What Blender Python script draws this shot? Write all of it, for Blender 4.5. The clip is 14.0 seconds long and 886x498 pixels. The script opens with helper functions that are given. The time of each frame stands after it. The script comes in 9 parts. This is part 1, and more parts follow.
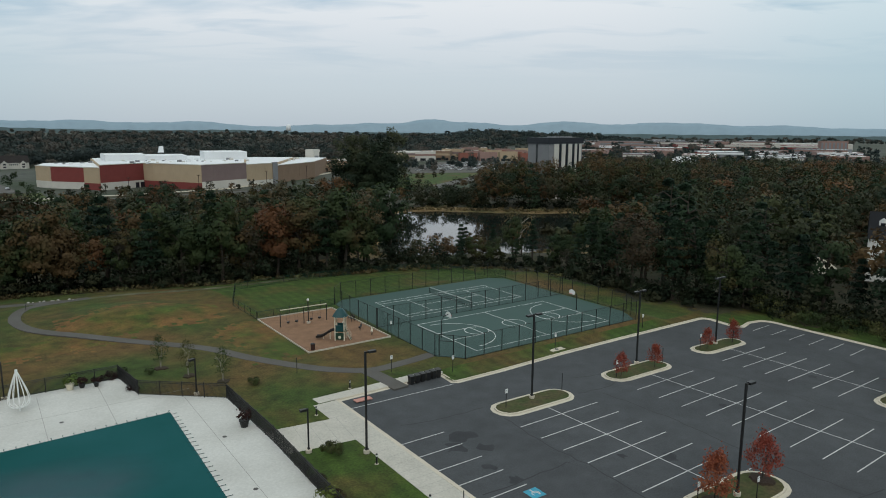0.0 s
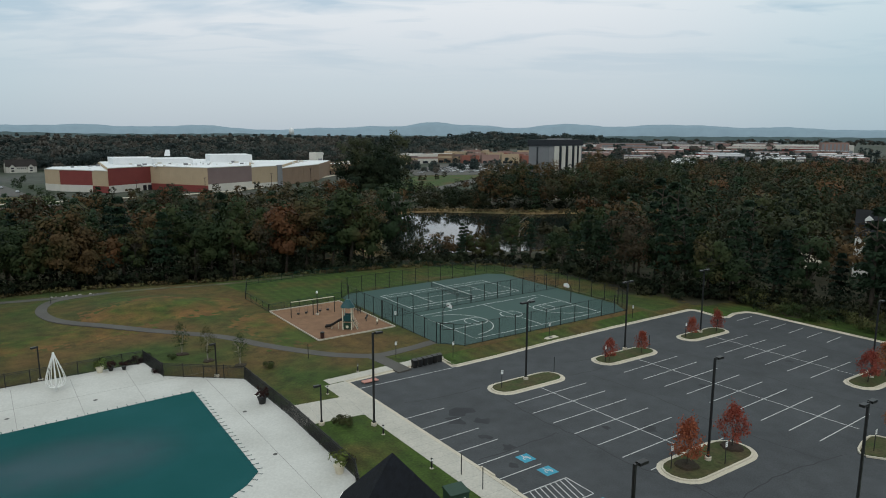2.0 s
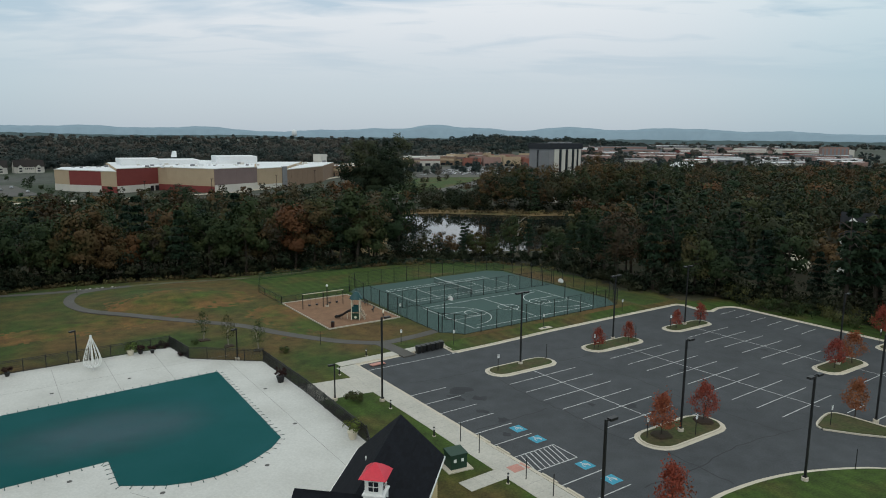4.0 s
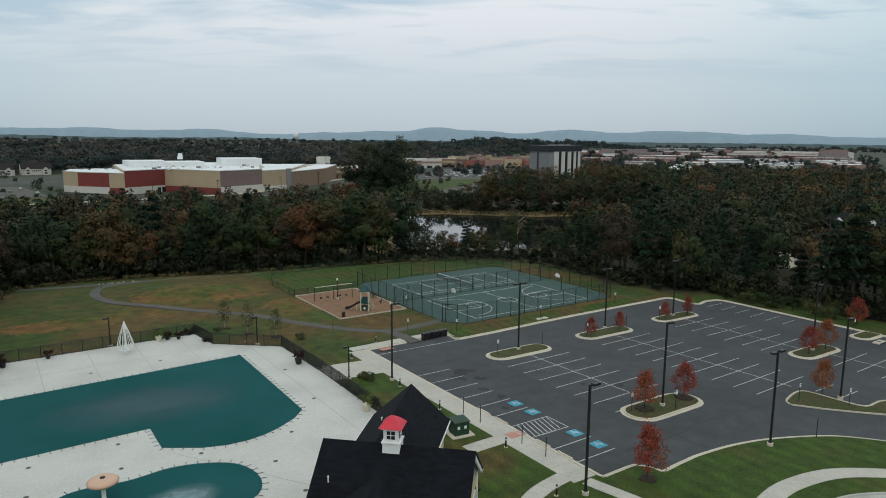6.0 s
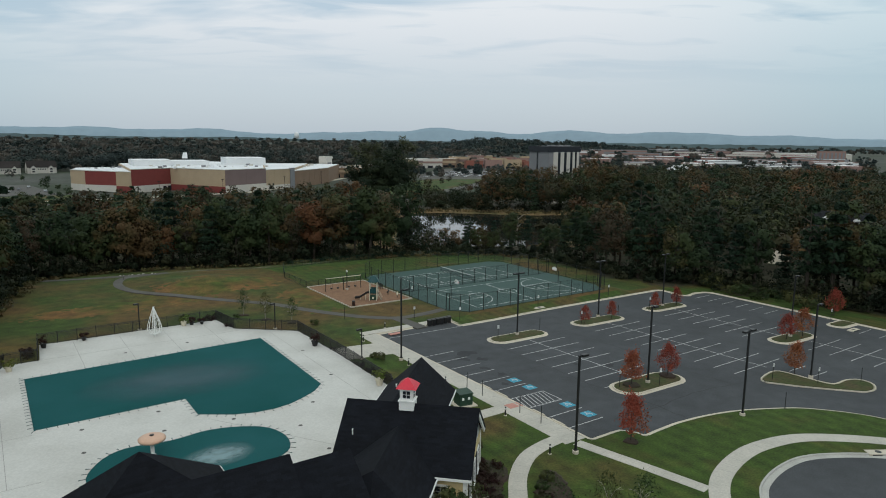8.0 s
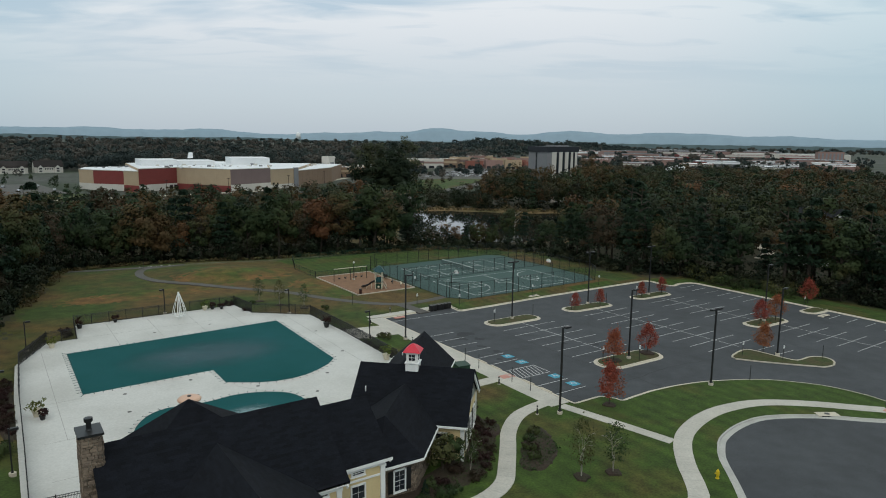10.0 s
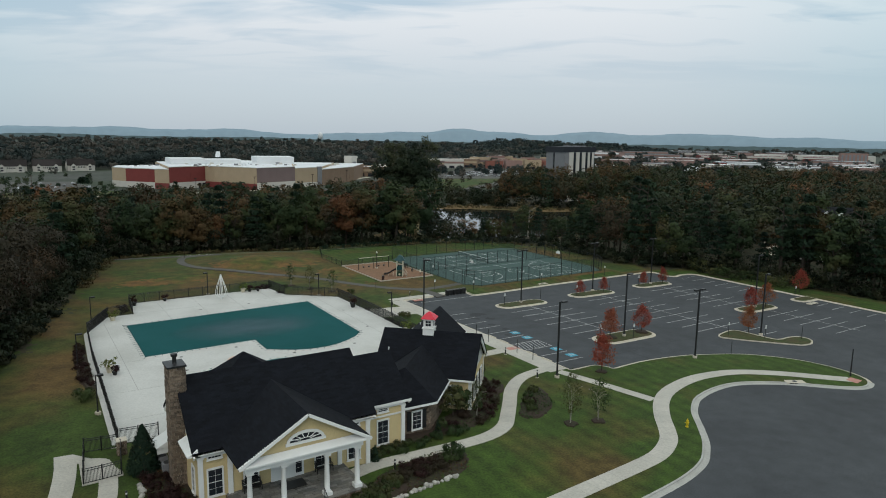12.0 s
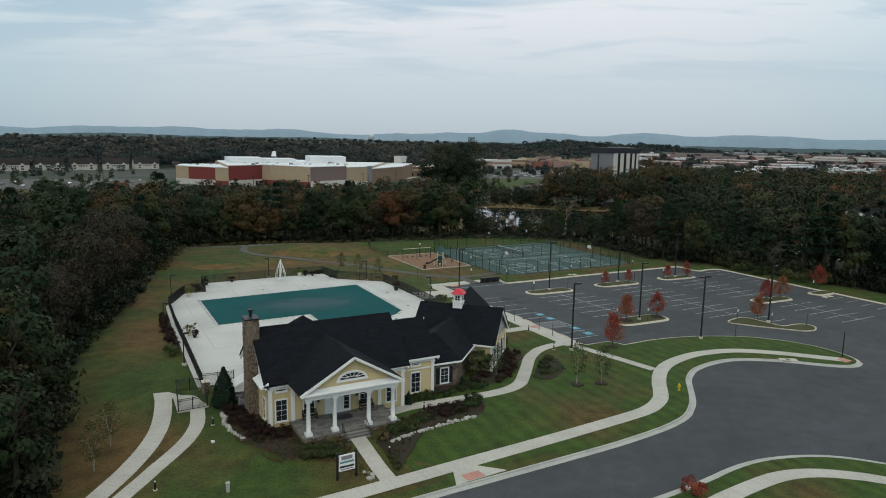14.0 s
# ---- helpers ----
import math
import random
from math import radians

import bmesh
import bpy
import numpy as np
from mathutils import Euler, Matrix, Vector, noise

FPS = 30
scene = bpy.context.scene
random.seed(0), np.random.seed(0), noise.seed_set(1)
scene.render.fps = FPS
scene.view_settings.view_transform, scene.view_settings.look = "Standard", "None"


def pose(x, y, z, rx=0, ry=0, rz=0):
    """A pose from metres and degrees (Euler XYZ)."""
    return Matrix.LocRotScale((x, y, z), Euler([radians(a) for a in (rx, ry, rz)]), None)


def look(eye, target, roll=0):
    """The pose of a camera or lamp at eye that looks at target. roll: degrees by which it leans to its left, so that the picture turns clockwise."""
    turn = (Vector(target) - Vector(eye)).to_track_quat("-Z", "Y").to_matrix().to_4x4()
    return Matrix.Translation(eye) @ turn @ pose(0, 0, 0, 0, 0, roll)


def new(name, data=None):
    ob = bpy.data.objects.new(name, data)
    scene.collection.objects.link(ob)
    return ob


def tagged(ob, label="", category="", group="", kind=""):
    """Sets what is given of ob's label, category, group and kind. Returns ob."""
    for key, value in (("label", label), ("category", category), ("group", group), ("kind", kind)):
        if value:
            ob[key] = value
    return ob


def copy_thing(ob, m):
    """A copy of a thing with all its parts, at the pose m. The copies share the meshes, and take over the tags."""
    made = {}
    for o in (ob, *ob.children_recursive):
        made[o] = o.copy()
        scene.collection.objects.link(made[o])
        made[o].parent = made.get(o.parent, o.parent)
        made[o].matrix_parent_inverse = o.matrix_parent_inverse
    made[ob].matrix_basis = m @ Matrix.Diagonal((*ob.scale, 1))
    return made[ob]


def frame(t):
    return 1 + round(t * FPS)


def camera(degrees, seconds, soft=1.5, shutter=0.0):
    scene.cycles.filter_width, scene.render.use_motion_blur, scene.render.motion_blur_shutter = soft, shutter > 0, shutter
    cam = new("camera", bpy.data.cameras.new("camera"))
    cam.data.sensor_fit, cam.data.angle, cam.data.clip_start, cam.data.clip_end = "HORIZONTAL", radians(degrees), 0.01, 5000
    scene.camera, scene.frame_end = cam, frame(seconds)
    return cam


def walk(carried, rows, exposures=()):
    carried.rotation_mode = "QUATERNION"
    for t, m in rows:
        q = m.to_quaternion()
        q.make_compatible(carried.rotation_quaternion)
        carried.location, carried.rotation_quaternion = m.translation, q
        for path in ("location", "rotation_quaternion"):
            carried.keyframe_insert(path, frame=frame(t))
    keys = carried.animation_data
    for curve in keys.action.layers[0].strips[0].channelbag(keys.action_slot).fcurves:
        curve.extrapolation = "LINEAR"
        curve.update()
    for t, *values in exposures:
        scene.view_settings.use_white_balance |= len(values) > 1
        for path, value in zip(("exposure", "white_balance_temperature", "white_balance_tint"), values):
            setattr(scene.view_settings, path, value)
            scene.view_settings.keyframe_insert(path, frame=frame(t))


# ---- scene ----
cam = camera(66.4, 14.0, soft=1.0)
PATH = [
    (0, (-54.354, -69.514, 29.407), (-53.224, -67.901, 29.062), 0.3),
    (0.5, (-55.015, -70.811, 29.269), (-53.887, -69.194, 28.928), 0.1),
    (1, (-55.811, -72.173, 29.199), (-54.685, -70.555, 28.861), 0.1),
    (1.5, (-56.787, -73.484, 29.241), (-55.661, -71.866, 28.904), 0.1),
    (2, (-57.828, -74.993, 29.322), (-56.704, -73.374, 28.985), 0.1),
    (2.5, (-58.947, -76.519, 29.401), (-57.824, -74.899, 29.065), 0.2),
    (3, (-60.032, -78.071, 29.487), (-58.909, -76.45, 29.152), 0.3),
    (5.5, (-65.712, -85.923, 29.7), (-64.593, -84.297, 29.377), 0.4),
    (6, (-66.9, -87.336, 29.676), (-65.781, -85.709, 29.353), 0.4),
    (6.5, (-68.13, -88.75, 29.637), (-67.01, -87.125, 29.316), 0.5),
    (7, (-69.358, -90.235, 29.665), (-68.239, -88.608, 29.343), 0.5),
    (7.5, (-70.619, -91.626, 29.646), (-69.5, -89.999, 29.325), 0.6),
    (8, (-71.915, -93.328, 29.684), (-70.796, -91.702, 29.362), 0.6),
    (10.5, (-78.513, -103.12, 29.466), (-77.398, -101.491, 29.146), 0.7),
    (11, (-80.014, -105.499, 29.433), (-78.904, -103.867, 29.111), 0.8),
    (11.5, (-81.378, -108.111, 29.342), (-80.286, -106.467, 29.021), 0.8),
    (12, (-82.76, -110.846, 29.289), (-81.693, -109.185, 28.969), 0.8),
    (12.5, (-84.078, -113.851, 29.314), (-83.054, -112.164, 28.993), 0.9),
    (13, (-85.264, -116.928, 29.378), (-84.276, -115.219, 29.057), 1.0),
    (13.5, (-86.414, -120.097, 29.398), (-85.453, -118.372, 29.077), 1.1),
    (14, (-87.407, -123.186, 29.376), (-86.464, -121.452, 29.056), 1.0),
]
walk(cam, [(t, look(e, g, r)) for t, e, g, r in PATH])

# ---- world and light ----
scene.view_settings.exposure = 0.0
world = bpy.data.worlds.new("overcast_sky")
scene.world = world
world.use_nodes = True
SUN_EL, SUN_AZ = 42.0, 210.0


def sky_nodes():
    nt = world.node_tree
    nt.nodes.clear()
    n, l = nt.nodes.new, nt.links.new
    out, bg = n("ShaderNodeOutputWorld"), n("ShaderNodeBackground")
    sky = n("ShaderNodeTexSky")
    sky.sky_type, sky.sun_disc = "NISHITA", False
    sky.sun_elevation, sky.sun_rotation = radians(SUN_EL), radians(SUN_AZ)
    sky_dim = n("ShaderNodeVectorMath")
    sky_dim.operation = "SCALE"
    sky_dim.inputs["Scale"].default_value = 0.10
    l(sky.outputs[0], sky_dim.inputs[0])
    geo = n("ShaderNodeTexCoord")
    sep = n("ShaderNodeSeparateXYZ")
    l(geo.outputs["Generated"], sep.inputs[0])
    # height over the horizon: pale grey-blue low down, brighter cloud overhead
    ramp = n("ShaderNodeValToRGB")
    l(sep.outputs["Z"], ramp.inputs[0])
    e = ramp.color_ramp.elements
    e[0].position, e[0].color = 0.0, (0.441, 0.533, 0.616, 1)
    e[1].position, e[1].color = 1.0, (1.18, 1.145, 1.10, 1)
    for p, c in ((0.06, (0.523, 0.621, 0.696)), (0.14, (0.606, 0.699, 0.776)), (0.24, (0.661, 0.770, 0.850)), (0.45, (0.87, 0.895, 0.905))):
        k = e.new(p)
        k.color = (*c, 1)
    # cloud sheet: direction projected on a flat layer so that streaks lie level
    add = n("ShaderNodeMath")
    add.operation = "ADD"
    add.inputs[1].default_value = 0.10
    l(sep.outputs["Z"], add.inputs[0])
    div = n("ShaderNodeVectorMath")
    div.operation = "DIVIDE"
    comb = n("ShaderNodeCombineXYZ")
    for i in range(3):
        l(add.outputs[0], comb.inputs[i])
    l(geo.outputs["Generated"], div.inputs[0])
    l(comb.outputs[0], div.inputs[1])
    mp = n("ShaderNodeMapping")
    mp.inputs["Scale"].default_value = (1.05, 0.48, 0.0)
    spin = n("ShaderNodeMapping")
    spin.inputs["Rotation"].default_value = (0, 0, radians(-58))
    l(div.outputs[0], spin.inputs[0])
    l(spin.outputs[0], mp.inputs[0])
    big, small = n("ShaderNodeTexNoise"), n("ShaderNodeTexNoise")
    for tex, s, d in ((big, 0.75, 4.0), (small, 2.6, 8.0)):
        tex.inputs["Scale"].default_value, tex.inputs["Detail"].default_value = s, d
        tex.inputs["Distortion"].default_value = 0.9
        l(mp.outputs[0], tex.inputs["Vector"])
    mix = n("ShaderNodeMath")
    mix.operation = "MULTIPLY_ADD"
    mix.inputs[1].default_value = 0.55
    l(small.outputs[0], mix.inputs[0])
    l(big.outputs[0], mix.inputs[2])
    cr = n("ShaderNodeMapRange")
    cr.inputs["From Min"].default_value, cr.inputs["From Max"].default_value = 0.70, 0.86
    l(mix.outputs[0], cr.inputs["Value"])
    fade = n("ShaderNodeMapRange")
    fade.inputs["From Min"].default_value, fade.inputs["From Max"].default_value = 0.07, 0.17
    l(sep.outputs["Z"], fade.inputs["Value"])
    calm = n("ShaderNodeMix")
    calm.inputs[2].default_value = 0.55
    l(fade.outputs[0], calm.inputs[0])
    l(cr.outputs[0], calm.inputs[3])
    tint = n("ShaderNodeMix")
    tint.data_type = "RGBA"
    tint.inputs[6].default_value, tint.inputs[7].default_value = (0.72, 0.82, 0.89, 1), (1.13, 1.09, 1.06, 1)
    l(calm.outputs[0], tint.inputs[0])
    # the veil is thinnest, so brightest and whitest, round one bearing; bluer to both sides
    side = n("ShaderNodeVectorMath")
    side.operation = "DOT_PRODUCT"
    side.inputs[1].default_value = (math.cos(radians(60)), math.sin(radians(60)), 0)
    l(geo.outputs["Generated"], side.inputs[0])
    sr = n("ShaderNodeMapRange")
    sr.interpolation_type = "SMOOTHSTEP"
    sr.inputs["From Min"].default_value, sr.inputs["From Max"].default_value = 0.78, 0.97
    l(side.outputs["Value"], sr.inputs["Value"])
    veil = n("ShaderNodeMix")
    veil.data_type = "RGBA"
    veil.inputs[6].default_value, veil.inputs[7].default_value = (0.91, 0.97, 0.955, 1), (1.12, 1.05, 1.01, 1)
    l(sr.outputs[0], veil.inputs[0])
    lit = n("ShaderNodeVectorMath")
    lit.operation = "MULTIPLY"
    l(tint.outputs[2], lit.inputs[0])
    l(veil.outputs[2], lit.inputs[1])
    cloud = n("ShaderNodeVectorMath")
    cloud.operation = "MULTIPLY"
    l(ramp.outputs[0], cloud.inputs[0])
    l(lit.outputs[0], cloud.inputs[1])
    blend = n("ShaderNodeMix")
    blend.data_type = "RGBA"
    blend.inputs[0].default_value = 0.92
    l(sky_dim.outputs[0], blend.inputs[6])
    l(cloud.outputs[0], blend.inputs[7])
    l(blend.outputs[2], bg.inputs[0])
    bg.inputs[1].default_value = 1.0
    l(bg.outputs[0], out.inputs[0])


sky_nodes()
sun = new("sun", bpy.data.lights.new("sun", "SUN"))
sun.data.energy, sun.data.angle, sun.data.color = 0.5, radians(25), (1.0, 0.96, 0.9)
sun.matrix_world = look((0, 0, 60), (60 * math.sin(radians(SUN_AZ + 180)) * 1.1, 60 * math.cos(radians(SUN_AZ + 180)) * 1.1, 0))


# ---- materials ----
def mat(name, colour, rough=0.8, var=0.25, scale=1.0, fine=14.0, bump=0.15, metal=0.0, other=None, patch=0.0, island=0.0, spec=0.3, obj=0.0, bands=0.0, soft=0.18, mid=0.0):
    """A procedural surface: base colour with broad stains and fine grain, both in metres, and a relief."""
    m = bpy.data.materials.new(name)
    m.use_nodes = True
    nt = m.node_tree
    n, l = nt.nodes.new, nt.links.new
    b = nt.nodes["Principled BSDF"]
    b.inputs["Roughness"].default_value, b.inputs["Metallic"].default_value = rough, metal
    b.inputs["Specular IOR Level"].default_value = spec
    geo = n("ShaderNodeNewGeometry")
    big, small = n("ShaderNodeTexNoise"), n("ShaderNodeTexNoise")
    big.inputs["Scale"].default_value, big.inputs["Detail"].default_value = scale, 6
    small.inputs["Scale"].default_value, small.inputs["Detail"].default_value = fine, 4
    l(geo.outputs["Position"], big.inputs["Vector"])
    l(geo.outputs["Position"], small.inputs["Vector"])
    mixc = n("ShaderNodeMix")
    mixc.data_type = "RGBA"
    r = n("ShaderNodeMapRange")
    r.inputs["From Min"].default_value, r.inputs["From Max"].default_value = 0.5 - soft + patch, 0.5 + soft + patch
    l(big.outputs[0], r.inputs["Value"])
    l(r.outputs[0], mixc.inputs[0])
    c = Vector(colour)
    o = Vector(other) if other else c * (1 - var)
    mixc.inputs[6].default_value, mixc.inputs[7].default_value = (*c, 1), (*o, 1)
    val = n("ShaderNodeMapRange")
    val.inputs["To Min"].default_value, val.inputs["To Max"].default_value = 1 - var, 1 + var
    val.inputs["From Min"].default_value, val.inputs["From Max"].default_value = 0.25, 0.75
    l(small.outputs[0], val.inputs["Value"])
    sc = n("ShaderNodeVectorMath")
    sc.operation = "SCALE"
    l(mixc.outputs[2], sc.inputs[0])
    l(val.outputs[0], sc.inputs["Scale"])
    last = sc.outputs[0]
    for amount, socket in ((island, "Random Per Island"), (obj, "Random")):
        if amount:
            src = geo if socket == "Random Per Island" else n("ShaderNodeObjectInfo")
            rr = n("ShaderNodeMapRange")
            rr.inputs["To Min"].default_value, rr.inputs["To Max"].default_value = 1 - amount, 1 + amount
            l(src.outputs[socket], rr.inputs["Value"])
            s2 = n("ShaderNodeVectorMath")
            s2.operation = "SCALE"
            l(last, s2.inputs[0])
            l(rr.outputs[0], s2.inputs["Scale"])
            last = s2.outputs[0]
    if mid:
        blot = n("ShaderNodeTexNoise")
        blot.inputs["Scale"].default_value, blot.inputs["Detail"].default_value = 0.55, 5
        l(geo.outputs["Position"], blot.inputs["Vector"])
        br = n("ShaderNodeMapRange")
        br.inputs["From Min"].default_value, br.inputs["From Max"].default_value = 0.3, 0.7
        br.inputs["To Min"].default_value, br.inputs["To Max"].default_value = 1 - mid, 1 + mid
        l(blot.outputs[0], br.inputs["Value"])
        s4 = n("ShaderNodeVectorMath")
        s4.operation = "SCALE"
        l(last, s4.inputs[0])
        l(br.outputs[0], s4.inputs["Scale"])
        last = s4.outputs[0]
    if bands:
        wave = n("ShaderNodeTexWave")
        wave.inputs["Scale"].default_value, wave.inputs["Distortion"].default_value = 0.16, 5.0
        wave.inputs["Detail Scale"].default_value = 0.25
        l(geo.outputs["Position"], wave.inputs["Vector"])
        wr = n("ShaderNodeMapRange")
        wr.inputs["To Min"].default_value, wr.inputs["To Max"].default_value = 1 - bands, 1 + bands
        l(wave.outputs["Fac"], wr.inputs["Value"])
        s3 = n("ShaderNodeVectorMath")
        s3.operation = "SCALE"
        l(last, s3.inputs[0])
        l(wr.outputs[0], s3.inputs["Scale"])
        last = s3.outputs[0]
    l(last, b.inputs["Base Color"])
    if bump:
        bp = n("ShaderNodeBump")
        bp.inputs["Strength"].default_value, bp.inputs["Distance"].default_value = bump, 0.03
        l(small.outputs[0], bp.inputs["Height"])
        l(bp.outputs[0], b.inputs["Normal"])
    return m


def foliage(name, a, b2, c3, rough=0.7):
    """Leaves: hue varies from tree to tree and from clump to clump, some light passes through."""
    m = bpy.data.materials.new(name)
    m.use_nodes = True
    nt = m.node_tree
    n, l = nt.nodes.new, nt.links.new
    b = nt.nodes["Principled BSDF"]
    b.inputs["Roughness"].default_value, b.inputs["Specular IOR Level"].default_value = rough, 0.2
    info, geo = n("ShaderNodeObjectInfo"), n("ShaderNodeNewGeometry")
    ramp = n("ShaderNodeValToRGB")
    e = ramp.color_ramp.elements
    e[0].position, e[0].color = 0.0, (*a, 1)
    e[1].position, e[1].color = 1.0, (*c3, 1)
    k = e.new(0.55)
    k.color = (*b2, 1)
    noise_t = n("ShaderNodeTexNoise")
    noise_t.inputs["Scale"].default_value, noise_t.inputs["Detail"].default_value = 0.13, 1.0
    l(geo.outputs["Position"], noise_t.inputs["Vector"])
    addn = n("ShaderNodeMath")
    addn.operation = "MULTIPLY_ADD"
    addn.inputs[1].default_value, addn.inputs[2].default_value = 1.6, -0.8
    l(noise_t.outputs[0], addn.inputs[0])
    tot = n("ShaderNodeMath")
    l(info.outputs["Random"], tot.inputs[0])
    l(addn.outputs[0], tot.inputs[1])
    tone = n("ShaderNodeAttribute")
    tone.attribute_name = "tone"
    tot2 = n("ShaderNodeMath")
    l(tot.outputs[0], tot2.inputs[0])
    l(tone.outputs["Fac"], tot2.inputs[1])
    l(tot2.outputs[0], ramp.inputs[0])
    val = n("ShaderNodeMapRange")
    val.inputs["To Min"].default_value, val.inputs["To Max"].default_value = 0.9, 1.1
    l(geo.outputs["Random Per Island"], val.inputs["Value"])
    each = n("ShaderNodeMath")
    each.operation = "MULTIPLY_ADD"
    each.inputs[1].default_value, each.inputs[2].default_value = 0.6, 1.0
    l(tone.outputs["Fac"], each.inputs[0])
    both = n("ShaderNodeMath")
    both.operation = "MULTIPLY"
    l(val.outputs[0], both.inputs[0])
    l(each.outputs[0], both.inputs[1])
    s = n("ShaderNodeVectorMath")
    s.operation = "SCALE"
    l(ramp.outputs[0], s.inputs[0])
    l(both.outputs[0], s.inputs["Scale"])
    l(s.outputs[0], b.inputs["Base Color"])
    tr = n("ShaderNodeBsdfTranslucent")
    l(s.outputs[0], tr.inputs[0])
    mx = n("ShaderNodeMixShader")
    mx.inputs[0].default_value = 0.22
    l(b.outputs[0], mx.inputs[1])
    l(tr.outputs[0], mx.inputs[2])
    l(mx.outputs[0], nt.nodes["Material Output"].inputs[0])
    return m


ASPHALT = mat("asphalt", (0.064, 0.068, 0.073), 0.9, 0.2, 0.09, 9, 0.3, other=(0.050, 0.053, 0.057), patch=0.0, mid=0.12)
SEALED = mat("crack_sealer", (0.024, 0.025, 0.028), 0.7, 0.1, 1, 12, 0.1)
STAIN = mat("damp_asphalt_stain", (0.034, 0.036, 0.040), 0.8, 0.25, 0.8, 10, 0.1)

TRAIL = mat("trail_asphalt", (0.104, 0.098, 0.091), 0.9, 0.18, 0.25, 12, 0.3, other=(0.082, 0.076, 0.068))
TRACK = mat("worn_grass_track", (0.115, 0.105, 0.070), 0.95, 0.3, 0.3, 6, 0.5, other=(0.060, 0.066, 0.022), mid=0.25)
CONCRETE = mat("concrete", (0.485, 0.455, 0.400), 0.85, 0.13, 0.3, 5, 0.1, other=(0.40, 0.375, 0.33), patch=0.05)
KERB = mat("kerb_concrete", (0.56, 0.50, 0.405), 0.85, 0.14, 0.4, 9, 0.15)
GUTTER = mat("gutter_concrete", (0.43, 0.42, 0.385), 0.85, 0.13, 0.5, 6, 0.12, other=(0.35, 0.34, 0.315), patch=0.04)
DECK = mat("pool_deck_concrete", (0.545, 0.535, 0.505), 0.8, 0.09, 0.16, 5, 0.08, other=(0.44, 0.43, 0.40), patch=0.09)
LAWN = mat("lawn", (0.036, 0.059, 0.0095), 0.95, 0.42, 0.06, 5, 0.7, other=(0.094, 0.058, 0.018), patch=0.02, soft=0.10, mid=0.32)
GRASS = mat("mown_grass", (0.037, 0.065, 0.0088), 0.95, 0.38, 0.08, 5, 0.7, other=(0.076, 0.054, 0.015), patch=0.085, bands=0.13, soft=0.08, mid=0.26)
ISLE = mat("worn_island_turf", (0.070, 0.058, 0.026), 0.95, 0.35, 0.45, 3, 0.7, other=(0.036, 0.060, 0.014), patch=0.04)
DRY = mat("dry_slope_grass", (0.135, 0.072, 0.022), 0.95, 0.42, 0.12, 5, 0.7, other=(0.050, 0.068, 0.010), patch=0.0, soft=0.08, mid=0.35)
BANKGRASS = mat("tan_bank_grass", (0.165, 0.112, 0.050), 0.95, 0.4, 0.1, 3, 0.7, other=(0.072, 0.068, 0.024), patch=0.03, soft=0.1, mid=0.3)
LITTER = mat("leaf_litter", (0.05, 0.04, 0.024), 0.95, 0.4, 0.2, 4, 0.6, other=(0.035, 0.04, 0.018), mid=0.3)
FARLAND = mat("far_fields", (0.0338, 0.0465, 0.0240), 0.95, 0.35, 0.012, 0.2, 0.1, other=(0.070, 0.070, 0.062))
PAINT = mat("road_paint", (0.56, 0.56, 0.55), 0.7, 0.22, 1.5, 10, 0.05)
BLUE = mat("blue_road_paint", (0.05, 0.30, 0.42), 0.7, 0.15, 1.5, 14, 0.05)
COURTPAINT = mat("court_paint", (0.74, 0.75, 0.74), 0.7, 0.08, 1.5, 10, 0.02)
COURT = mat("court_coating", (0.040, 0.080, 0.071), 0.75, 0.05, 0.3, 20, 0.05)
COVER = mat("pool_cover_mesh", (0.004, 0.068, 0.068), 0.85, 0.14, 0.10, 40, 0.1, spec=0.12, other=(0.012, 0.085, 0.090))
MULCH = mat("wood_mulch", (0.24, 0.135, 0.08), 0.95, 0.25, 0.8, 6, 0.6)
BEDMULCH = mat("dark_mulch", (0.040, 0.026, 0.019), 0.95, 0.4, 0.5, 6, 0.8, other=(0.028, 0.030, 0.014), patch=0.06)
BLACK = mat("black_metal", (0.012, 0.012, 0.013), 0.45, 0.15, 2, 20, 0.02, spec=0.5)
ROOF = mat("black_shingle", (0.0066, 0.0078, 0.0115), 0.9, 0.3, 0.9, 12, 0.35, island=0.3, spec=0.18)
WHITE = mat("white_paint", (0.78, 0.78, 0.76), 0.55, 0.05, 1.2, 12, 0.03)
YELLOW = mat("yellow_siding", (0.60, 0.475, 0.255), 0.7, 0.07, 0.8, 9, 0.05)
# shade under the edge trees is put into this dark leaf colour
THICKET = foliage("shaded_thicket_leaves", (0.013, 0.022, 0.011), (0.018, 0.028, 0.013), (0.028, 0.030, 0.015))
BARK = mat("bark", (0.06, 0.048, 0.038), 0.95, 0.3, 2, 10, 0.5)
PALEBARK = mat("pale_bark", (0.32, 0.29, 0.25), 0.9, 0.25, 2, 10, 0.4)
WOODS = foliage("woodland_leaves", (0.0175, 0.0341, 0.0132), (0.0373, 0.0526, 0.0175), (0.0823, 0.0505, 0.0208))
PINE = foliage("pine_needles", (0.0098, 0.0249, 0.0140), (0.0162, 0.0348, 0.0173), (0.0239, 0.0433, 0.0206))
DULL = foliage("brown_wood_leaves", (0.030, 0.026, 0.016), (0.044, 0.034, 0.020), (0.062, 0.040, 0.022))
RUST = foliage("rust_leaves", (0.10, 0.042, 0.018), (0.12, 0.052, 0.02), (0.085, 0.05, 0.02))
RED = foliage("red_leaves", (0.2392, 0.0493, 0.0348), (0.2682, 0.0638, 0.0377), (0.2682, 0.0986, 0.0406))
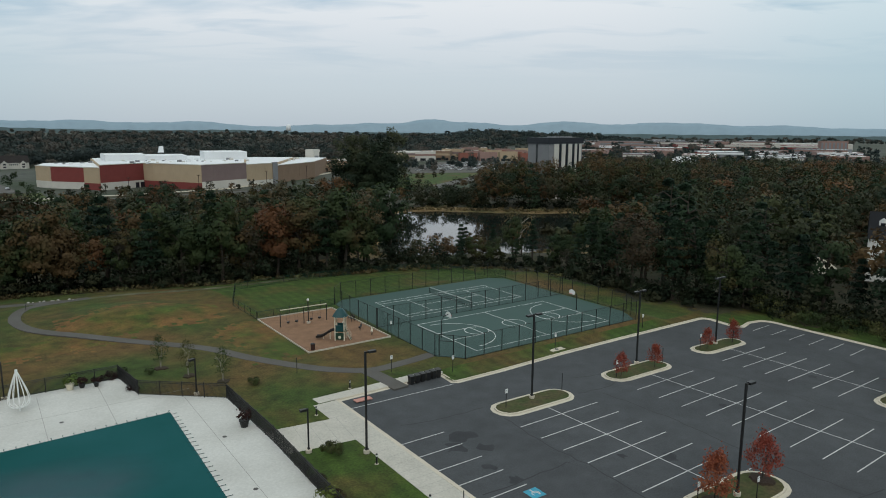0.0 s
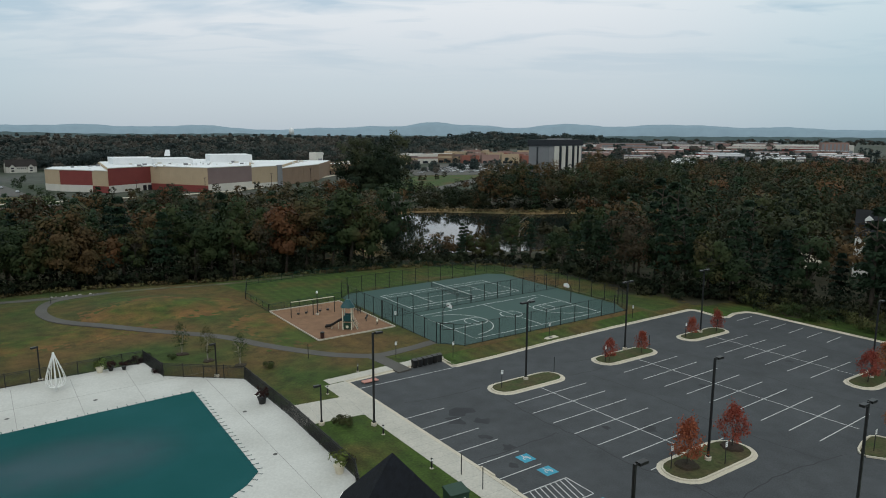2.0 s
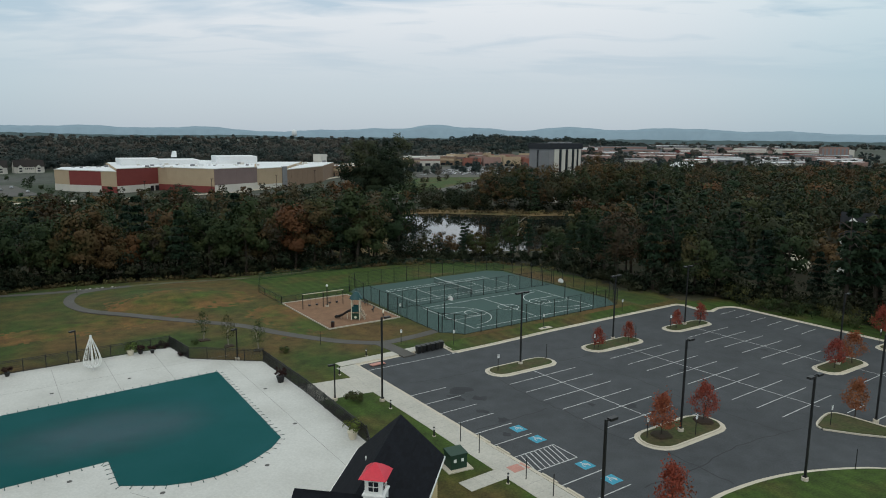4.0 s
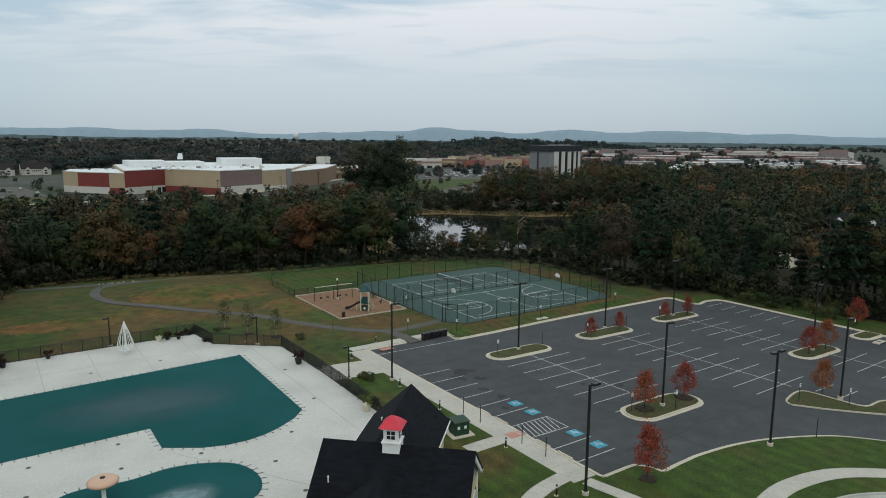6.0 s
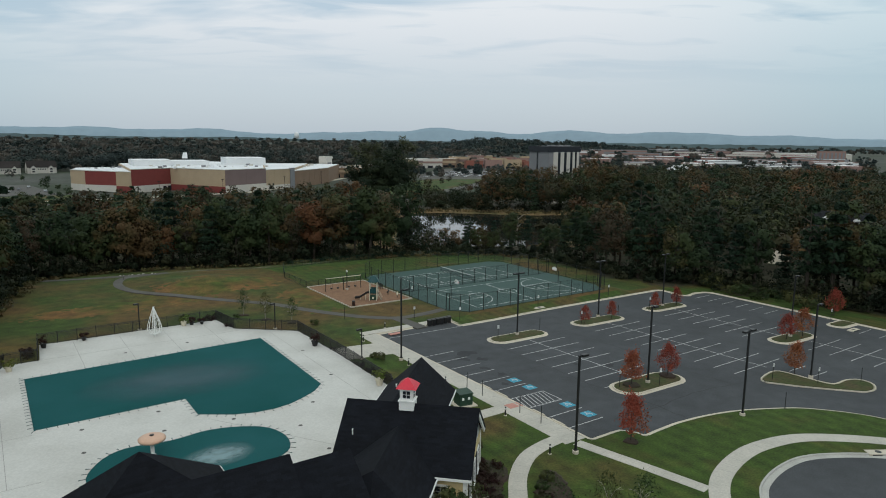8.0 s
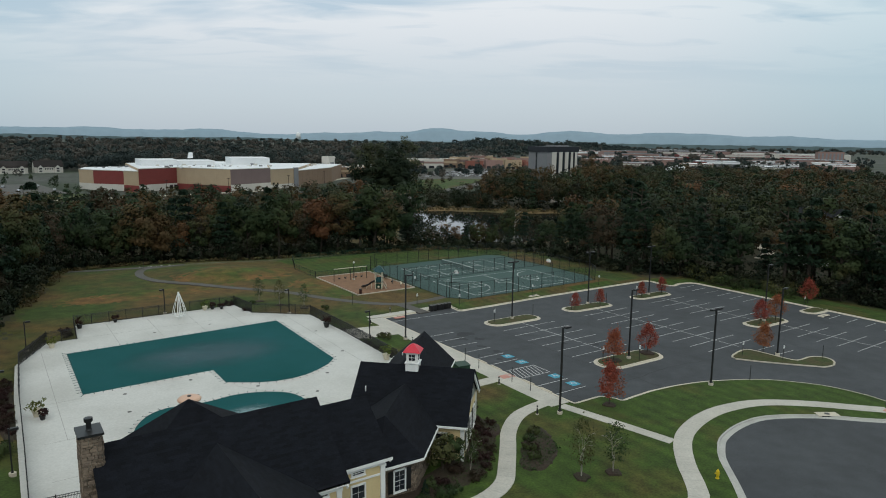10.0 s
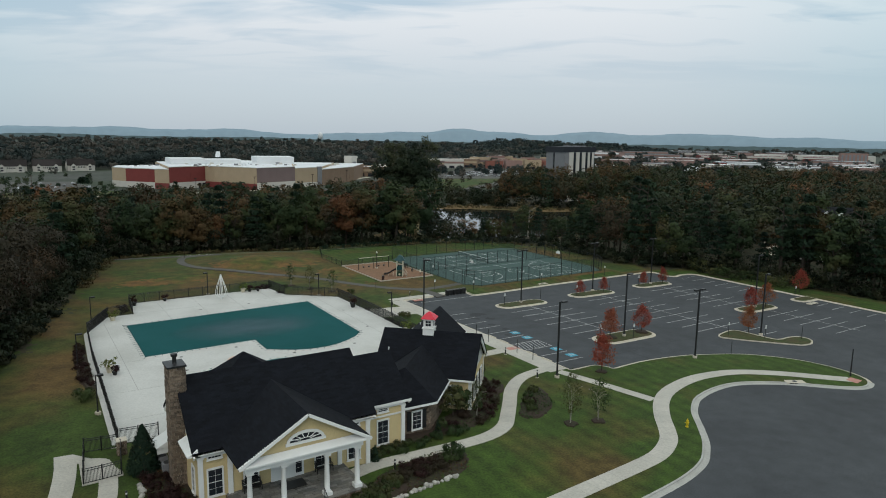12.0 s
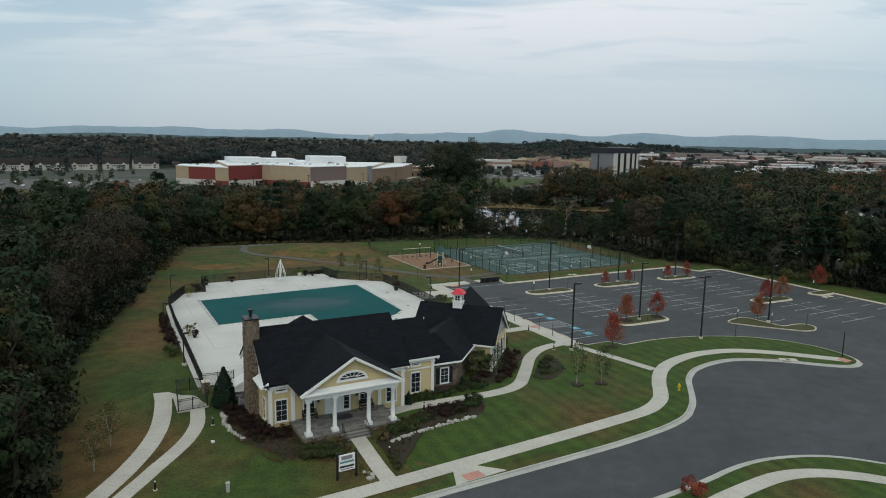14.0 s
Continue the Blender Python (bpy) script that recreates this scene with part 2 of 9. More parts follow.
SHRUB = foliage("shrub_leaves", (0.03, 0.055, 0.018), (0.05, 0.07, 0.022), (0.07, 0.07, 0.025))
WOODS2 = [foliage("deep_wood_leaves", *c) for c in (((0.017, 0.033, 0.015), (0.026, 0.038, 0.017), (0.036, 0.041, 0.019)), ((0.022, 0.034, 0.016), (0.034, 0.039, 0.018), (0.052, 0.041, 0.021)), ((0.033, 0.036, 0.019), (0.048, 0.042, 0.021), (0.070, 0.045, 0.023)), ((0.020, 0.041, 0.018), (0.032, 0.048, 0.020), (0.045, 0.052, 0.021)))]
RUSTY = foliage("deep_wood_rust", (0.0660, 0.0432, 0.0192), (0.0840, 0.0456, 0.0204), (0.1020, 0.0480, 0.0216))
REEDS = foliage("reed_leaves", (0.11, 0.085, 0.04), (0.13, 0.095, 0.045), (0.09, 0.085, 0.035))
TOWNROOF = mat("town_roof_shingle", (0.062, 0.053, 0.051), 0.9, 0.15, 0.5, 4, 0.1)
# far leaves greyed and blued: distance haze is put into their colours
FARWOODS = foliage("hazed_far_wood_leaves", (0.032, 0.049, 0.048), (0.044, 0.059, 0.053), (0.068, 0.061, 0.051))
# distance haze is put into the blue-grey of the ridge and the rise
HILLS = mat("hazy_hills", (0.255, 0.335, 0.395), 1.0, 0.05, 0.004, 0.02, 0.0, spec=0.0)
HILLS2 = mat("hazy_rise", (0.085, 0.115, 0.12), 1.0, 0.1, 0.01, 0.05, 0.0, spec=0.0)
STONE = mat("fieldstone", (0.205, 0.155, 0.112), 0.9, 0.22, 1.3, 6, 0.4, other=(0.13, 0.10, 0.078), island=0.38)
FLAG = mat("flagstone", (0.16, 0.16, 0.155), 0.85, 0.2, 0.9, 6, 0.3, other=(0.20, 0.185, 0.16), obj=0.3)
REDPAINT = mat("red_metal_paint", (0.62, 0.02, 0.045), 0.4, 0.08, 0.8, 8, 0.02, spec=0.5)
STRAP = mat("strap_webbing", (0.02, 0.06, 0.06), 0.8, 0.2, 2, 20, 0.0)
PEACH = mat("peach_plastic", (0.62, 0.40, 0.29), 0.5, 0.06, 0.8, 8, 0.02)
# flat strips for scored joints: the grooves' shade is put into this grey
JOINT = mat("joint_shade_grey", (0.33, 0.32, 0.30), 0.9, 0.1, 2, 12, 0.0)
DRAIN = mat("drain_grate", (0.09, 0.085, 0.08), 0.7, 0.2, 2, 12, 0.1)
DARKGREEN = mat("dark_green_paint", (0.018, 0.05, 0.032), 0.5, 0.12, 1.5, 12, 0.02)
TEALROOF = mat("teal_plastic", (0.012, 0.06, 0.065), 0.4, 0.08, 1.5, 12, 0.0)
CREAM = mat("cream_plastic", (0.62, 0.56, 0.44), 0.5, 0.06, 1.5, 12, 0.0)
BARREL = mat("brown_paint", (0.045, 0.02, 0.016), 0.5, 0.1, 1.5, 12, 0.0)
EDGING = mat("pale_edging", (0.50, 0.45, 0.38), 0.85, 0.1, 1.5, 9, 0.1)
HYDRANT = mat("yellow_paint", (0.62, 0.45, 0.02), 0.45, 0.1, 2, 12, 0.0)
TACTILE = mat("tactile_red", (0.50, 0.245, 0.20), 0.85, 0.15, 1.2, 12, 0.1)
WIRE = mat("black_wire", (0.016, 0.022, 0.02), 0.5, 0.1, 2, 12, 0.0)
GREENWIRE = mat("green_wire", (0.012, 0.05, 0.03), 0.5, 0.1, 2, 12, 0.0)
PALESTONE = mat("pale_stone", (0.42, 0.40, 0.36), 0.9, 0.2, 1.5, 9, 0.3, obj=0.2)
SIGNTEAL = mat("sign_teal", (0.10, 0.22, 0.25), 0.6, 0.1, 2, 12, 0.0)
WINE = foliage("wine_leaves", (0.075, 0.016, 0.014), (0.085, 0.022, 0.016), (0.085, 0.030, 0.018))
PLUM = foliage("plum_leaves", (0.024, 0.010, 0.010), (0.034, 0.014, 0.012), (0.034, 0.026, 0.014))
POTLEAF = foliage("pot_leaves", (0.09, 0.13, 0.03), (0.12, 0.13, 0.03), (0.10, 0.09, 0.03))
BROWNWALL = mat("brown_block_wall", (0.24, 0.16, 0.11), 0.85, 0.1, 0.2, 3, 0.1)
BRICKROOF = mat("brick_red_roof", (0.26, 0.10, 0.075), 0.85, 0.1, 0.2, 3, 0.1)
OFFICETOP = mat("dark_cladding", (0.022, 0.024, 0.03), 0.5, 0.1, 0.2, 3, 0.0)
CARPAINT = mat("car_paint", (0.46, 0.47, 0.49), 0.3, 0.1, 0.5, 4, 0.0, spec=0.5, obj=0.85)
PINKWALL = mat("pink_brick_wall", (0.30, 0.19, 0.165), 0.85, 0.1, 0.2, 3, 0.1)
REDWALL = mat("red_brick_wall", (0.20, 0.045, 0.040), 0.85, 0.1, 0.3, 3, 0.1)
TANWALL = mat("tan_block_wall", (0.42, 0.32, 0.215), 0.85, 0.08, 0.2, 3, 0.1)
MAUVEWALL = mat("mauve_block_wall", (0.20, 0.145, 0.14), 0.85, 0.1, 0.2, 3, 0.1)
PALEWALL = mat("pale_wall", (0.55, 0.52, 0.47), 0.8, 0.08, 0.2, 3, 0.05)
FLATROOF = mat("white_roof_membrane", (0.72, 0.73, 0.74), 0.6, 0.08, 0.1, 2, 0.02)
GREYWALL = mat("grey_wall", (0.22, 0.22, 0.23), 0.8, 0.1, 0.2, 3, 0.05)
WATER = mat("pond_water", (0.012, 0.016, 0.014), 0.04, 0.1, 0.2, 1.5, 0.004, spec=0.5)
DARKGLASS = mat("dark_glass", (0.02, 0.024, 0.03), 0.12, 0.1, 1, 8, 0.0, spec=0.6)


# ---- building tools ----
class M:
    """Collects points and faces of one mesh."""

    def __init__(self):
        self.v, self.f, self.smooth = [], [], False

    def add(self, vs, fs):
        o = len(self.v)
        self.v += [tuple(p) for p in vs]
        self.f += [tuple(o + i for i in q) for q in fs]
        return self

    def box(self, x0, y0, z0, x1, y1, z1, m=None):
        vs = [Vector((x, y, z)) for z in (z0, z1) for x, y in ((x0, y0), (x1, y0), (x1, y1), (x0, y1))]
        if m is not None:
            vs = [m @ p for p in vs]
        return self.add(vs, [(3, 2, 1, 0), (4, 5, 6, 7), (0, 1, 5, 4), (1, 2, 6, 5), (2, 3, 7, 6), (3, 0, 4, 7)])

    def beam(self, a, b, w, h=None, up=(0, 0, 1)):
        """A square bar from a to b."""
        a, b, h = Vector(a), Vector(b), h or w
        d = (b - a).normalized()
        s = d.cross(Vector(up))
        s = s.normalized() if s.length > 1e-4 else Vector((1, 0, 0))
        u = s.cross(d)
        vs = [p + s * i * w / 2 + u * j * h / 2 for p in (a, b) for i, j in ((-1, -1), (1, -1), (1, 1), (-1, 1))]
        return self.add(vs, [(3, 2, 1, 0), (4, 5, 6, 7), (0, 1, 5, 4), (1, 2, 6, 5), (2, 3, 7, 6), (3, 0, 4, 7)])

    def tube(self, pts, radii, n=8, cap=True):
        """A round bar through pts."""
        pts = [Vector(p) for p in pts]
        if not hasattr(radii, "__len__"):
            radii = [radii] * len(pts)
        o = len(self.v)
        for i, p in enumerate(pts):
            d = (pts[min(i + 1, len(pts) - 1)] - pts[max(i - 1, 0)]).normalized()
            s = d.cross(Vector((0, 0, 1)) if abs(d.z) < 0.95 else Vector((1, 0, 0))).normalized()
            u = s.cross(d)
            for k in range(n):
                a = 2 * math.pi * k / n
                self.v.append(tuple(p + (s * math.cos(a) + u * math.sin(a)) * radii[i]))
        for i in range(len(pts) - 1):
            for k in range(n):
                q = (k + 1) % n
                self.f.append((o + i * n + k, o + i * n + q, o + (i + 1) * n + q, o + (i + 1) * n + k))
        if cap:
            self.f.append(tuple(o + k for k in reversed(range(n))))
            self.f.append(tuple(o + (len(pts) - 1) * n + k for k in range(n)))
        return self

    def prism(self, poly, z0, z1):
        """Upright walls on an outline, with a top and a bottom. z0, z1: numbers or functions of x, y."""
        f0 = z0 if callable(z0) else (lambda x, y: z0)
        f1 = z1 if callable(z1) else (lambda x, y: z1)
        area = sum(a[0] * b[1] - b[0] * a[1] for a, b in zip(poly, poly[1:] + poly[:1]))
        poly = list(poly) if area > 0 else list(reversed(poly))
        n = len(poly)
        vs = [(x, y, f0(x, y)) for x, y in poly] + [(x, y, f1(x, y)) for x, y in poly]
        return self.add(vs, [tuple(reversed(range(n))), tuple(range(n, 2 * n))] + [(i, (i + 1) % n, n + (i + 1) % n, n + i) for i in range(n)])

    def make(self, name, material, parent=None, label=""):
        me = bpy.data.meshes.new(name)
        me.from_pydata(self.v, [], self.f)
        for k in material if isinstance(material, (list, tuple)) else [material]:
            me.materials.append(k)
        if self.smooth:
            me.shade_smooth()
        me.update()
        return place(name, me, parent, label)


def place(name, me, parent=None, label=""):
    ob = new(name, me)
    if parent is not None:
        ob.parent = parent
    if label:
        ob["label"] = label
    return ob


def empty(name, at=(0, 0, 0), rz=0.0):
    ob = new(name)
    ob.empty_display_size = 0.3
    ob.matrix_basis = pose(*at, 0, 0, rz)
    return ob


def smooth_line(pts, n=6, closed=False):
    """A soft curve through pts."""
    k, out = len(pts), []
    for i in range(k if closed else k - 1):
        p = [Vector(pts[(i + j) % k] if closed else pts[min(max(i + j, 0), k - 1)]) for j in (-1, 0, 1, 2)]
        for s in range(n):
            t = s / n
            q = 0.5 * (2 * p[1] + (p[2] - p[0]) * t + (2 * p[0] - 5 * p[1] + 4 * p[2] - p[3]) * t * t + (3 * p[1] - p[0] - 3 * p[2] + p[3]) * t ** 3)
            out.append(tuple(q))
    return out if closed else out + [tuple(pts[-1])]


def offset(line, d, closed=False):
    """The line shifted d to its left."""
    out, k = [], len(line)
    for i, p in enumerate(line):
        a = Vector(line[i - 1] if (closed or i) else p)
        b = Vector(line[(i + 1) % k] if (closed or i < k - 1) else p)
        p = Vector(p)
        d1 = (p - a).normalized() if (p - a).length > 1e-6 else (b - p).normalized()
        d2 = (b - p).normalized() if (b - p).length > 1e-6 else d1
        n1, n2 = Vector((-d1.y, d1.x)), Vector((-d2.y, d2.x))
        nn = n1 + n2
        nn = nn.normalized() if nn.length > 1e-6 else n1
        out.append(tuple(p + nn * d / max(0.5, nn.dot(n1))))
    return out


def resample(line, step, closed=False):
    pts = [Vector(p) for p in line] + ([Vector(line[0])] if closed else [])
    out, carry = [], 0.0
    for a, b in zip(pts, pts[1:]):
        seg = (b - a).length
        while carry < seg:
            out.append(tuple(a + (b - a) * carry / seg))
            carry += step
        carry -= seg
    if not closed:
        out.append(tuple(pts[-1]))
    return out


def inside(px, py, poly):
    """Which of the points lie in the outline."""
    res = np.zeros(px.shape, bool)
    for (x0, y0), (x1, y1) in zip(poly, poly[1:] + poly[:1]):
        if y0 != y1:
            res ^= ((y0 > py) != (y1 > py)) & (px < (x1 - x0) * (py - y0) / (y1 - y0) + x0)
    return res


def inside1(x, y, poly):
    return bool(inside(np.array([float(x)]), np.array([float(y)]), poly)[0])


# ---- the lie of the land ----
def step01(a, b, x):
    t = np.clip((x - a) / (b - a), 0, 1)
    return t * t * (3 - 2 * t)


def asphalt_z(x, y=0.0):
    return -0.4 - 0.012 * np.clip(x, -95, 60)


POND_Z = -6.0


def land(x, y):
    """Height of the grass."""
    x, y = np.asarray(x, float), np.asarray(y, float)
    z = asphalt_z(x) + 0.15
    court = step01(-10, -6, x) * step01(37, 33, x) * step01(-5, -2, y) * step01(41, 37, y)
    play = step01(-24, -20, x) * step01(-2, -6, x) * step01(6, 11, y) * step01(36, 32, y)
    z = z + (-0.03 - z) * np.maximum(court, play)
    start = 53 + 4 * step01(-16, -36, x)
    z = z - np.minimum(0.12 * np.maximum(0, y - start), 5.0)
    z = z - np.minimum(0.10 * np.maximum(0, -82 - x), 3.5)
    z = z - np.minimum(0.09 * np.maximum(0, x - 56), 4.5)
    mound = np.exp(-(((x + 36) / 9) ** 2 + ((y - 43) / 8) ** 2))
    z = z + 1.6 * mound
    z = z + 0.4 * step01(-79, -73, x) * step01(-36, -46, x) * step01(-72, -65, y) * step01(-46, -50, y)
    # level shelf that carries the pool deck
    d = np.hypot(np.maximum(np.maximum(-76.3 - x, x + 33), 0), np.maximum(np.maximum(-44.5 - y, y - 14.2), 0))
    z = np.minimum(z, 0.42 + 0.32 * d + 40 * step01(4, 7, d))
    far = step01(110, 260, np.hypot(x, y))
    z = z + (-8 - z) * far
    turn = np.degrees(np.arctan2(y + 90, x + 65))
    return z + np.clip(np.hypot(x, y) - 760, 0, 2400) * 0.0075 * step01(50, 66, turn)


def lz(x, y):
    return float(land(x, y))


def at(x, y, rz=0.0, dz=0.0):
    return pose(x, y, lz(x, y) + dz, 0, 0, rz)


# outlines of the paved ground
LOT_NORTH = [(-23.3, -4.8), (-14.1, -4.4), (-8.7, -4.0), (-9.0, -7.3), (-2.0, -7.1), (10.0, -6.3), (22.0, -5.9), (42.4, -5.5), (43.3, -6.6), (42.7, -11.2), (43.6, -12.1), (46.6, -11.3), (49.6, -11.8), (50.4, -13.2), (50.4, -40), (50.4, -60), (50.4, -78)]
LOT_FAR = smooth_line([(-10, -112), (-16.6, -99.4), (-21.0, -92.4), (-22.9, -89.9), (-24.9, -88.0), (-27.2, -86.7), (-30.0, -85.75), (-33.0, -85.25), (-36.3, -85.3), (-40.2, -85.8), (-45.9, -86.2), (-60, -86.8), (-120, -89.4)], 4)
LOT_LAWN = [(-120, -79.8)] + smooth_line([(-61.2, -77.2), (-49.3, -76.75), (-42.2, -76.4), (-36.5, -75.8), (-33.2, -75.2), (-30.4, -74.3), (-28.5, -73.15), (-26.3, -71.5), (-23.6, -68.8), (-21.2, -66.3), (-19.0, -64.7), (-16.7, -63.5), (-12.4, -62.6), (-7.8, -62.9), (-2.6, -65.7), (1.9, -69.8), (4.6, -71.5), (7.0, -71.2), (8.6, -69.6), (9.3, -66.0), (8.2, -61.4),
       (5.2, -57.4), (2.4, -55.2), (-2.8, -52.8), (-7.6, -51.6), (-12.2, -51.15)], 4) + [(-15.6, -51.3), (-17.8, -51.5), (-17.9, -50.3), (-18.9, -49.1), (-23.2, -49.2)]
LOT = LOT_NORTH + [(22, -95), (0, -112)] + LOT_FAR + LOT_LAWN
POND = smooth_line([(44, 96), (52, 86), (66, 78), (90, 80), (130, 84), (175, 90), (205, 98), (198, 118), (174, 131), (147, 144), (129, 160), (112, 176), (98, 178), (80, 157), (60, 126)], 5, True)
STORE_GROUND = [(-60, 340), (70, 345), (340, 420), (470, 640), (300, 640), (60, 600), (-60, 520)]
DECK_LINE = [(-71.3, 6.4), (-67.1, 6.5), (-66.6, 14.1), (-42.0, 14.4), (-41.0, 7.8), (-33.3, 1.4), (-33.0, -12.0), (-33.3, -26.6), (-40.0, -40.0), (-46, -46), (-56, -49), (-73, -49), (-73.5, -44.0), (-76.4, -44.0), (-76.1, -30.0), (-75.8, -15.0), (-75.2, -2.6)]


def ground_sheet():
    def axis(lo, hi, step, far_lo, far_hi):
        a = list(np.arange(lo, hi + 0.01, step))
        d, x = step, hi
        while x < far_hi:
            d *= 1.28
            x += d
            a.append(x)
        d, x = step, lo
        while x > far_lo:
            d *= 1.28
            x -= d
            a.insert(0, x)
        return np.array(a)
    xs, ys = axis(-95, 60, 0.7, -5200, 5200), axis(-92, 80, 0.7, -5200, 5200)
    gx, gy = np.meshgrid(xs, ys)
    z = land(gx, gy)
    low = inside(gx, gy, offset_poly(LOT, 0.35)) | inside(gx, gy, offset_poly(DECK_LINE, -0.5))
    z = np.where(low, np.minimum(z - 0.5, -0.6), z)
    pond = inside(gx, gy, POND)
    z = np.where(pond, POND_Z - 1.0, z)
    bank = inside(gx, gy, offset_poly(POND, 6)) & ~pond
    z = np.where(bank, np.minimum(z, POND_Z + 0.35), z)
    nx, ny = len(xs), len(ys)
    idx = np.arange(nx * ny).reshape(ny, nx)
    quads = np.stack([idx[:-1, :-1], idx[:-1, 1:], idx[1:, 1:], idx[1:, :-1]], -1).reshape(-1, 4)
    me = bpy.data.meshes.new("ground")
    me.from_pydata(np.stack([gx, gy, z], -1).reshape(-1, 3).tolist(), [], quads.tolist())
    for k in (LAWN, GRASS, DRY, LITTER, FARLAND):
        me.materials.append(k)
    cx, cy = gx[:-1, :-1] + 0.35, gy[:-1, :-1] + 0.35
    wob = np.sin(cx * 0.31 + cy * 0.17) * 1.2 + np.sin(cx * 0.13 - cy * 0.41) * 1.5
    mi = np.zeros(cx.shape, int)
    rag = np.random.default_rng(2).normal(0, 1, cx.shape)
    mi[(cy < -3) & (cx + wob + rag * 1.5 > -62) & (cx < 60) & ((cy > -79) | (cx > -62)) | (cx > -19) & (cy > 30) & (cx < 34)] = 1
    mi[(cx + 34) ** 2 / 150 + (cy - 40) ** 2 / 60 + wob * 0.12 + rag * 0.22 < 1] = 2
    mi[(cx + 22) ** 2 / 26 + (cy - 21) ** 2 / 95 + wob * 0.15 + rag * 0.3 < 1] = 2
    mi[(cx + 53) ** 2 / 190 + (cy - 31) ** 2 / 14 + wob * 0.15 + rag * 0.3 < 1] = 2
    wood = WOOD_EDGE
    mi[~inside(cx + wob + rag * 0.8, cy + wob, wood) & (np.hypot(cx, cy) < 330)] = 3
    mi[(np.hypot(cx, cy) >= 330)] = 4
    me.polygons.foreach_set("material_index", mi.reshape(-1))
    me.shade_smooth()
    me.update()
    return tagged(place("ground", me), "rolling lawn with dry patches, woodland floor and far fields", "ground", kind="structure")


def offset_poly(poly, d):
    area = sum(a[0] * b[1] - b[0] * a[1] for a, b in zip(poly, poly[1:] + poly[:1]))
    return offset(poly, -d if area > 0 else d, True)


# edge of the open lawn against the woods
WOOD_EDGE = [(-91, -190), (-91, -50), (-90, -26), (-80, 5), (-72, 38), (-63, 73), (-51, 80), (-40, 76.5), (-26, 70.5), (-12, 67.5), (-2, 65.5), (5, 60.5), (19, 55.5), (31, 50.5), (40, 45.5), (46.5, 36), (46, 24), (44, 10), (47, 0), (53, -6), (56, -18), (60, -32), (66, -50), (75, -190)]

ground_sheet()


def sheet(name, poly, top, thick, material, label, category):
    m = M()
    m.prism(poly, lambda x, y: float(top(x, y)) - thick, lambda x, y: float(top(x, y)))
    return tagged(m.make(name, material), label, category, kind="structure")


parking_lot = sheet("parking_lot", LOT, asphalt_z, 0.3, ASPHALT, "dark grey asphalt parking lot with worn patches", "parking lot")
pool_deck = sheet("pool_deck", DECK_LINE, lambda x, y: 0.5, 0.4, DECK, "pale concrete pool deck with scored joints", "deck")
court_slab = sheet("sports_court", [(-4.9, 33.0), (-2.6, 35.2), (30.2, 35.2), (32.6, 32.8), (32.6, 2.4), (30.4, -1.6), (-3.2, -1.6), (-5.9, 1.2)], lambda x, y: 0.0, 0.25, COURT, "dark green coated sports court with white lines", "court")
play_floor = sheet("play_area_floor", [(-19.2, 11.8), (-6.6, 11.8), (-6.6, 31.2), (-19.2, 31.2)], lambda x, y: 0.02, 0.2, MULCH, "brown wood mulch play surface", "play surface")
pond = sheet("pond", offset_poly(POND, 2), lambda x, y: POND_Z, 0.3, WATER, "still dark pond reflecting the sky", "pond")


def pond_bank():
    """Low rim of dry grass round the water, falling off to the wood's floor."""
    rings = [offset_poly(POND, d) for d in (1.2, 4.5, 12, 28)]
    n = len(rings[0])
    m = M()
    m.smooth = True
    vs = []
    for k, ring in enumerate(rings):
        for i, (x, y) in enumerate(ring):
            z = (POND_Z - 0.25, POND_Z + 0.4, POND_Z + 0.7, 0)[k] + 0.25 * math.sin(i * 1.7) * (k in (1, 2))
            vs.append((x, y, z if k < 3 else lz(x, y) - 0.4))
    m.add(vs, [(k * n + i, (k + 1) * n + i, (k + 1) * n + (i + 1) % n, k * n + (i + 1) % n) for k in range(3) for i in range(n)])
    return tagged(m.make("pond_bank", BANKGRASS), "tan dry grass bank round the pond", "bank", kind="structure")


pond_bank()


def ribbon(name, line, width, material, label, category, lift=0.03, thick=0.22, top=None):
    """A strip of paving that follows the land."""
    line = resample(line, 1.0)
    a, b = offset(line, width / 2), offset(line, -width / 2)
    m = M()
    h = top or (lambda x, y: lz(x, y) + lift)
    n = len(line)
    vs = []
    for p, q in zip(a, b):
        zc = max(h(*p), h(*q))
        vs += [(*p, zc - thick), (*p, zc), (*q, zc), (*q, zc - thick)]
    fs = []
    for i in range(n - 1):
        o = 4 * i
        for k in range(3):
            fs.append((o + k, o + k + 1, o + 5 + k, o + 4 + k))
    fs += [(0, 1, 2, 3), (4 * n - 1, 4 * n - 2, 4 * n - 3, 4 * n - 4)]
    m.add(vs, [tuple(reversed(f)) for f in fs])
    ob = tagged(m.make(name, material), label, category, kind="structure")
    if material is CONCRETE:
        cut = resample(line, 1.52)
        for p, q in list(zip(offset(cut, width / 2 - 0.01), offset(cut, -width / 2 + 0.01)))[1:-1]:
            zc = max(h(*p), h(*q)) + 0.004
            s = (Vector(q) - Vector(p)).normalized() * 0.016
            j = M()
            j.add([(p[0] + s.y, p[1] - s.x, zc), (p[0] - s.y, p[1] + s.x, zc), (q[0] - s.y, q[1] + s.x, zc), (q[0] + s.y, q[1] - s.x, zc)], [(0, 1, 2, 3)])
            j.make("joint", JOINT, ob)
    return ob


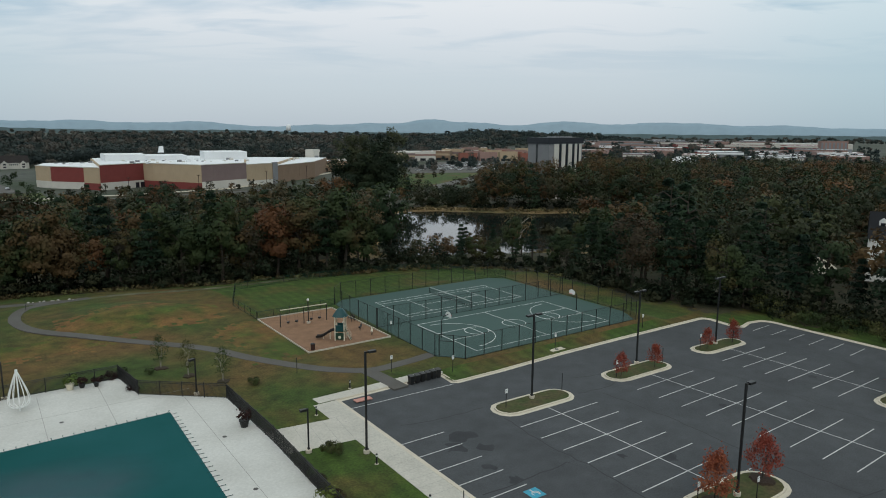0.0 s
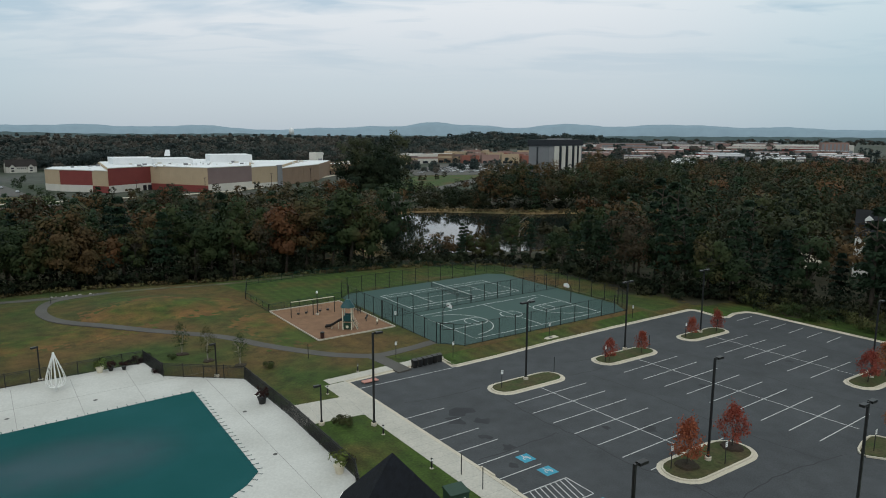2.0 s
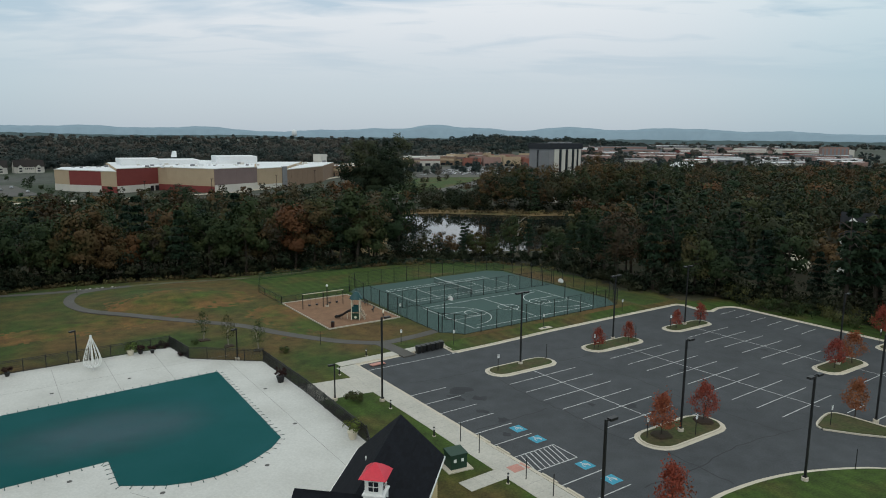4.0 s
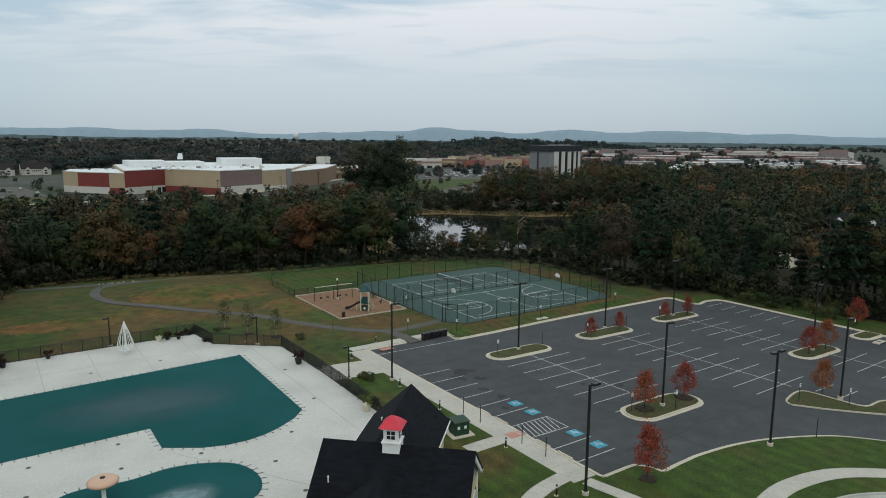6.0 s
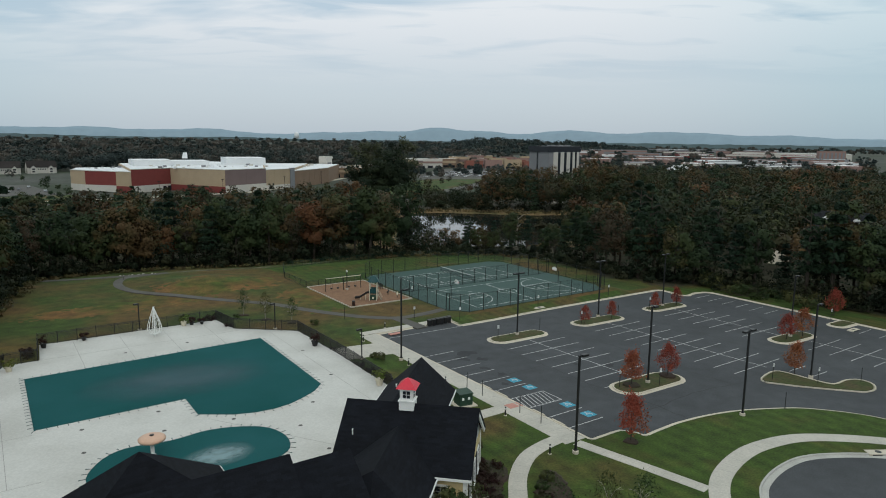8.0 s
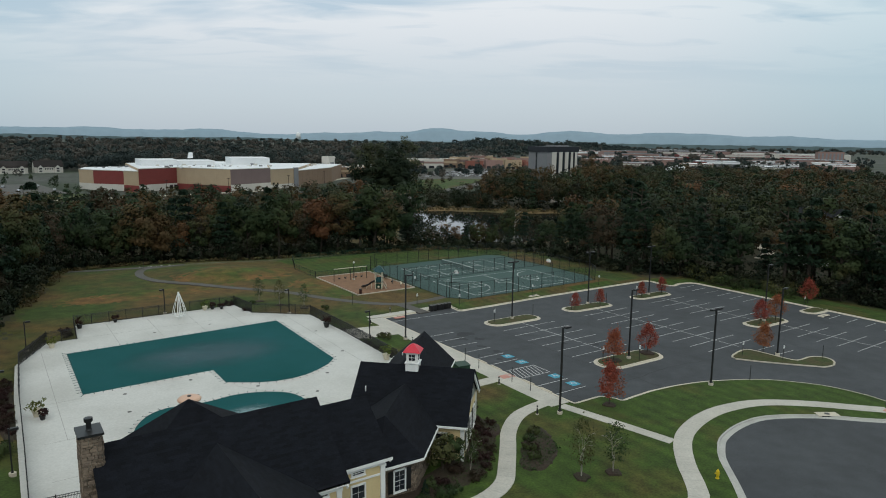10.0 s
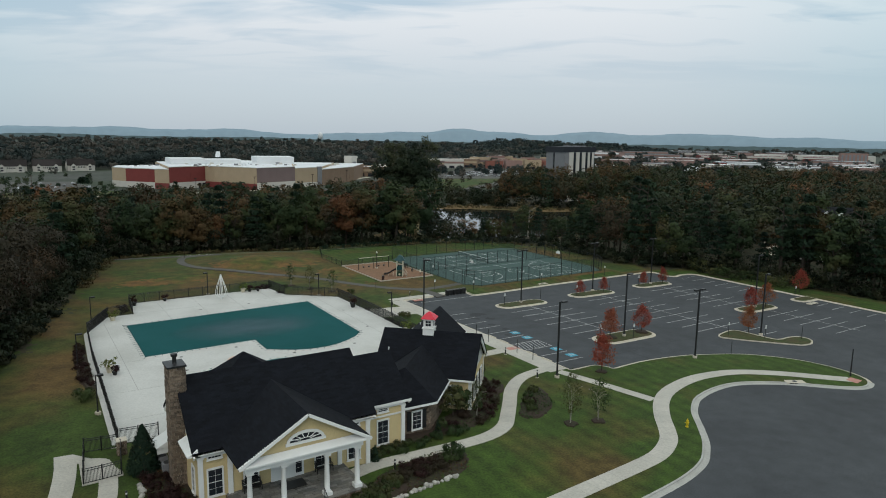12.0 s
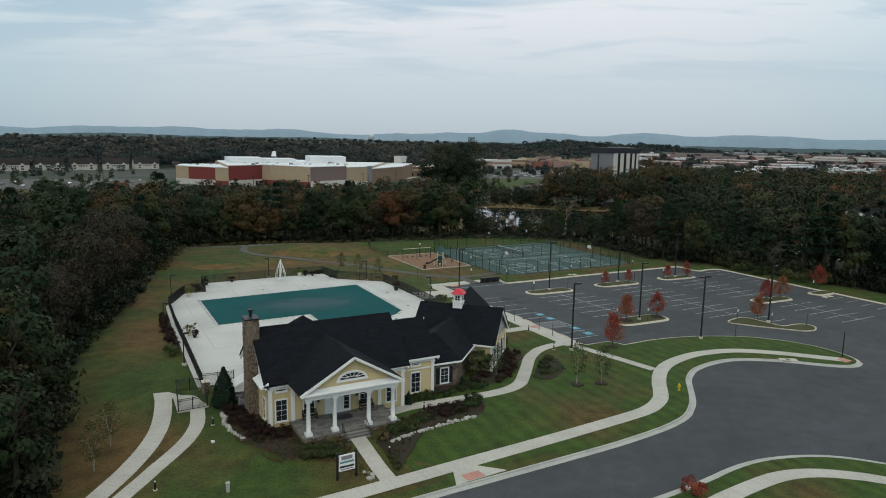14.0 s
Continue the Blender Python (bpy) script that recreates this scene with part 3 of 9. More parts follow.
ribbon("pavement_lot", [(-24.85, -48.6), (-24.8, -5.0)], 2.7, CONCRETE, "pale concrete pavement along the parking lot", "pavement", 0.02)
ribbon("pavement_street", [(-120, -77.6), (-69.2, -74.7), (-58.9, -73.9), (-52.1, -73.4), (-45.8, -72.9), (-37.0, -72.1)] + smooth_line([(-37.0, -72.1), (-33.0, -71.5), (-29.6, -69.9), (-27.4, -67.9), (-25.2, -65.5), (-22.0, -62.7), (-18.7, -60.8), (-14.2, -59.5), (-9.9, -59.2), (-4.6, -60.3), (0.1, -63.5), (4.0, -67.4), (6.0, -69.4)]), 1.75, CONCRETE, "curving concrete pavement beside the street", "pavement", 0.03)
ribbon("pavement_link", [(-25.0, -48.9), (-23.2, -56.5), (-22.1, -61.6)], 1.35, CONCRETE, "straight concrete footpath across the lawn", "pavement", 0.025)
ribbon("pavement_house", smooth_line([(-60.2, -61.4), (-57.3, -60.8), (-53.0, -60.9), (-48.6, -61.05), (-46.0, -61.0), (-43.9, -60.5), (-41.8, -59.3), (-40.0, -57.4), (-37.1, -54.1), (-34.5, -51.1), (-31.4, -48.7), (-28.6, -47.7), (-25.3, -47.2)]), 1.6, CONCRETE, "winding concrete footpath beside the clubhouse", "pavement", 0.035)
ribbon("pavement_entry", [(-65.05, -65.6), (-65.4, -73.9)], 1.5, CONCRETE, "concrete walk to the porch steps", "pavement", 0.035)
ribbon("pavement_gate_loop", smooth_line([(-77.5, -51.0), (-78.1, -55.0), (-79.4, -58.2), (-81.1, -60.9), (-83.0, -63.4), (-84.7, -65.5), (-88.0, -69.2), (-97, -79)]), 1.45, CONCRETE, "curving concrete footpath to the pool gate", "pavement", 0.03)
ribbon("pavement_side", smooth_line([(-80.3, -45.6), (-80.7, -49.5), (-81.5, -54.0), (-82.8, -58.0), (-84.6, -61.4), (-86.2, -63.8), (-90.0, -68.6), (-98, -77)]), 1.75, CONCRETE, "second concrete footpath beside the lawn", "pavement", 0.04)
m = M()
m.prism([(-81.2, -44.6), (-75.9, -44.7), (-76.4, -51.4), (-79.5, -51.4), (-79.4, -46.9), (-81.3, -46.7)], lambda x, y: lz(x, y) - 0.15, lambda x, y: lz(x, y) + 0.05)
tagged(m.make("pavement_gate_pad", CONCRETE), "concrete pad inside the pool gate", "pavement", kind="structure")
ribbon("trail_track", smooth_line([(9.5, 70.0), (5.0, 64.6), (0.0, 61.4), (-6.0, 60.2), (-11.0, 59.6), (-17.0, 60.0), (-26.0, 61.2), (-33.0, 62.4), (-40.6, 62.5)]), 1.3, TRACK, "worn grassy track along the wood's edge", "path", 0.02)
ribbon("trail", smooth_line([(-38.6, 62.7), (-45.6, 60.4), (-49.2, 56.4), (-50.6, 50.5), (-49.6, 44.0), (-46.6, 38.5), (-40.0, 31.5), (-34.0, 25.6), (-29.6, 20.3), (-26.2, 13.6), (-21.4, 6.4), (-18.0, 3.0), (-15.0, 1.4), (-10.7, 1.7), (-5.4, 2.2)]), 1.7, TRAIL, "narrow grey asphalt trail winding over the lawn", "path", 0.03)
ribbon("trail_branch", smooth_line([(-90, 84), (-62, 69.5), (-53.0, 65.0), (-43.0, 62.2)]), 1.7, TRAIL, "asphalt trail leading into the wood", "path", 0.026)
ribbon("trail_spur", smooth_line([(-16.0, 1.6), (-15.7, -1.2), (-15.4, -5.6)]), 2.0, TRAIL, "short asphalt link from trail to parking lot", "path", 0.034)
ribbon("pavement_far_side", smooth_line([(-120, -93.6), (-60, -90.2), (-45, -88.9), (-40.5, -88.4), (-36.0, -88.05), (-33.0, -88.15), (-30.3, -88.95), (-28.0, -90.4), (-25.5, -92.8), (-21.5, -98.6), (-15, -110)]), 1.6, CONCRETE, "concrete pavement on the far side of the street", "pavement", 0.03)


def kerb(name, line, closed=False, side=1, pan=0.42, material=None):
    """A raised kerb with its gutter pan; the pan lies to the left of the line when side is 1."""
    line = resample(line, 0.8, closed)
    m = M()
    rows = []
    for d, up in ((-0.16, -0.25), (-0.16, 0.16), (0.0, 0.15), (0.03, 0.02), (pan, 0.006), (pan, -0.25)):
        off = offset(line, d * side, closed)
        rows.append([(x, y, float(asphalt_z(x)) + up) for x, y in off])
    n, k = len(line), len(rows)
    vs = [rows[j][i] for i in range(n) for j in range(k)]
    fs = []
    for i in range(n if closed else n - 1):
        q = (i + 1) % n
        for j in range(k - 1):
            f = (i * k + j, i * k + j + 1, q * k + j + 1, q * k + j)
            fs.append(f if side > 0 else tuple(reversed(f)))
    m.add(vs, fs)
    return tagged(m.make(name, material or KERB), "concrete kerb with a pale gutter pan", "kerb", kind="structure")


kerb("kerb_north", LOT_NORTH[:-1], side=-1)
LAWN_SPLIT = next(i for i, p in enumerate(LOT_LAWN) if p[1] > -71 and p[0] > 5)
kerb("kerb_street", LOT_LAWN[:LAWN_SPLIT + 1], side=-1, pan=0.6, material=GUTTER)
kerb("kerb_lawn", LOT_LAWN[LAWN_SPLIT:] + LOT_NORTH[:1], side=-1)
kerb("kerb_far_side", LOT_FAR, side=-1, pan=0.6, material=GUTTER)


def verge(name, line, near, wide, material, near_z, side=1):
    """A strip of turf that closes the ground up to a kerb or slab edge."""
    line = resample(line, 0.8)
    m = M()
    a, b, c = offset(line, side * near), offset(line, side * (near + wide * 0.5)), offset(line, side * (near + wide))
    vs = []
    for p, q, r in zip(a, b, c):
        vs += [(*p, near_z(*p)), (*q, lz(*q) + 0.014), (*r, lz(*r) - 0.03)]
    fs = [(3 * i + k, 3 * i + 1 + k, 3 * i + 4 + k, 3 * i + 3 + k) for i in range(len(line) - 1) for k in (0, 1)]
    m.add(vs, fs if side < 0 else [tuple(reversed(f)) for f in fs])
    m.smooth = True
    return tagged(m.make(name, material), "mown turf along the kerb", "grass", kind="structure")


verge("verge_street", LOT_LAWN + LOT_NORTH[:1], 0.10, 1.75, GRASS, lambda x, y: float(asphalt_z(x)) + 0.145)
verge("verge_far_side", LOT_FAR, 0.10, 1.75, GRASS, lambda x, y: float(asphalt_z(x)) + 0.145)
verge("verge_north", LOT_NORTH[3:-1], 0.10, 1.75, GRASS, lambda x, y: float(asphalt_z(x)) + 0.145)


def capsule(x0, x1, y, r):
    return [(x0 + r * math.cos(a), y + r * math.sin(a)) for a in np.linspace(math.pi / 2, 1.5 * math.pi, 9)] + [(x1 + r * math.cos(a), y + r * math.sin(a)) for a in np.linspace(-math.pi / 2, math.pi / 2, 9)]


def island(line):
    kerb("kerb_island", line + line[:1], side=-1)
    m = M()
    m.prism(offset_poly(line, -0.15), lambda x, y: float(asphalt_z(x)) - 0.1, lambda x, y: float(asphalt_z(x)) + 0.15)
    tagged(m.make("island_lawn", ISLE), "worn grass strip inside a parking lot island", "grass", kind="structure")


for x0, x1, y, r in ((-8.7, -1.5, -16.9, 1.6), (9.3, 16.9, -16.4, 1.55), (27.9, 35.0, -15.9, 1.4), (-8.1, -1.0, -41.15, 2.0), (28.9, 35.2, -39.6, 1.6), (46.4, 50.2, -39.6, 1.3)):
    island(capsule(x0, x1, y, r))
island(smooth_line([(8.6, -48.9), (9.1, -48.0)], 2) + smooth_line([(11.4, -47.4), (13.6, -47.2), (14.4, -48.2), (14.7, -51.5), (15.3, -54.0), (18.3, -54.1), (20.0, -54.9), (20.0, -56.4), (18.2, -57.6), (16.0, -57.5)], 3) + [(13.3, -54.7), (10.6, -51.7)])


def stripe(a, b, w=0.105, material=None, name="stall_line", lift=0.006):
    a, b = Vector(a), Vector(b)
    s = Vector((-(b - a).y, (b - a).x)).normalized() * w / 2
    m = M()
    m.add([(p.x, p.y, float(asphalt_z(p.x)) + lift) for p in (a - s, b - s, b + s, a + s)], [(0, 1, 2, 3)])
    return m.make(name, material or PAINT, parking_lot)


for i in range(6):
    stripe((-23.1, -17.9 - 3.06 * i), (-17.9, -17.8 - 3.06 * i))
for i in range(6):
    stripe((-10.7, -21.1 - 3.05 * i), (0.9, -20.85 - 3.05 * i))
    stripe((25.9, -20.1 - 2.97 * i), (36.8, -19.85 - 2.97 * i))
    stripe((43.2, -14.2 - 2.85 * i), (48.2, -13.9 - 2.85 * i))
for i in range(9):
    stripe((7.7 + 0.08 * i, -20.8 - 3.0 * i), (19.1 + 0.08 * i, -20.4 - 3.0 * i))
for i in range(5):
    stripe((27.9, -44.4 - 2.97 * i), (38.0, -44.1 - 2.97 * i))
    stripe((44.4, -44.0 - 3.0 * i), (48.9, -43.8 - 3.0 * i))
stripe((15.6, -48.1), (19.9, -48.1))
stripe((15.8, -50.9), (20.0, -50.9))
stripe((-4.8, -19.0), (-4.2, -38.8))
stripe((13.4, -18.4), (14.7, -45.6))
stripe((31.6, -17.6), (31.8, -37.4))
stripe((32.8, -41.6), (33.2, -57.2))
stripe((-22.9, -7.6), (-9.3, -7.6))
stripe((-22.9, -42.5), (-17.6, -42.4))
stripe((-22.9, -45.7), (-17.6, -45.6))
for y in (-36.2, -39.4):
    stripe((-23.1, y), (-17.8, y))
stripe((-17.8, -36.2), (-17.8, -39.4))
for i in range(8):
    stripe((-22.9 + 0.58 * i, -39.3), (-22.1 + 0.58 * i, -36.3), 0.1)
stripe((-10.5, -39.4), (1.0, -39.1))
for y in (-31.5, -34.4, -40.9, -44.1):
    stripe((-19.0, y), (-17.6, y), 1.4, BLUE, "accessible_bay_marking")
    z = float(asphalt_z(-18.3)) + 0.011
    g = M()
    n = 16
    vs = []
    for i in range(n + 1):
        a = radians(-60 + 270 * i / n)
        vs += [(-18.25 + r * math.cos(a), y - 0.1 + r * math.sin(a), z) for r in (0.3, 0.38)]
    g.add(vs, [(2 * i, 2 * i + 1, 2 * i + 3, 2 * i + 2) for i in range(n)])
    g.box(-18.35, y + 0.0, z - 0.004, -18.25, y + 0.45, z)
    g.box(-18.35, y - 0.05, z - 0.004, -18.0, y + 0.05, z)
    g.box(-18.1, y - 0.4, z - 0.004, -18.0, y, z)
    g.tube([(-18.3, y + 0.55, z - 0.004), (-18.3, y + 0.55, z)], 0.09, 10)
    g.make("accessible_symbol", PAINT, parking_lot, "white wheelchair symbol")


# sealed cracks and damp stains in the asphalt
def crack(pts, w=0.09, seed=1):
    rr = random.Random(seed)
    line = resample(pts, 1.1)
    line = [(x + rr.uniform(-0.16, 0.16), y + rr.uniform(-0.16, 0.16)) for x, y in line]
    a, b = offset(line, w / 2), offset(line, -w / 2)
    m = M()
    n = len(line)
    m.add([(x, y, float(asphalt_z(x)) + 0.004) for p in zip(b, a) for x, y in p], [(2 * i, 2 * i + 2, 2 * i + 3, 2 * i + 1) for i in range(n - 1)])
    m.make("crack_seal", SEALED, parking_lot)


for i, pts in enumerate(([(-20.8, -14.2), (-16.7, -15.0), (-10.8, -15.2)], [(-10.6, -18.4), (-11.3, -25.3), (-10.8, -31.4), (-11.2, -38.0), (-9.8, -43.1), (-9.8, -50.5)], [(0.8, -17.8), (5.5, -18.3), (8.2, -17.4)], [(4.2, -13.9), (8.6, -15.0)], [(3.6, -19.0), (4.2, -28.0), (3.5, -38.0), (4.6, -47.0)],
                         [(19.6, -16.5), (22.0, -25.0), (21.4, -36.0), (23.0, -47.0), (22.2, -56.0)], [(39.5, -14.0), (40.2, -26.0), (39.4, -40.0)], [(24.0, -16.0), (27.0, -16.8)], [(-22.0, -29.5), (-12.0, -29.2)], [(-17.0, -46.6), (-10.0, -46.9), (-2.0, -46.2), (7.0, -47.4)])):
    crack(pts, 0.13, i)


def stain(x, y, r, seed):
    rr = random.Random(seed)
    pts = smooth_line([(x + r * rr.uniform(0.4, 1.2) * math.cos(a), y + r * rr.uniform(0.4, 1.2) * math.sin(a)) for a in np.linspace(0, 5.6, 9)], 4, True)
    m = M()
    m.add([(px, py, float(asphalt_z(px)) + 0.0025) for px, py in pts], [tuple(range(len(pts)))])
    m.make("asphalt_stain", STAIN, parking_lot)


for i, (x, y, r) in enumerate(((-17.0, -19.4, 1.5), (-18.8, -21.2, 1.3), (-16.6, -22.6, 0.9), (-18.1, -28.9, 0.8), (-18.6, -25.9, 0.7), (-3.4, -33.8, 0.9), (-1.6, -36.8, 1.0), (-7.0, -31.0, 0.6), (9.8, -35.2, 0.6), (12.0, -29.2, 0.7), (-20.2, -32.0, 0.6), (30, -30, 0.7))):
    stain(x, y, r, i)



# ---- plants ----
def cards(centres, normals, sizes, rng, stretch=1.5, corners=4, wild=0.32):
    """Leaf clumps: one small folded leaf of four corners, or a ragged tuft of three, at each centre."""
    n = len(centres)
    if corners == 3:
        normals = normals + rng.normal(0, wild, (n, 3))
        normals /= np.linalg.norm(normals, axis=1, keepdims=True) + 1e-9
    t = rng.normal(size=(n, 3))
    t -= (t * normals).sum(1, keepdims=True) * normals
    t /= np.linalg.norm(t, axis=1, keepdims=True) + 1e-9
    b = np.cross(normals, t)
    s = sizes[:, None]
    k = rng.uniform(0.6, 1.0, (n, 1))
    if corners == 3:
        p = np.stack([centres + t * s * 0.75, centres - t * s * 0.45 + b * s * 0.7 * k, centres - t * s * 0.35 - b * s * 0.7], 1)
    else:
        fold = normals * s * 0.25
        p = np.stack([centres - t * s * stretch / 2, centres - b * s * k / 2 - fold, centres + t * s * stretch / 2, centres + b * s * k / 2 - fold], 1)
    return p.reshape(-1, 3)


def crown_points(kind, h, r, n, rng):
    """Clump places of a crown of height h and radius r whose foot is at z = 0."""
    if kind == "pine":
        z0 = rng.uniform(0.25, 1.0, n) ** 0.8
        tier = np.floor(z0 * 9) / 9 + rng.uniform(0, 0.06, n)
        rad = r * (1.08 - tier) ** 0.8 * rng.uniform(0.25, 1.0, n) ** 0.5
        ang = rng.uniform(0, 2 * np.pi, n)
        lob = 0.75 + 0.35 * np.sin(ang * 3 + np.floor(z0 * 9) * 1.7)
        c = np.stack([np.cos(ang) * rad * lob, np.sin(ang) * rad * lob, h * tier - rad * 0.12], 1)
        nrm = np.stack([np.cos(ang) * 0.4, np.sin(ang) * 0.4, np.full(n, 1.0)], 1) + rng.normal(0, 0.35, (n, 3))
    elif kind == "cone":
        t = rng.uniform(0, 1, n) ** 1.35
        ang = rng.uniform(0, 2 * np.pi, n)
        rad = r * np.minimum((1.02 - t) ** 0.8, 0.72 + 2.2 * t) * (1 + 0.10 * np.sin(ang * 5 + t * 23) + rng.normal(0, 0.05, n)) * rng.uniform(0.72, 1.0, n)
        c = np.stack([np.cos(ang) * rad, np.sin(ang) * rad, h * t], 1)
        nrm = np.stack([np.cos(ang), np.sin(ang), np.full(n, 0.55)], 1) + rng.normal(0, 0.3, (n, 3))
    elif kind == "ovate":
        m = 70
        t = rng.uniform(0.0, 1.0, m) ** 0.9
        env = np.sin(np.pi * np.clip(t * 0.9 + 0.07, 0, 1) ** 0.72) ** 0.85
        ang = rng.uniform(0, 2 * np.pi, m)
        lr = env * r * rng.uniform(0.1, 1.0, m) ** 0.5
        lc = np.stack([np.cos(ang) * lr, np.sin(ang) * lr, h * (0.26 + 0.72 * t)], 1)
        pick = rng.integers(0, m, n)
        d = rng.normal(size=(n, 3)) * np.array([0.13, 0.13, 0.22]) * r
        c = lc[pick] + d
        nrm = np.stack([c[:, 0], c[:, 1], np.full(n, 0.4 * r)], 1) / r + rng.normal(0, 0.6, (n, 3))
    else:
        m = {"wide": 30, "tall": 26, "canopy": 20, "small": 12, "bush": 9}[kind]
        lz0 = rng.uniform(0.30, 0.86, m)
        if kind == "canopy":
            lz0 = 0.50 + 0.38 * rng.uniform(0, 1, m)
        elif kind == "bush":
            lz0 = rng.uniform(0.12, 0.6, m)
        elif kind == "small":
            lz0 = np.linspace(0.36, 0.88, m)
        la = np.arange(m) * 2.4 + rng.uniform(-0.5, 0.5, m)
        env = np.sqrt(np.clip(1 - ((lz0 - 0.5) / 0.55) ** 2, 0.05, 1))
        lr = rng.uniform(0.25, 0.78, m) * env * r * (0.75 if kind == "small" else 1.0)
        lc = np.stack([np.cos(la) * lr, np.sin(la) * lr, lz0 * h], 1)
        ls = rng.uniform(0.16, 0.40, m) * r * (1.25 if kind == "bush" else 1.0)
        pick = rng.integers(0, m, n)
        away = np.stack([np.cos(la), np.sin(la), np.full(m, 0.7)], 1)[pick]
        d = rng.normal(size=(n, 3)) + away * 0.55
        d /= np.linalg.norm(d, axis=1, keepdims=True)
        rad = ls[pick] * rng.uniform(0.3, 1.5, n) ** 0.6
        c = lc[pick] + d * rad[:, None] * np.array([1, 1, 0.75])
        nrm = d * 0.6 + (c - np.array([0, 0, 0.4 * h])) / r * 0.5 + rng.normal(0, 0.13, (n, 3))
    nrm /= np.linalg.norm(nrm, axis=1, keepdims=True)
    return c, nrm


def leaf_mesh(name, pts, material, tone=None, corners=4, shade=None):
    """Leaves in one mesh. shade: for each leaf the direction in which the crown's surface faces there."""
    n = len(pts) // corners
    me = bpy.data.meshes.new(name)
    me.vertices.add(corners * n)
    me.vertices.foreach_set("co", pts.astype(np.float32).ravel())
    me.loops.add(corners * n)
    me.loops.foreach_set("vertex_index", np.arange(corners * n, dtype=np.int32))
    me.polygons.add(n)
    me.polygons.foreach_set("loop_start", np.arange(0, corners * n, corners, dtype=np.int32))
    me.polygons.foreach_set("loop_total", np.full(n, corners, dtype=np.int32))
    me.materials.append(material)
    if tone is not None:
        at_ = me.attributes.new("tone", "FLOAT", "FACE")
        at_.data.foreach_set("value", tone.astype(np.float32))
    if shade is not None:
        cn = me.attributes.new("custom_normal", "FLOAT_VECTOR", "POINT")
        cn.data.foreach_set("vector", np.repeat(shade, corners, 0).astype(np.float32).ravel())
    me.update()
    return me


def tree(name, kind, h, r, n, leaf, material, bark, seed, label, category="tree", trunk=0.02, clear=0.12, multi=1, corners=4):
    """One tree: a tapered trunk with limbs, and a crown of leaf clumps."""
    rng = np.random.default_rng(seed)
    root = empty(name)
    c, nrm = crown_points(kind, h, r, n, rng)
    c[:, 2] = np.maximum(c[:, 2], h * clear)
    crown = leaf_mesh("crown", cards(c, nrm, rng.uniform(0.7, 1.35, n) * leaf, rng, corners=corners), material, None, corners, nrm)
    m = M()
    for s in range(multi):
        lean = rng.normal(0, 0.05 if multi == 1 else 0.13, 2) * h
        top = 0.9 if kind == "pine" else 0.72
        line = [(lean[0] * t ** 1.3, lean[1] * t ** 1.3, h * top * t - 0.15 * (t == 0)) for t in (0, 0.25, 0.55, 1)]
        m.tube(line, [h * trunk * k / multi ** 0.5 for k in (1.25, 0.9, 0.6, 0.12)], 7)
        for i in range(7 if multi == 1 else 3):
            t = rng.uniform(0.4, 0.9)
            a = rng.uniform(0, 2 * np.pi)
            p = Vector((lean[0] * t, lean[1] * t, h * top * t))
            q = p + Vector((math.cos(a) * r * 0.7, math.sin(a) * r * 0.7, h * (0.02 if kind == "pine" else 0.14)))
            m.tube([p, p.lerp(q, 0.5) + Vector((0, 0, 0.04 * h)), q], [h * trunk * 0.4, h * trunk * 0.25, 0.02], 5)
    m.make("trunk", bark, root)
    place("crown", crown, root)
    return tagged(root, label, category)


def shared(root, spots, group="", labels=None):
    """Puts the first at spots[0] and copies of it at the rest. Spots: x, y, scale, turn."""
    for i, (x, y, s, rz) in enumerate(spots):
        m = at(x, y, rz) @ Matrix.Diagonal((s, s, s * random.uniform(0.92, 1.1), 1))
        if i == 0:
            root.matrix_basis = m
        else:
            ob = copy_thing(root, m)
            ob.matrix_basis = m
        if group:
            (root if i == 0 else ob)["group"] = group


rng = np.random.default_rng(5)
KINDS = [
    ("oak_tree", "wide", 15.5, 5.4, 2500, 0.43, WOODS, "broad dark green woodland tree at the lawn's edge"),
    ("maple_tree", "tall", 17.5, 4.6, 2300, 0.42, WOODS, "tall woodland tree with thinning autumn leaves"),
    ("beech_tree", "wide", 12.0, 4.8, 2100, 0.42, WOODS, "rounded woodland tree in dull autumn green"),
    ("pine_tree", "pine", 18.0, 4.2, 2400, 0.42, PINE, "dark green pine with layered branches"),
    ("pine_tree", "pine", 14.5, 3.8, 2100, 0.42, PINE, "dark green pine with layered branches"),
    ("poplar_tree", "tall", 14.0, 3.3, 1900, 0.36, WOODS, "slender woodland tree with sparse leaves"),
    ("russet_tree", "wide", 13.5, 5.0, 2100, 0.42, RUST, "broad tree in rust orange autumn leaf"),
    ("bare_tree", "tall", 12.0, 3.8, 900, 0.24, DULL, "half bare tree with thin grey branches"),
    ("brown_tree", "tall", 14.0, 4.4, 2100, 0.27, DULL, "tall thinning tree in dull brown leaf"),
]
protos = [tree(a, b, h, r, n, s, m, BARK, 20 + i, lab, corners=3) for i, (a, b, h, r, n, s, m, lab) in enumerate(KINDS)]


def in_wood(x, y):
    return not inside1(x, y, WOOD_EDGE) and not inside1(x, y, POND_OUT) and not (y < -70 and x > -95)


POND_OUT = offset_poly(POND, 7)
HOME_VIEW = [(62, -32), (116, -14), (119, 8), (58, -8)]
OPENING = [(21, 55), (43, 97), (60, 84), (32, 50)]
POND_LOW = [(30, 46), (60, 84), (112, 87), (50, 27)]
HOME_GAP = [(116, -12), (134, -10), (140, 10), (146, 30), (134, 28), (116, 10)]
spots = {i: [] for i in range(len(KINDS))}
taken = []


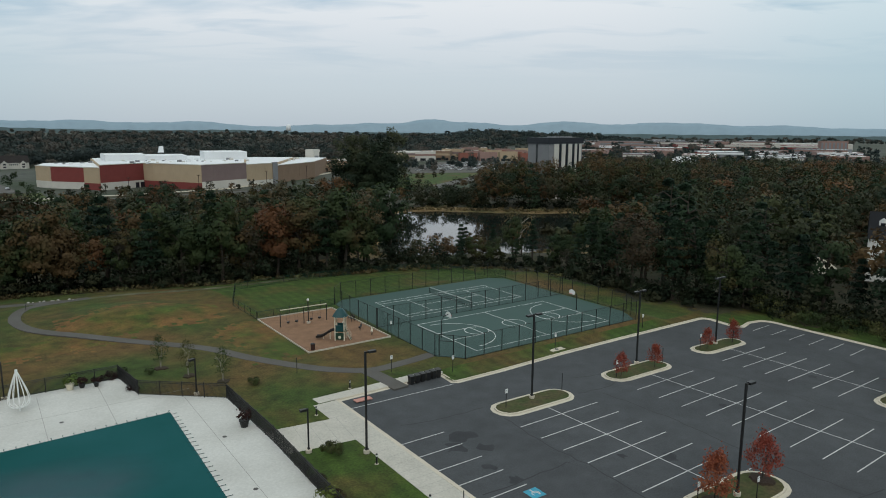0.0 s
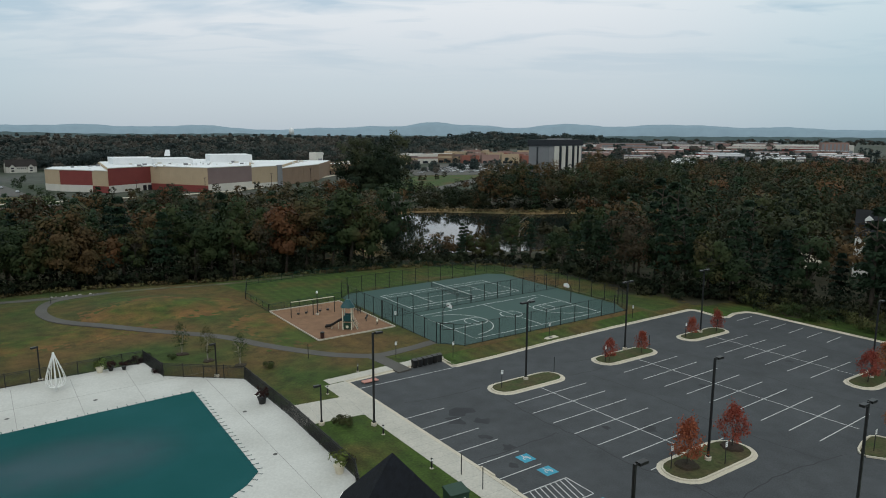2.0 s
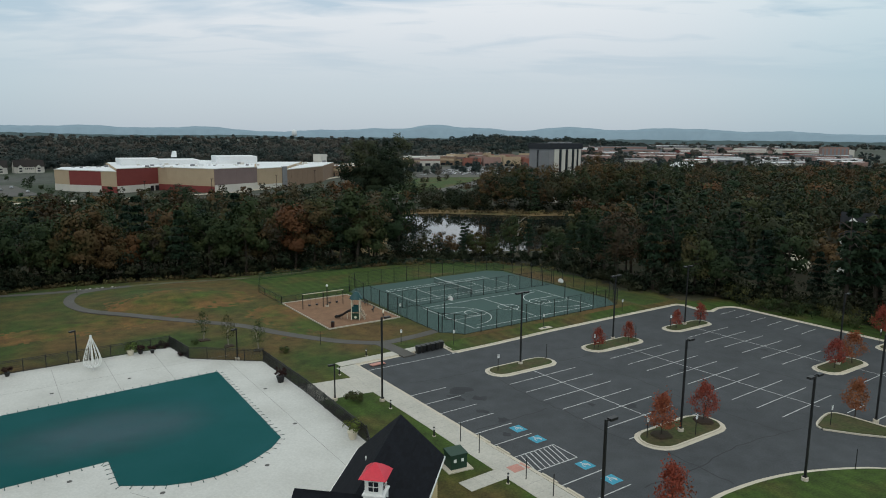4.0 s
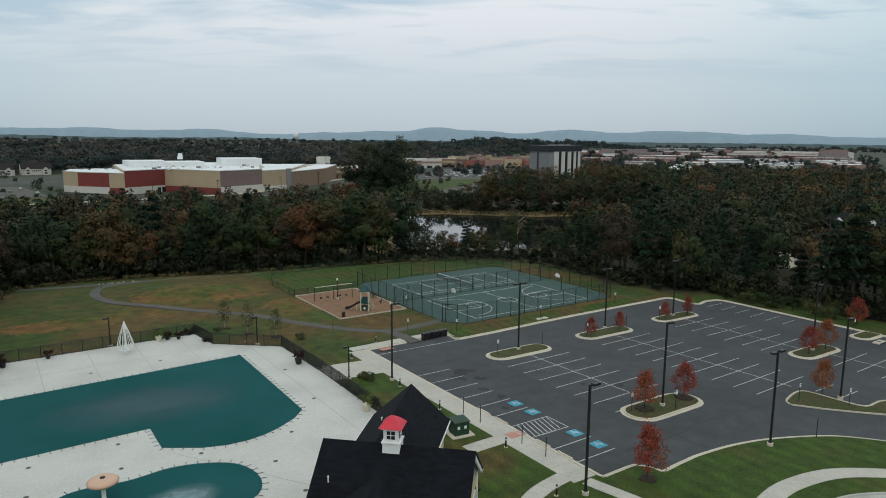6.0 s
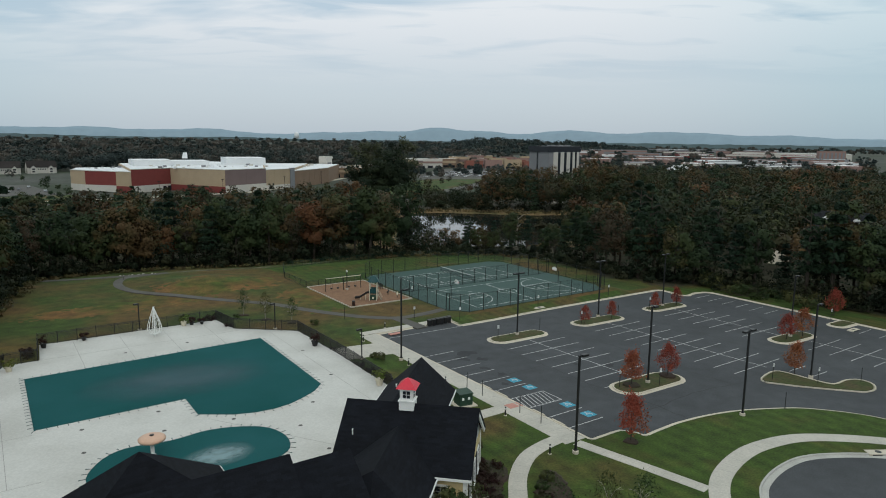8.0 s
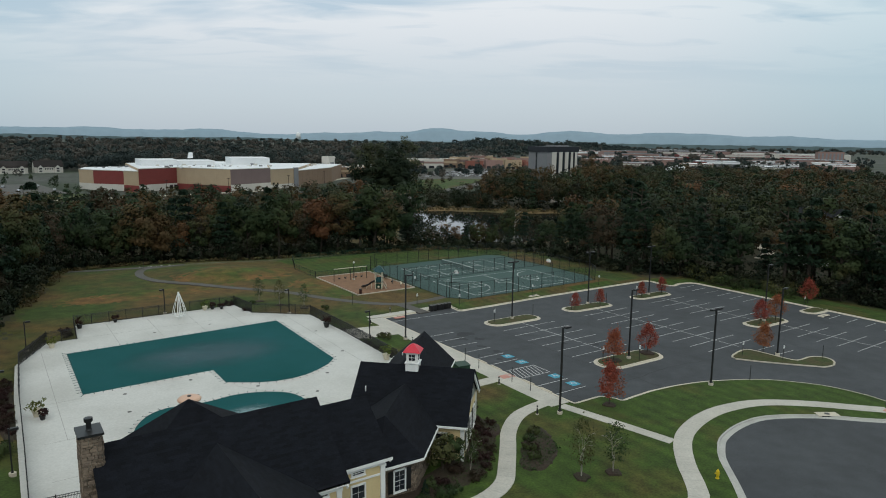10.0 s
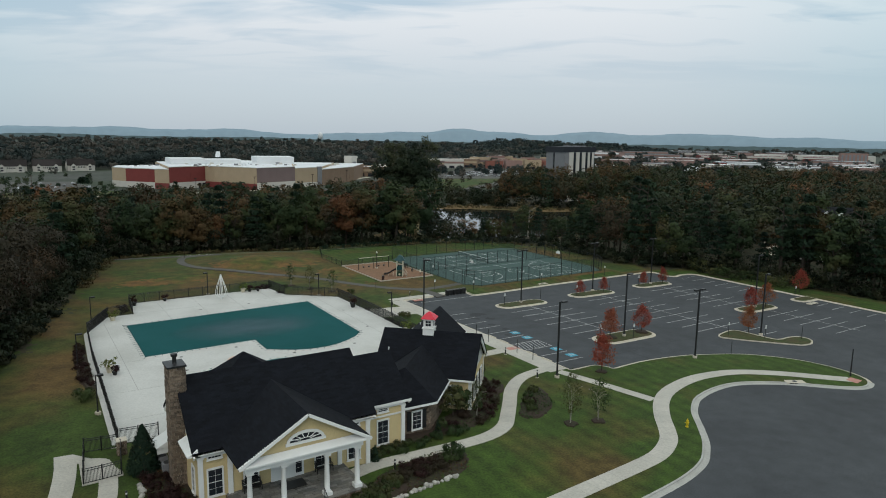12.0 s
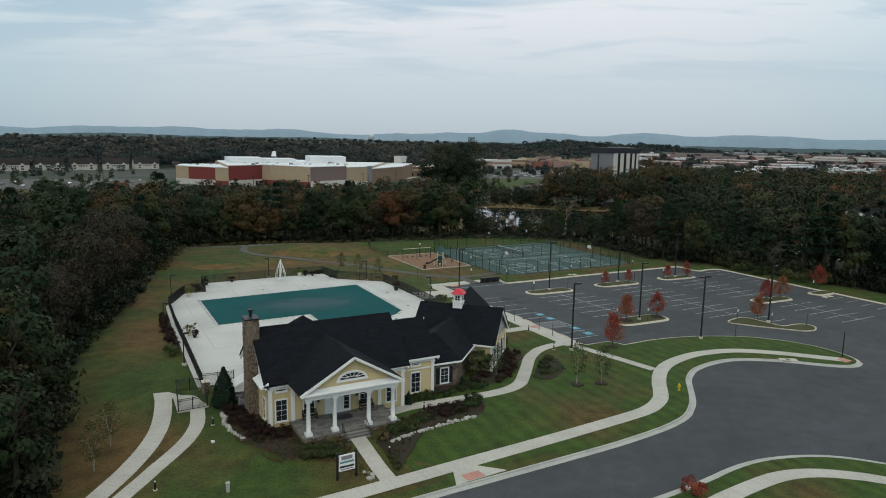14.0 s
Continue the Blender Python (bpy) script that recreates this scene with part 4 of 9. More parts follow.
def try_tree(x, y, gap, weights):
    if not in_wood(x, y) or inside1(x, y, HOME_GAP) or inside1(x, y, OPENING):
        return False
    if any((x - a) ** 2 + (y - b) ** 2 < gap * gap for a, b in taken[-400:]):
        return False
    if inside1(x, y, HOME_VIEW) and rng.uniform() < 0.5:
        return False
    taken.append((x, y))
    k = int(rng.choice(len(KINDS), p=np.array(weights) / sum(weights)))
    spots[k].append((x, y, rng.uniform(0.72, 1.2) * (0.58 if inside1(x, y, POND_LOW) else 1.0), rng.uniform(0, 360)))
    return True


WEST_MIX = (0.8, 1.2, 0.8, 0.3, 0.5, 2, 0.4, 4, 7)
LEFT_MIX, RIGHT_MIX = (5, 5, 4, 2, 2, 3, 0.35, 0.8, 1.5), (2.5, 3, 2.5, 9, 7, 3, 0.0, 0.8, 0.6)
edge = resample(WOOD_EDGE, 3.6)
for row, (out, gap) in enumerate(((3.5, 3.6), (8.0, 4.2), (13.5, 4.6), (20, 5.0), (28, 5.5))):
    line = offset(edge, out)
    for x, y in line:
        if y > -75:
            try_tree(x + rng.uniform(-1.5, 1.5), y + rng.uniform(-1.5, 1.5), gap, RIGHT_MIX if x > 20 else (WEST_MIX if y < 35 else LEFT_MIX))
for k, root in enumerate(protos):
    if not spots[k]:
        spots[k] = [(-100 - 5 * k, 60, 1.0, 0)]
    shared(root, spots[k], "trees of the wood's edge")


def wood_stuff(name, places, kinds, n, leaf, material, label, z_of=None, stems=False):
    """A whole stretch of wood in one mesh: every tree its own crown of clumps."""
    out, tones, faces = [], [], []
    for x, y in places:
        tones.append(np.full(n, rng.normal(0, 0.4)))
        kd, h, r = kinds[int(rng.integers(0, len(kinds)))]
        s = rng.uniform(0.72, 1.28) * (1.22 if x > 110 and y < 300 else (0.82 if x < 100 and 130 < y < 300 else 1.0))
        if inside1(x, y, POND_LOW):
            s *= 0.55
        c, nrm = crown_points(kd, h * s, r * s, n, rng)
        c += np.array([x, y, (z_of or lz)(x, y)])
        out.append(cards(c, nrm, rng.uniform(0.65, 1.35, n) * leaf, rng, 1.5, 3, 0.22 if leaf > 1.0 else 0.32))
        faces.append(nrm)
    return tagged(place(name, leaf_mesh(name, np.concatenate(out), material, np.clip(np.concatenate(tones), -0.6, 0.7), 3, np.concatenate(faces))), label, "woodland", kind="stuff")


def scatter(x0, x1, y0, y1, step, test):
    res = []
    for x in np.arange(x0, x1, step):
        for y in np.arange(y0, y1, step):
            px, py = x + rng.uniform(-0.45, 0.45) * step, y + rng.uniform(-0.45, 0.45) * step
            if test(px, py):
                res.append((px, py))
    return res


EDGE_OUT = offset(WOOD_EDGE, 31)
TOWN_LINE = [(-300, 230), (-110, 232), (-50, 228), (15, 222), (62, 214), (97, 200), (148, 196), (261, 255), (390, 200), (480, 60), (500, -300), (-500, -300), (-500, 190)]


SHOP_VIEW = (51.6, 57.4)


def bearing_of(x, y):
    return math.degrees(math.atan2(y + 70, x + 54))


def deep(x, y):
    bearing = math.degrees(math.atan2(y + 90, x + 65))
    return inside1(x, y, TOWN_LINE) and not inside1(x, y, EDGE_OUT + [(80, -200), (-96, -200)]) and not inside1(x, y, POND_OUT) and not inside1(x, y, HOME_GAP) and not inside1(x, y, OFFICE_PLOT) and 10 < bearing < 118


def in_shop_view(x, y):
    return SHOP_VIEW[0] < bearing_of(x, y) < SHOP_VIEW[1] and math.hypot(x + 54, y + 70) > 280


OFFICE_PLOT = [(193, 192), (234, 188), (240, 226), (204, 230)]
deep_spots = scatter(-230, 500, -40, 270, 6.8, lambda x, y: deep(x, y) and not in_shop_view(x, y) and not inside1(x, y, OPENING) and not (inside1(x, y, HOME_VIEW) and rng.uniform() < 0.55))
sel = [(p, rng.uniform()) for p in deep_spots]
bank_spots = scatter(90, 330, 150, 330, 6.0, lambda x, y: in_shop_view(x, y) and inside1(x, y, offset_poly(POND, 44)) and not inside1(x, y, offset_poly(POND, 16)))
wood_stuff("bank_row", bank_spots, [("tall", 10.5, 3.2), ("wide", 9.0, 3.8), ("tall", 8.0, 3.0)], 420, 0.5, WOODS2[1], "dark trees behind the tan pond bank", z_of=lambda x, y: lz(x, y) - 0.3)
view_spots = scatter(90, 330, 150, 330, 8.0, lambda x, y: in_shop_view(x, y) and not inside1(x, y, offset_poly(POND, 18)) and y < 0.95 * x + 92 and rng.uniform() < (0.75 if y < 0.6 * x + 125 else 0.28))
wood_stuff("bank_thicket", view_spots, [("tall", 6.5, 2.6), ("wide", 5.0, 2.8), ("tall", 8.0, 2.4)], 300, 0.45, WOODS2[2], "low autumn brush beyond the pond", z_of=lambda x, y: lz(x, y) - 0.3)
MIXW = [("canopy", 14.0, 5.2), ("canopy", 17, 4.6), ("canopy", 11.5, 4.6), ("canopy", 14.5, 4.0), ("canopy", 16, 5.6)]
for j in range(6):
    pick = [p for p, u in sel if j / 6 <= u < (j + 1) / 6]
    pine = j == 4
    wood_stuff("woodland", pick, [("pine", 17, 4.4), ("pine", 14, 4.0)] if pine else MIXW, 360, 0.66, PINE if pine else (WOODS2[j] if j < 4 else WOODS), "dense autumn woodland of mixed trees")

# undergrowth along the wood's edge
bush_spots = []
for out in (0.3, 2.0, 4.0, 6.5):
    for x, y in resample(offset(WOOD_EDGE, out), 2.0):
        if y > -72 and rng.uniform() < 0.8:
            bush_spots.append((x + rng.uniform(-1, 1), y + rng.uniform(-1, 1)))
bank = resample(offset_poly(POND, 5), 3.0, True)
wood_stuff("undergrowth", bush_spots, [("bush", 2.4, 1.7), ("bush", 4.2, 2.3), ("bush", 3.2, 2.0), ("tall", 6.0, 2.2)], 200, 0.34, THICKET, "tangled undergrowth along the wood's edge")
thicket = [(56 + rng.uniform(-4, 5), -8 - 1.3 * i + rng.uniform(-2, 2)) for i in range(22)]
wood_stuff("thicket", thicket, [("bush", 2.6, 2.0), ("bush", 3.6, 2.4)], 420, 0.2, SHRUB, "grey-green thicket beside the parking lot")
wood_stuff("bank_brush", [(26 + 1.9 * i + rng.uniform(-2, 2), 66 + 0.75 * i + rng.uniform(-5, 6)) for i in range(24)], [("bush", 3.5, 2.2), ("bush", 5.0, 2.6), ("tall", 6.5, 2.2)], 260, 0.36, WOODS2[2], "low brush on the near bank of the pond")
far_bank = [(131 + 6.5 * i + rng.uniform(-2, 2), 194 - 3.4 * i + rng.uniform(-3, 3)) for i in range(15)] + [(137 + 6.5 * i + rng.uniform(-2, 2), 204 - 3.4 * i + rng.uniform(-3, 3)) for i in range(15)]
far_bank = [q for q in far_bank if bearing_of(*q) < SHOP_VIEW[0] + 0.6]
wood_stuff("bank_trees", far_bank, [("tall", 20, 4.8), ("wide", 18, 5.6), ("tall", 22, 5.0)], 1100, 0.56, WOODS, "tall dark trees on the far bank of the pond", z_of=lambda x, y: lz(x, y) - 0.3)
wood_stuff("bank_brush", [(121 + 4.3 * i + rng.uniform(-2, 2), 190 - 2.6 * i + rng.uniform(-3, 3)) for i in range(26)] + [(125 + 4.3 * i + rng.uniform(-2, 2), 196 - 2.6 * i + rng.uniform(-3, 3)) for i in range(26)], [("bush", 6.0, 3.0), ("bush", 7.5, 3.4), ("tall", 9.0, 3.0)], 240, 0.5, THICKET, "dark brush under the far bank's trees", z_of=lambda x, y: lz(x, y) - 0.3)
wood_stuff("reeds", bank, [("bush", 1.5, 1.6), ("bush", 2.0, 2.0)], 70, 0.5, REEDS, "tan reeds and brush round the pond", z_of=lambda x, y: POND_Z + 0.2)

# ---- far land: woods, town, hills ----
def far_rows(r0, r1, turn0, turn1, gap, deep_step, test):
    """Trees in staggered belts round the viewer's end of the place, wider apart with distance."""
    res, r = [], r0
    while r < r1:
        step = gap * (0.75 + r / 2400)
        a = turn0
        while a < turn1:
            d = r + rng.uniform(-0.5, 0.5) * deep_step * r * r / 30000
            x, y = -65 + d * math.cos(radians(a)), -90 + d * math.sin(radians(a))
            if test(x, y, a, d):
                res.append((x, y))
            a += math.degrees(step / r) * rng.uniform(0.7, 1.3)
        r += max(9, deep_step * r * r / 30000)
    return res


def wooded(x, y, a, d):
    if inside1(x, y, STORE_GROUND) or (x < 70 and y < 690) or (x > 60 and y < 660):
        return False
    if a < 52:
        return d > 2350 or rng.uniform() < 0.06
    if a < 64:
        return d > 930 or rng.uniform() < 0.3
    return True


FAR_KINDS = [("canopy", 13, 9.0), ("canopy", 16, 11.0), ("canopy", 19, 8.5), ("canopy", 11, 8.0), ("canopy", 15, 10.0)]
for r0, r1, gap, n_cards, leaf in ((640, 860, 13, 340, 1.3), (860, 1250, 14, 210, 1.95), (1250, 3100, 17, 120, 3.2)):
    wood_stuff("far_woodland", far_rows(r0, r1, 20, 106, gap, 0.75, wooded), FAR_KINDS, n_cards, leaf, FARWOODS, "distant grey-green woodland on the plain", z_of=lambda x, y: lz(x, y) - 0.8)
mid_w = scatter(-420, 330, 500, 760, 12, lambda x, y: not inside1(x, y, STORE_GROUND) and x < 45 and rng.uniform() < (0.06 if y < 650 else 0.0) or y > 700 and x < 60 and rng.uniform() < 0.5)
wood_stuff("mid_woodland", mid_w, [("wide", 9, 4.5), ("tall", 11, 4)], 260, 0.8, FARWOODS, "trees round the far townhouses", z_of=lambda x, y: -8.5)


def hills(name, dist, base, bumps, wide, material, label):
    """A ridge seen far off: rounded rises, each at a bearing, with its height."""
    m = M()
    n = 260
    vs = []
    for i in range(n + 1):
        deg = 5 + 110 * i / n
        a = radians(deg)
        hgt = base + sum(h * math.exp(-((deg - b) / wide) ** 2) for b, h in bumps) + 1.2 * math.sin(deg * 3.1) + 0.8 * math.sin(deg * 7.7)
        for dd, zz in ((0, -12), (60, hgt * 0.75), (160, hgt), (220, hgt * 0.9)):
            vs.append((-70 + math.cos(a) * (dist + dd), -95 + math.sin(a) * (dist + dd), zz))
    fs = [(i * 4 + k, i * 4 + 4 + k, i * 4 + 5 + k, i * 4 + 1 + k) for i in range(n) for k in range(3)]
    m.add(vs, fs)
    m.smooth = True
    return tagged(m.make(name, material), label, "hills", kind="structure")


def knoll(x, y, wide, high):
    """A rounded rise on the plain, covered with trees."""
    def top(px, py):
        return -9.5 + high * math.exp(-(((px - x) ** 2 + (py - y) ** 2) / wide ** 2))
    m = M()
    k, g = 22, 2.2 * wide
    xs = [-g + 2 * g * i / k for i in range(k + 1)]
    m.add([(x + u, y + v, top(x + u, y + v)) for v in xs for u in xs], [(j * (k + 1) + i, j * (k + 1) + i + 1, (j + 1) * (k + 1) + i + 1, (j + 1) * (k + 1) + i) for j in range(k) for i in range(k)])
    m.smooth = True
    tagged(m.make("knoll", FARLAND), "wooded rise beyond the shops", "hill", kind="structure")
    spots_k = scatter(x - 1.7 * wide, x + 1.7 * wide, y - 1.7 * wide, y + 0.3 * wide, 19, lambda px, py: top(px, py) > -7.0)
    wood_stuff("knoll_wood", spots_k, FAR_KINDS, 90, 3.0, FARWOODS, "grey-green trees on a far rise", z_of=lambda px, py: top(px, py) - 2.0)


for k_args in ((1130, 1400, 190, 28), (1350, 1310, 150, 21), (940, 1530, 170, 16)):
    knoll(*k_args)
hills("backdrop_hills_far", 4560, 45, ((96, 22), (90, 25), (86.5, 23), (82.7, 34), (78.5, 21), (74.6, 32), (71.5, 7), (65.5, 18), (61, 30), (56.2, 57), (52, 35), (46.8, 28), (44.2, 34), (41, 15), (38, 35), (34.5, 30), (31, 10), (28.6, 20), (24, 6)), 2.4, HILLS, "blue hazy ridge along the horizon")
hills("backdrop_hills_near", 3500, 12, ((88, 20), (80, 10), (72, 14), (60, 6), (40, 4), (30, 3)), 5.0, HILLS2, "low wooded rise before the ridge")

wood_stuff("rust_trees", deep_spots[::23], MIXW, 380, 0.66, RUSTY, "scattered rust-coloured trees in the wood")
tall_clump = [(-54 + (340 + 14 * (i % 3)) * math.cos(radians(63.6 - 0.33 * i)), -70 + (340 + 14 * (i % 3)) * math.sin(radians(63.6 - 0.33 * i))) for i in range(14)]
wood_stuff("tall_grove", tall_clump, [("tall", 26, 7.5), ("wide", 22, 8.5), ("tall", 28, 7)], 2400, 0.7, WOODS2[0], "grove of tall dark trees before the shops")
russet = tree("russet_oak", "wide", 20, 8.5, 1900, 0.62, RUST, BARK, 77, "broad orange oak rising over the wood")
russet.matrix_basis = pose(71, 191, -8)
bare = tree("bare_willow", "tall", 13, 5, 350, 0.4, REEDS, PALEBARK, 78, "pale thinly leaved tree beside the pond")
bare.matrix_basis = at(56, 55)
tall_grass = [(x + rng.uniform(-1.2, 1.2), y + rng.uniform(-1.2, 1.2)) for x, y in resample(offset(WOOD_EDGE, -1.0), 1.3) if y > 30]
wood_stuff("tall_grass", tall_grass, [("bush", 0.7, 1.1), ("bush", 1.0, 1.3)], 60, 0.3, REEDS, "tan uncut grass along the wood's edge")


# ---- clubhouse ----
club = empty("clubhouse", (-62, -55, 0.45))
tagged(club, "yellow clubhouse with black shingle roofs and white columns", "clubhouse")
CLUB_INV = club.matrix_basis.inverted()


def cpart(name, m, material, label="", parent=None, frame_m=None):
    ob = m.make(name, material, parent or club, label)
    if parent is None:
        ob.matrix_parent_inverse = CLUB_INV
    if frame_m is not None:
        ob.matrix_basis = frame_m
    return ob


def lap_wall(a, b, z0, z1, name="siding_wall", material=None, fm=None, step=0.18):
    """A wall from a to b, seen from its right side, of overlapping boards."""
    a, b = Vector((*a, 0)), Vector((*b, 0))
    d = (b - a).normalized()
    out = Vector((d.y, -d.x, 0))
    m = M()
    m.add([a + Vector((0, 0, z0)), b + Vector((0, 0, z0)), b + Vector((0, 0, z1)), a + Vector((0, 0, z1))], [(0, 1, 2, 3)])
    z = z0
    while z < z1 - 0.02:
        t = min(z + step, z1)
        lo, hi = out * 0.03, out * 0.008
        m.add([a + lo + Vector((0, 0, z)), b + lo + Vector((0, 0, z)), b + hi + Vector((0, 0, t)), a + hi + Vector((0, 0, t))], [(0, 1, 2, 3)])
        m.add([a + lo + Vector((0, 0, z)), b + lo + Vector((0, 0, z)), b + Vector((0, 0, z)), a + Vector((0, 0, z))], [(3, 2, 1, 0)])
        z = t
    m.add([a + Vector((0, 0, z0)) - out * 0.2, b + Vector((0, 0, z0)) - out * 0.2, b + Vector((0, 0, z1)) - out * 0.2, a + Vector((0, 0, z1)) - out * 0.2], [(3, 2, 1, 0)])
    return cpart(name, m, material or YELLOW, frame_m=fm)


def wall_box(x0, y0, x1, y1, z0, z1, name="wall", material=None, fm=None):
    m = M()
    m.box(x0, y0, z0, x1, y1, z1)
    return cpart(name, m, material or YELLOW, frame_m=fm)


def roof_slab(corners, thick=0.18, name="roof", fm=None):
    """A roof plane with thickness and courses of shingles laid up the slope; corners: eave left, eave right, ridge right, ridge left."""
    c = [Vector(p) for p in corners]
    nrm = (c[1] - c[0]).cross(c[-1] - c[0]).normalized()
    if nrm.z < 0:
        c.reverse()
        nrm = -nrm
    m = M()
    n = len(c)
    m.add([p for p in c] + [p - Vector((0, 0, thick)) for p in c], [tuple(range(n)), tuple(reversed(range(n, 2 * n)))] + [(i, n + i, n + (i + 1) % n, (i + 1) % n) for i in range(n)])
    return cpart(name, m, ROOF, frame_m=fm)


def shingles(e0, e1, r1, r0, fm=None, row=0.2):
    """Rows of shingle tabs over a four-cornered roof plane, each tab a little proud and in a shade of its own."""
    e0, e1, r1, r0 = (Vector(p) for p in (e0, e1, r1, r0))
    up = ((e1 - e0).cross(r0 - e0)).normalized()
    if up.z < 0:
        up = -up
    m = M()
    rows = max(2, int(((r0 + r1) / 2 - (e0 + e1) / 2).length / row))
    for i in range(rows):
        a, b = e0.lerp(r0, i / rows), e1.lerp(r1, i / rows)
        a2, b2 = e0.lerp(r0, (i + 1) / rows), e1.lerp(r1, (i + 1) / rows)
        k = max(1, int((b - a).length / 0.6))
        off = 0.5 * (i % 2)
        for j in range(k + 1):
            s, t = max(0, (j - off) / k), min(1, (j + 1 - off) / k)
            if t - s < 0.02:
                continue
            h = up * random.uniform(0.012, 0.022)
            m.add([a.lerp(b, s) + h, a.lerp(b, t) + h, a2.lerp(b2, t) + up * 0.006, a2.lerp(b2, s) + up * 0.006], [(0, 1, 2, 3)])
    ob = cpart("shingle_layer", m, ROOF, frame_m=fm)
    ob["kind"] = "stuff"
    return ob


def roof_plane(e0, e1, r1, r0, fm=None, name="roof_slope"):
    roof_slab((e0, e1, r1, r0), name=name, fm=fm)
    shingles(e0, e1, r1, r0, fm)


def window(cx, cy, z0, w, h, facing, cols=2, rows=4, fm=None, shutters=False, name="window"):
    """A sash window in a white frame, set on the wall at cx, cy and looking along the angle facing."""
    root = pose(cx, cy, z0, 0, 0, facing + 90)
    root = (fm @ root) if fm is not None else root
    win = M()
    t = 0.12
    for x0, x1, za, zb in ((-w / 2 - t, -w / 2, -t, h + t), (w / 2, w / 2 + t, -t, h + t), (-w / 2, w / 2, -t, 0), (-w / 2 - 0.06, w / 2 + 0.06, h, h + t * 1.3)):
        win.box(x0, -0.09, za, x1, 0.0, zb)
    win.box(-w / 2 - t - 0.05, -0.14, -t - 0.05, w / 2 + t + 0.05, 0, -t)
    f = cpart(name, win, WHITE, "white window frame with dark panes", frame_m=root)
    g = M()
    g.box(-w / 2, -0.035, 0, w / 2, -0.01, h)
    g.make("pane", DARKGLASS, f)
    mu = M()
    for i in range(1, cols):
        x = -w / 2 + w * i / cols
        mu.box(x - 0.008, -0.045, 0, x + 0.008, -0.03, h)
    for i in range(1, rows):
        z = h * i / rows
        b = 0.024 if i * 2 == rows else 0.008
        mu.box(-w / 2, -0.048, z - b, w / 2, -0.03, z + b)
    mu.make("muntin", WHITE, f)
    if shutters:
        for s in (-1, 1):
            sh = M()
            x = s * (w / 2 + t + 0.26)
            sh.box(x - 0.22, -0.06, -0.1, x + 0.22, 0, h + 0.1)
            for k in range(9):
                z = h * k / 9
                sh.box(x - 0.18, -0.08, z, x + 0.18, -0.05, z + h / 14)
            sh.make("shutter", BLACK, f, "black louvred shutter")
    return f


def trim(a, b, w, h, name="trim", fm=None):
    m = M()
    m.beam(a, b, w, h)
    return cpart(name, m, WHITE, frame_m=fm)


def pilaster(x, y, z0, z1, fm=None):
    m = M()
    m.box(x - 0.19, y - 0.13, z0, x + 0.19, y + 0.1, z1)
    m.box(x - 0.25, y - 0.18, z0, x + 0.25, y + 0.1, z0 + 0.3)
    m.box(x - 0.25, y - 0.18, z1 - 0.22, x + 0.25, y + 0.1, z1)
    return cpart("pilaster", m, WHITE, frame_m=fm)


def stone_skin(name, faces, z0, z1, label="", parent=None, fm=None, seed=3, lo=0.12, hi=0.26):
    """Rough stones laid in uneven courses over upright faces; faces: start, end, seen from the right side."""
    rr = random.Random(seed)
    m = M()
    for a, b in faces:
        a, b = Vector((*a, 0)), Vector((*b, 0))
        d = (b - a).normalized()
        o = Vector((d.y, -d.x, 0))
        length = (b - a).length
        z = z0
        while z < z1 - 0.03:
            t = min(z1, z + rr.uniform(lo, hi))
            x = 0.0
            while x < length - 0.02:
                e = min(length, x + rr.uniform(0.22, 0.6))
                p = rr.uniform(0.03, 0.09)
                g = 0.012
                i0, i1, q = a + d * (x + g), a + d * (e - g), o * p
                zz0, zz1 = Vector((0, 0, z + g)), Vector((0, 0, t - g))
                s = d * 0.02
                m.add([i0 + zz0, i1 + zz0, i1 + zz1, i0 + zz1, i0 + s + q + zz0 * 1.0, i1 - s + q + zz0, i1 - s + q + zz1, i0 + s + q + zz1],
                      [(4, 5, 6, 7), (0, 1, 5, 4), (1, 2, 6, 5), (2, 3, 7, 6), (3, 0, 4, 7)])
                x = e
            z = t
    ob = cpart(name, m, STONE, label, parent, fm)
    ob["kind"] = "stuff"
    return ob


GZ, EAVE, RIDGE_Y, RIDGE = 0.35, 5.55, -55.0, 10.0
X0, X1 = -72.2, -57.6
# main block: front, back and gable walls
lap_wall((X0, -60), (X1, -60), GZ, EAVE)
lap_wall((X1, -50), (X0, -50), GZ, EAVE)
lap_wall((X0, -50), (X0, -60), GZ, EAVE)
for gx, s in ((X0, 1), (X1, -1)):
    m = M()
    m.add([(gx, -60.2, EAVE), (gx, -49.8, EAVE), (gx, -55, RIDGE - 0.25), (gx + 0.2 * s, -60.2, EAVE), (gx + 0.2 * s, -49.8, EAVE), (gx + 0.2 * s, -55, RIDGE - 0.25)],
          [(0, 2, 1) if s > 0 else (0, 1, 2), (3, 4, 5) if s > 0 else (3, 5, 4), (0, 1, 4, 3), (1, 2, 5, 4), (2, 0, 3, 5)])
    cpart("gable_wall", m, WHITE)
wall_box(X0 + 0.2, -59.7, X1 + 0.0, -50.3, GZ, 1.4, "foundation", KERB)
roof_plane((-72.65, -60.55, 5.58), (-57.1, -60.55, 5.58), (-57.1, -55, RIDGE), (-72.65, -55, RIDGE))
roof_plane((-57.1, -49.45, 5.58), (-72.65, -49.45, 5.58), (-72.65, -55, RIDGE), (-57.1, -55, RIDGE))
trim((-72.65, -60.45, 5.42), (-57.2, -60.45, 5.42), 0.2, 0.24, "cornice")
trim((-72.0, -60.12, 5.12), (-57.7, -60.12, 5.12), 0.16, 0.42, "frieze_board")
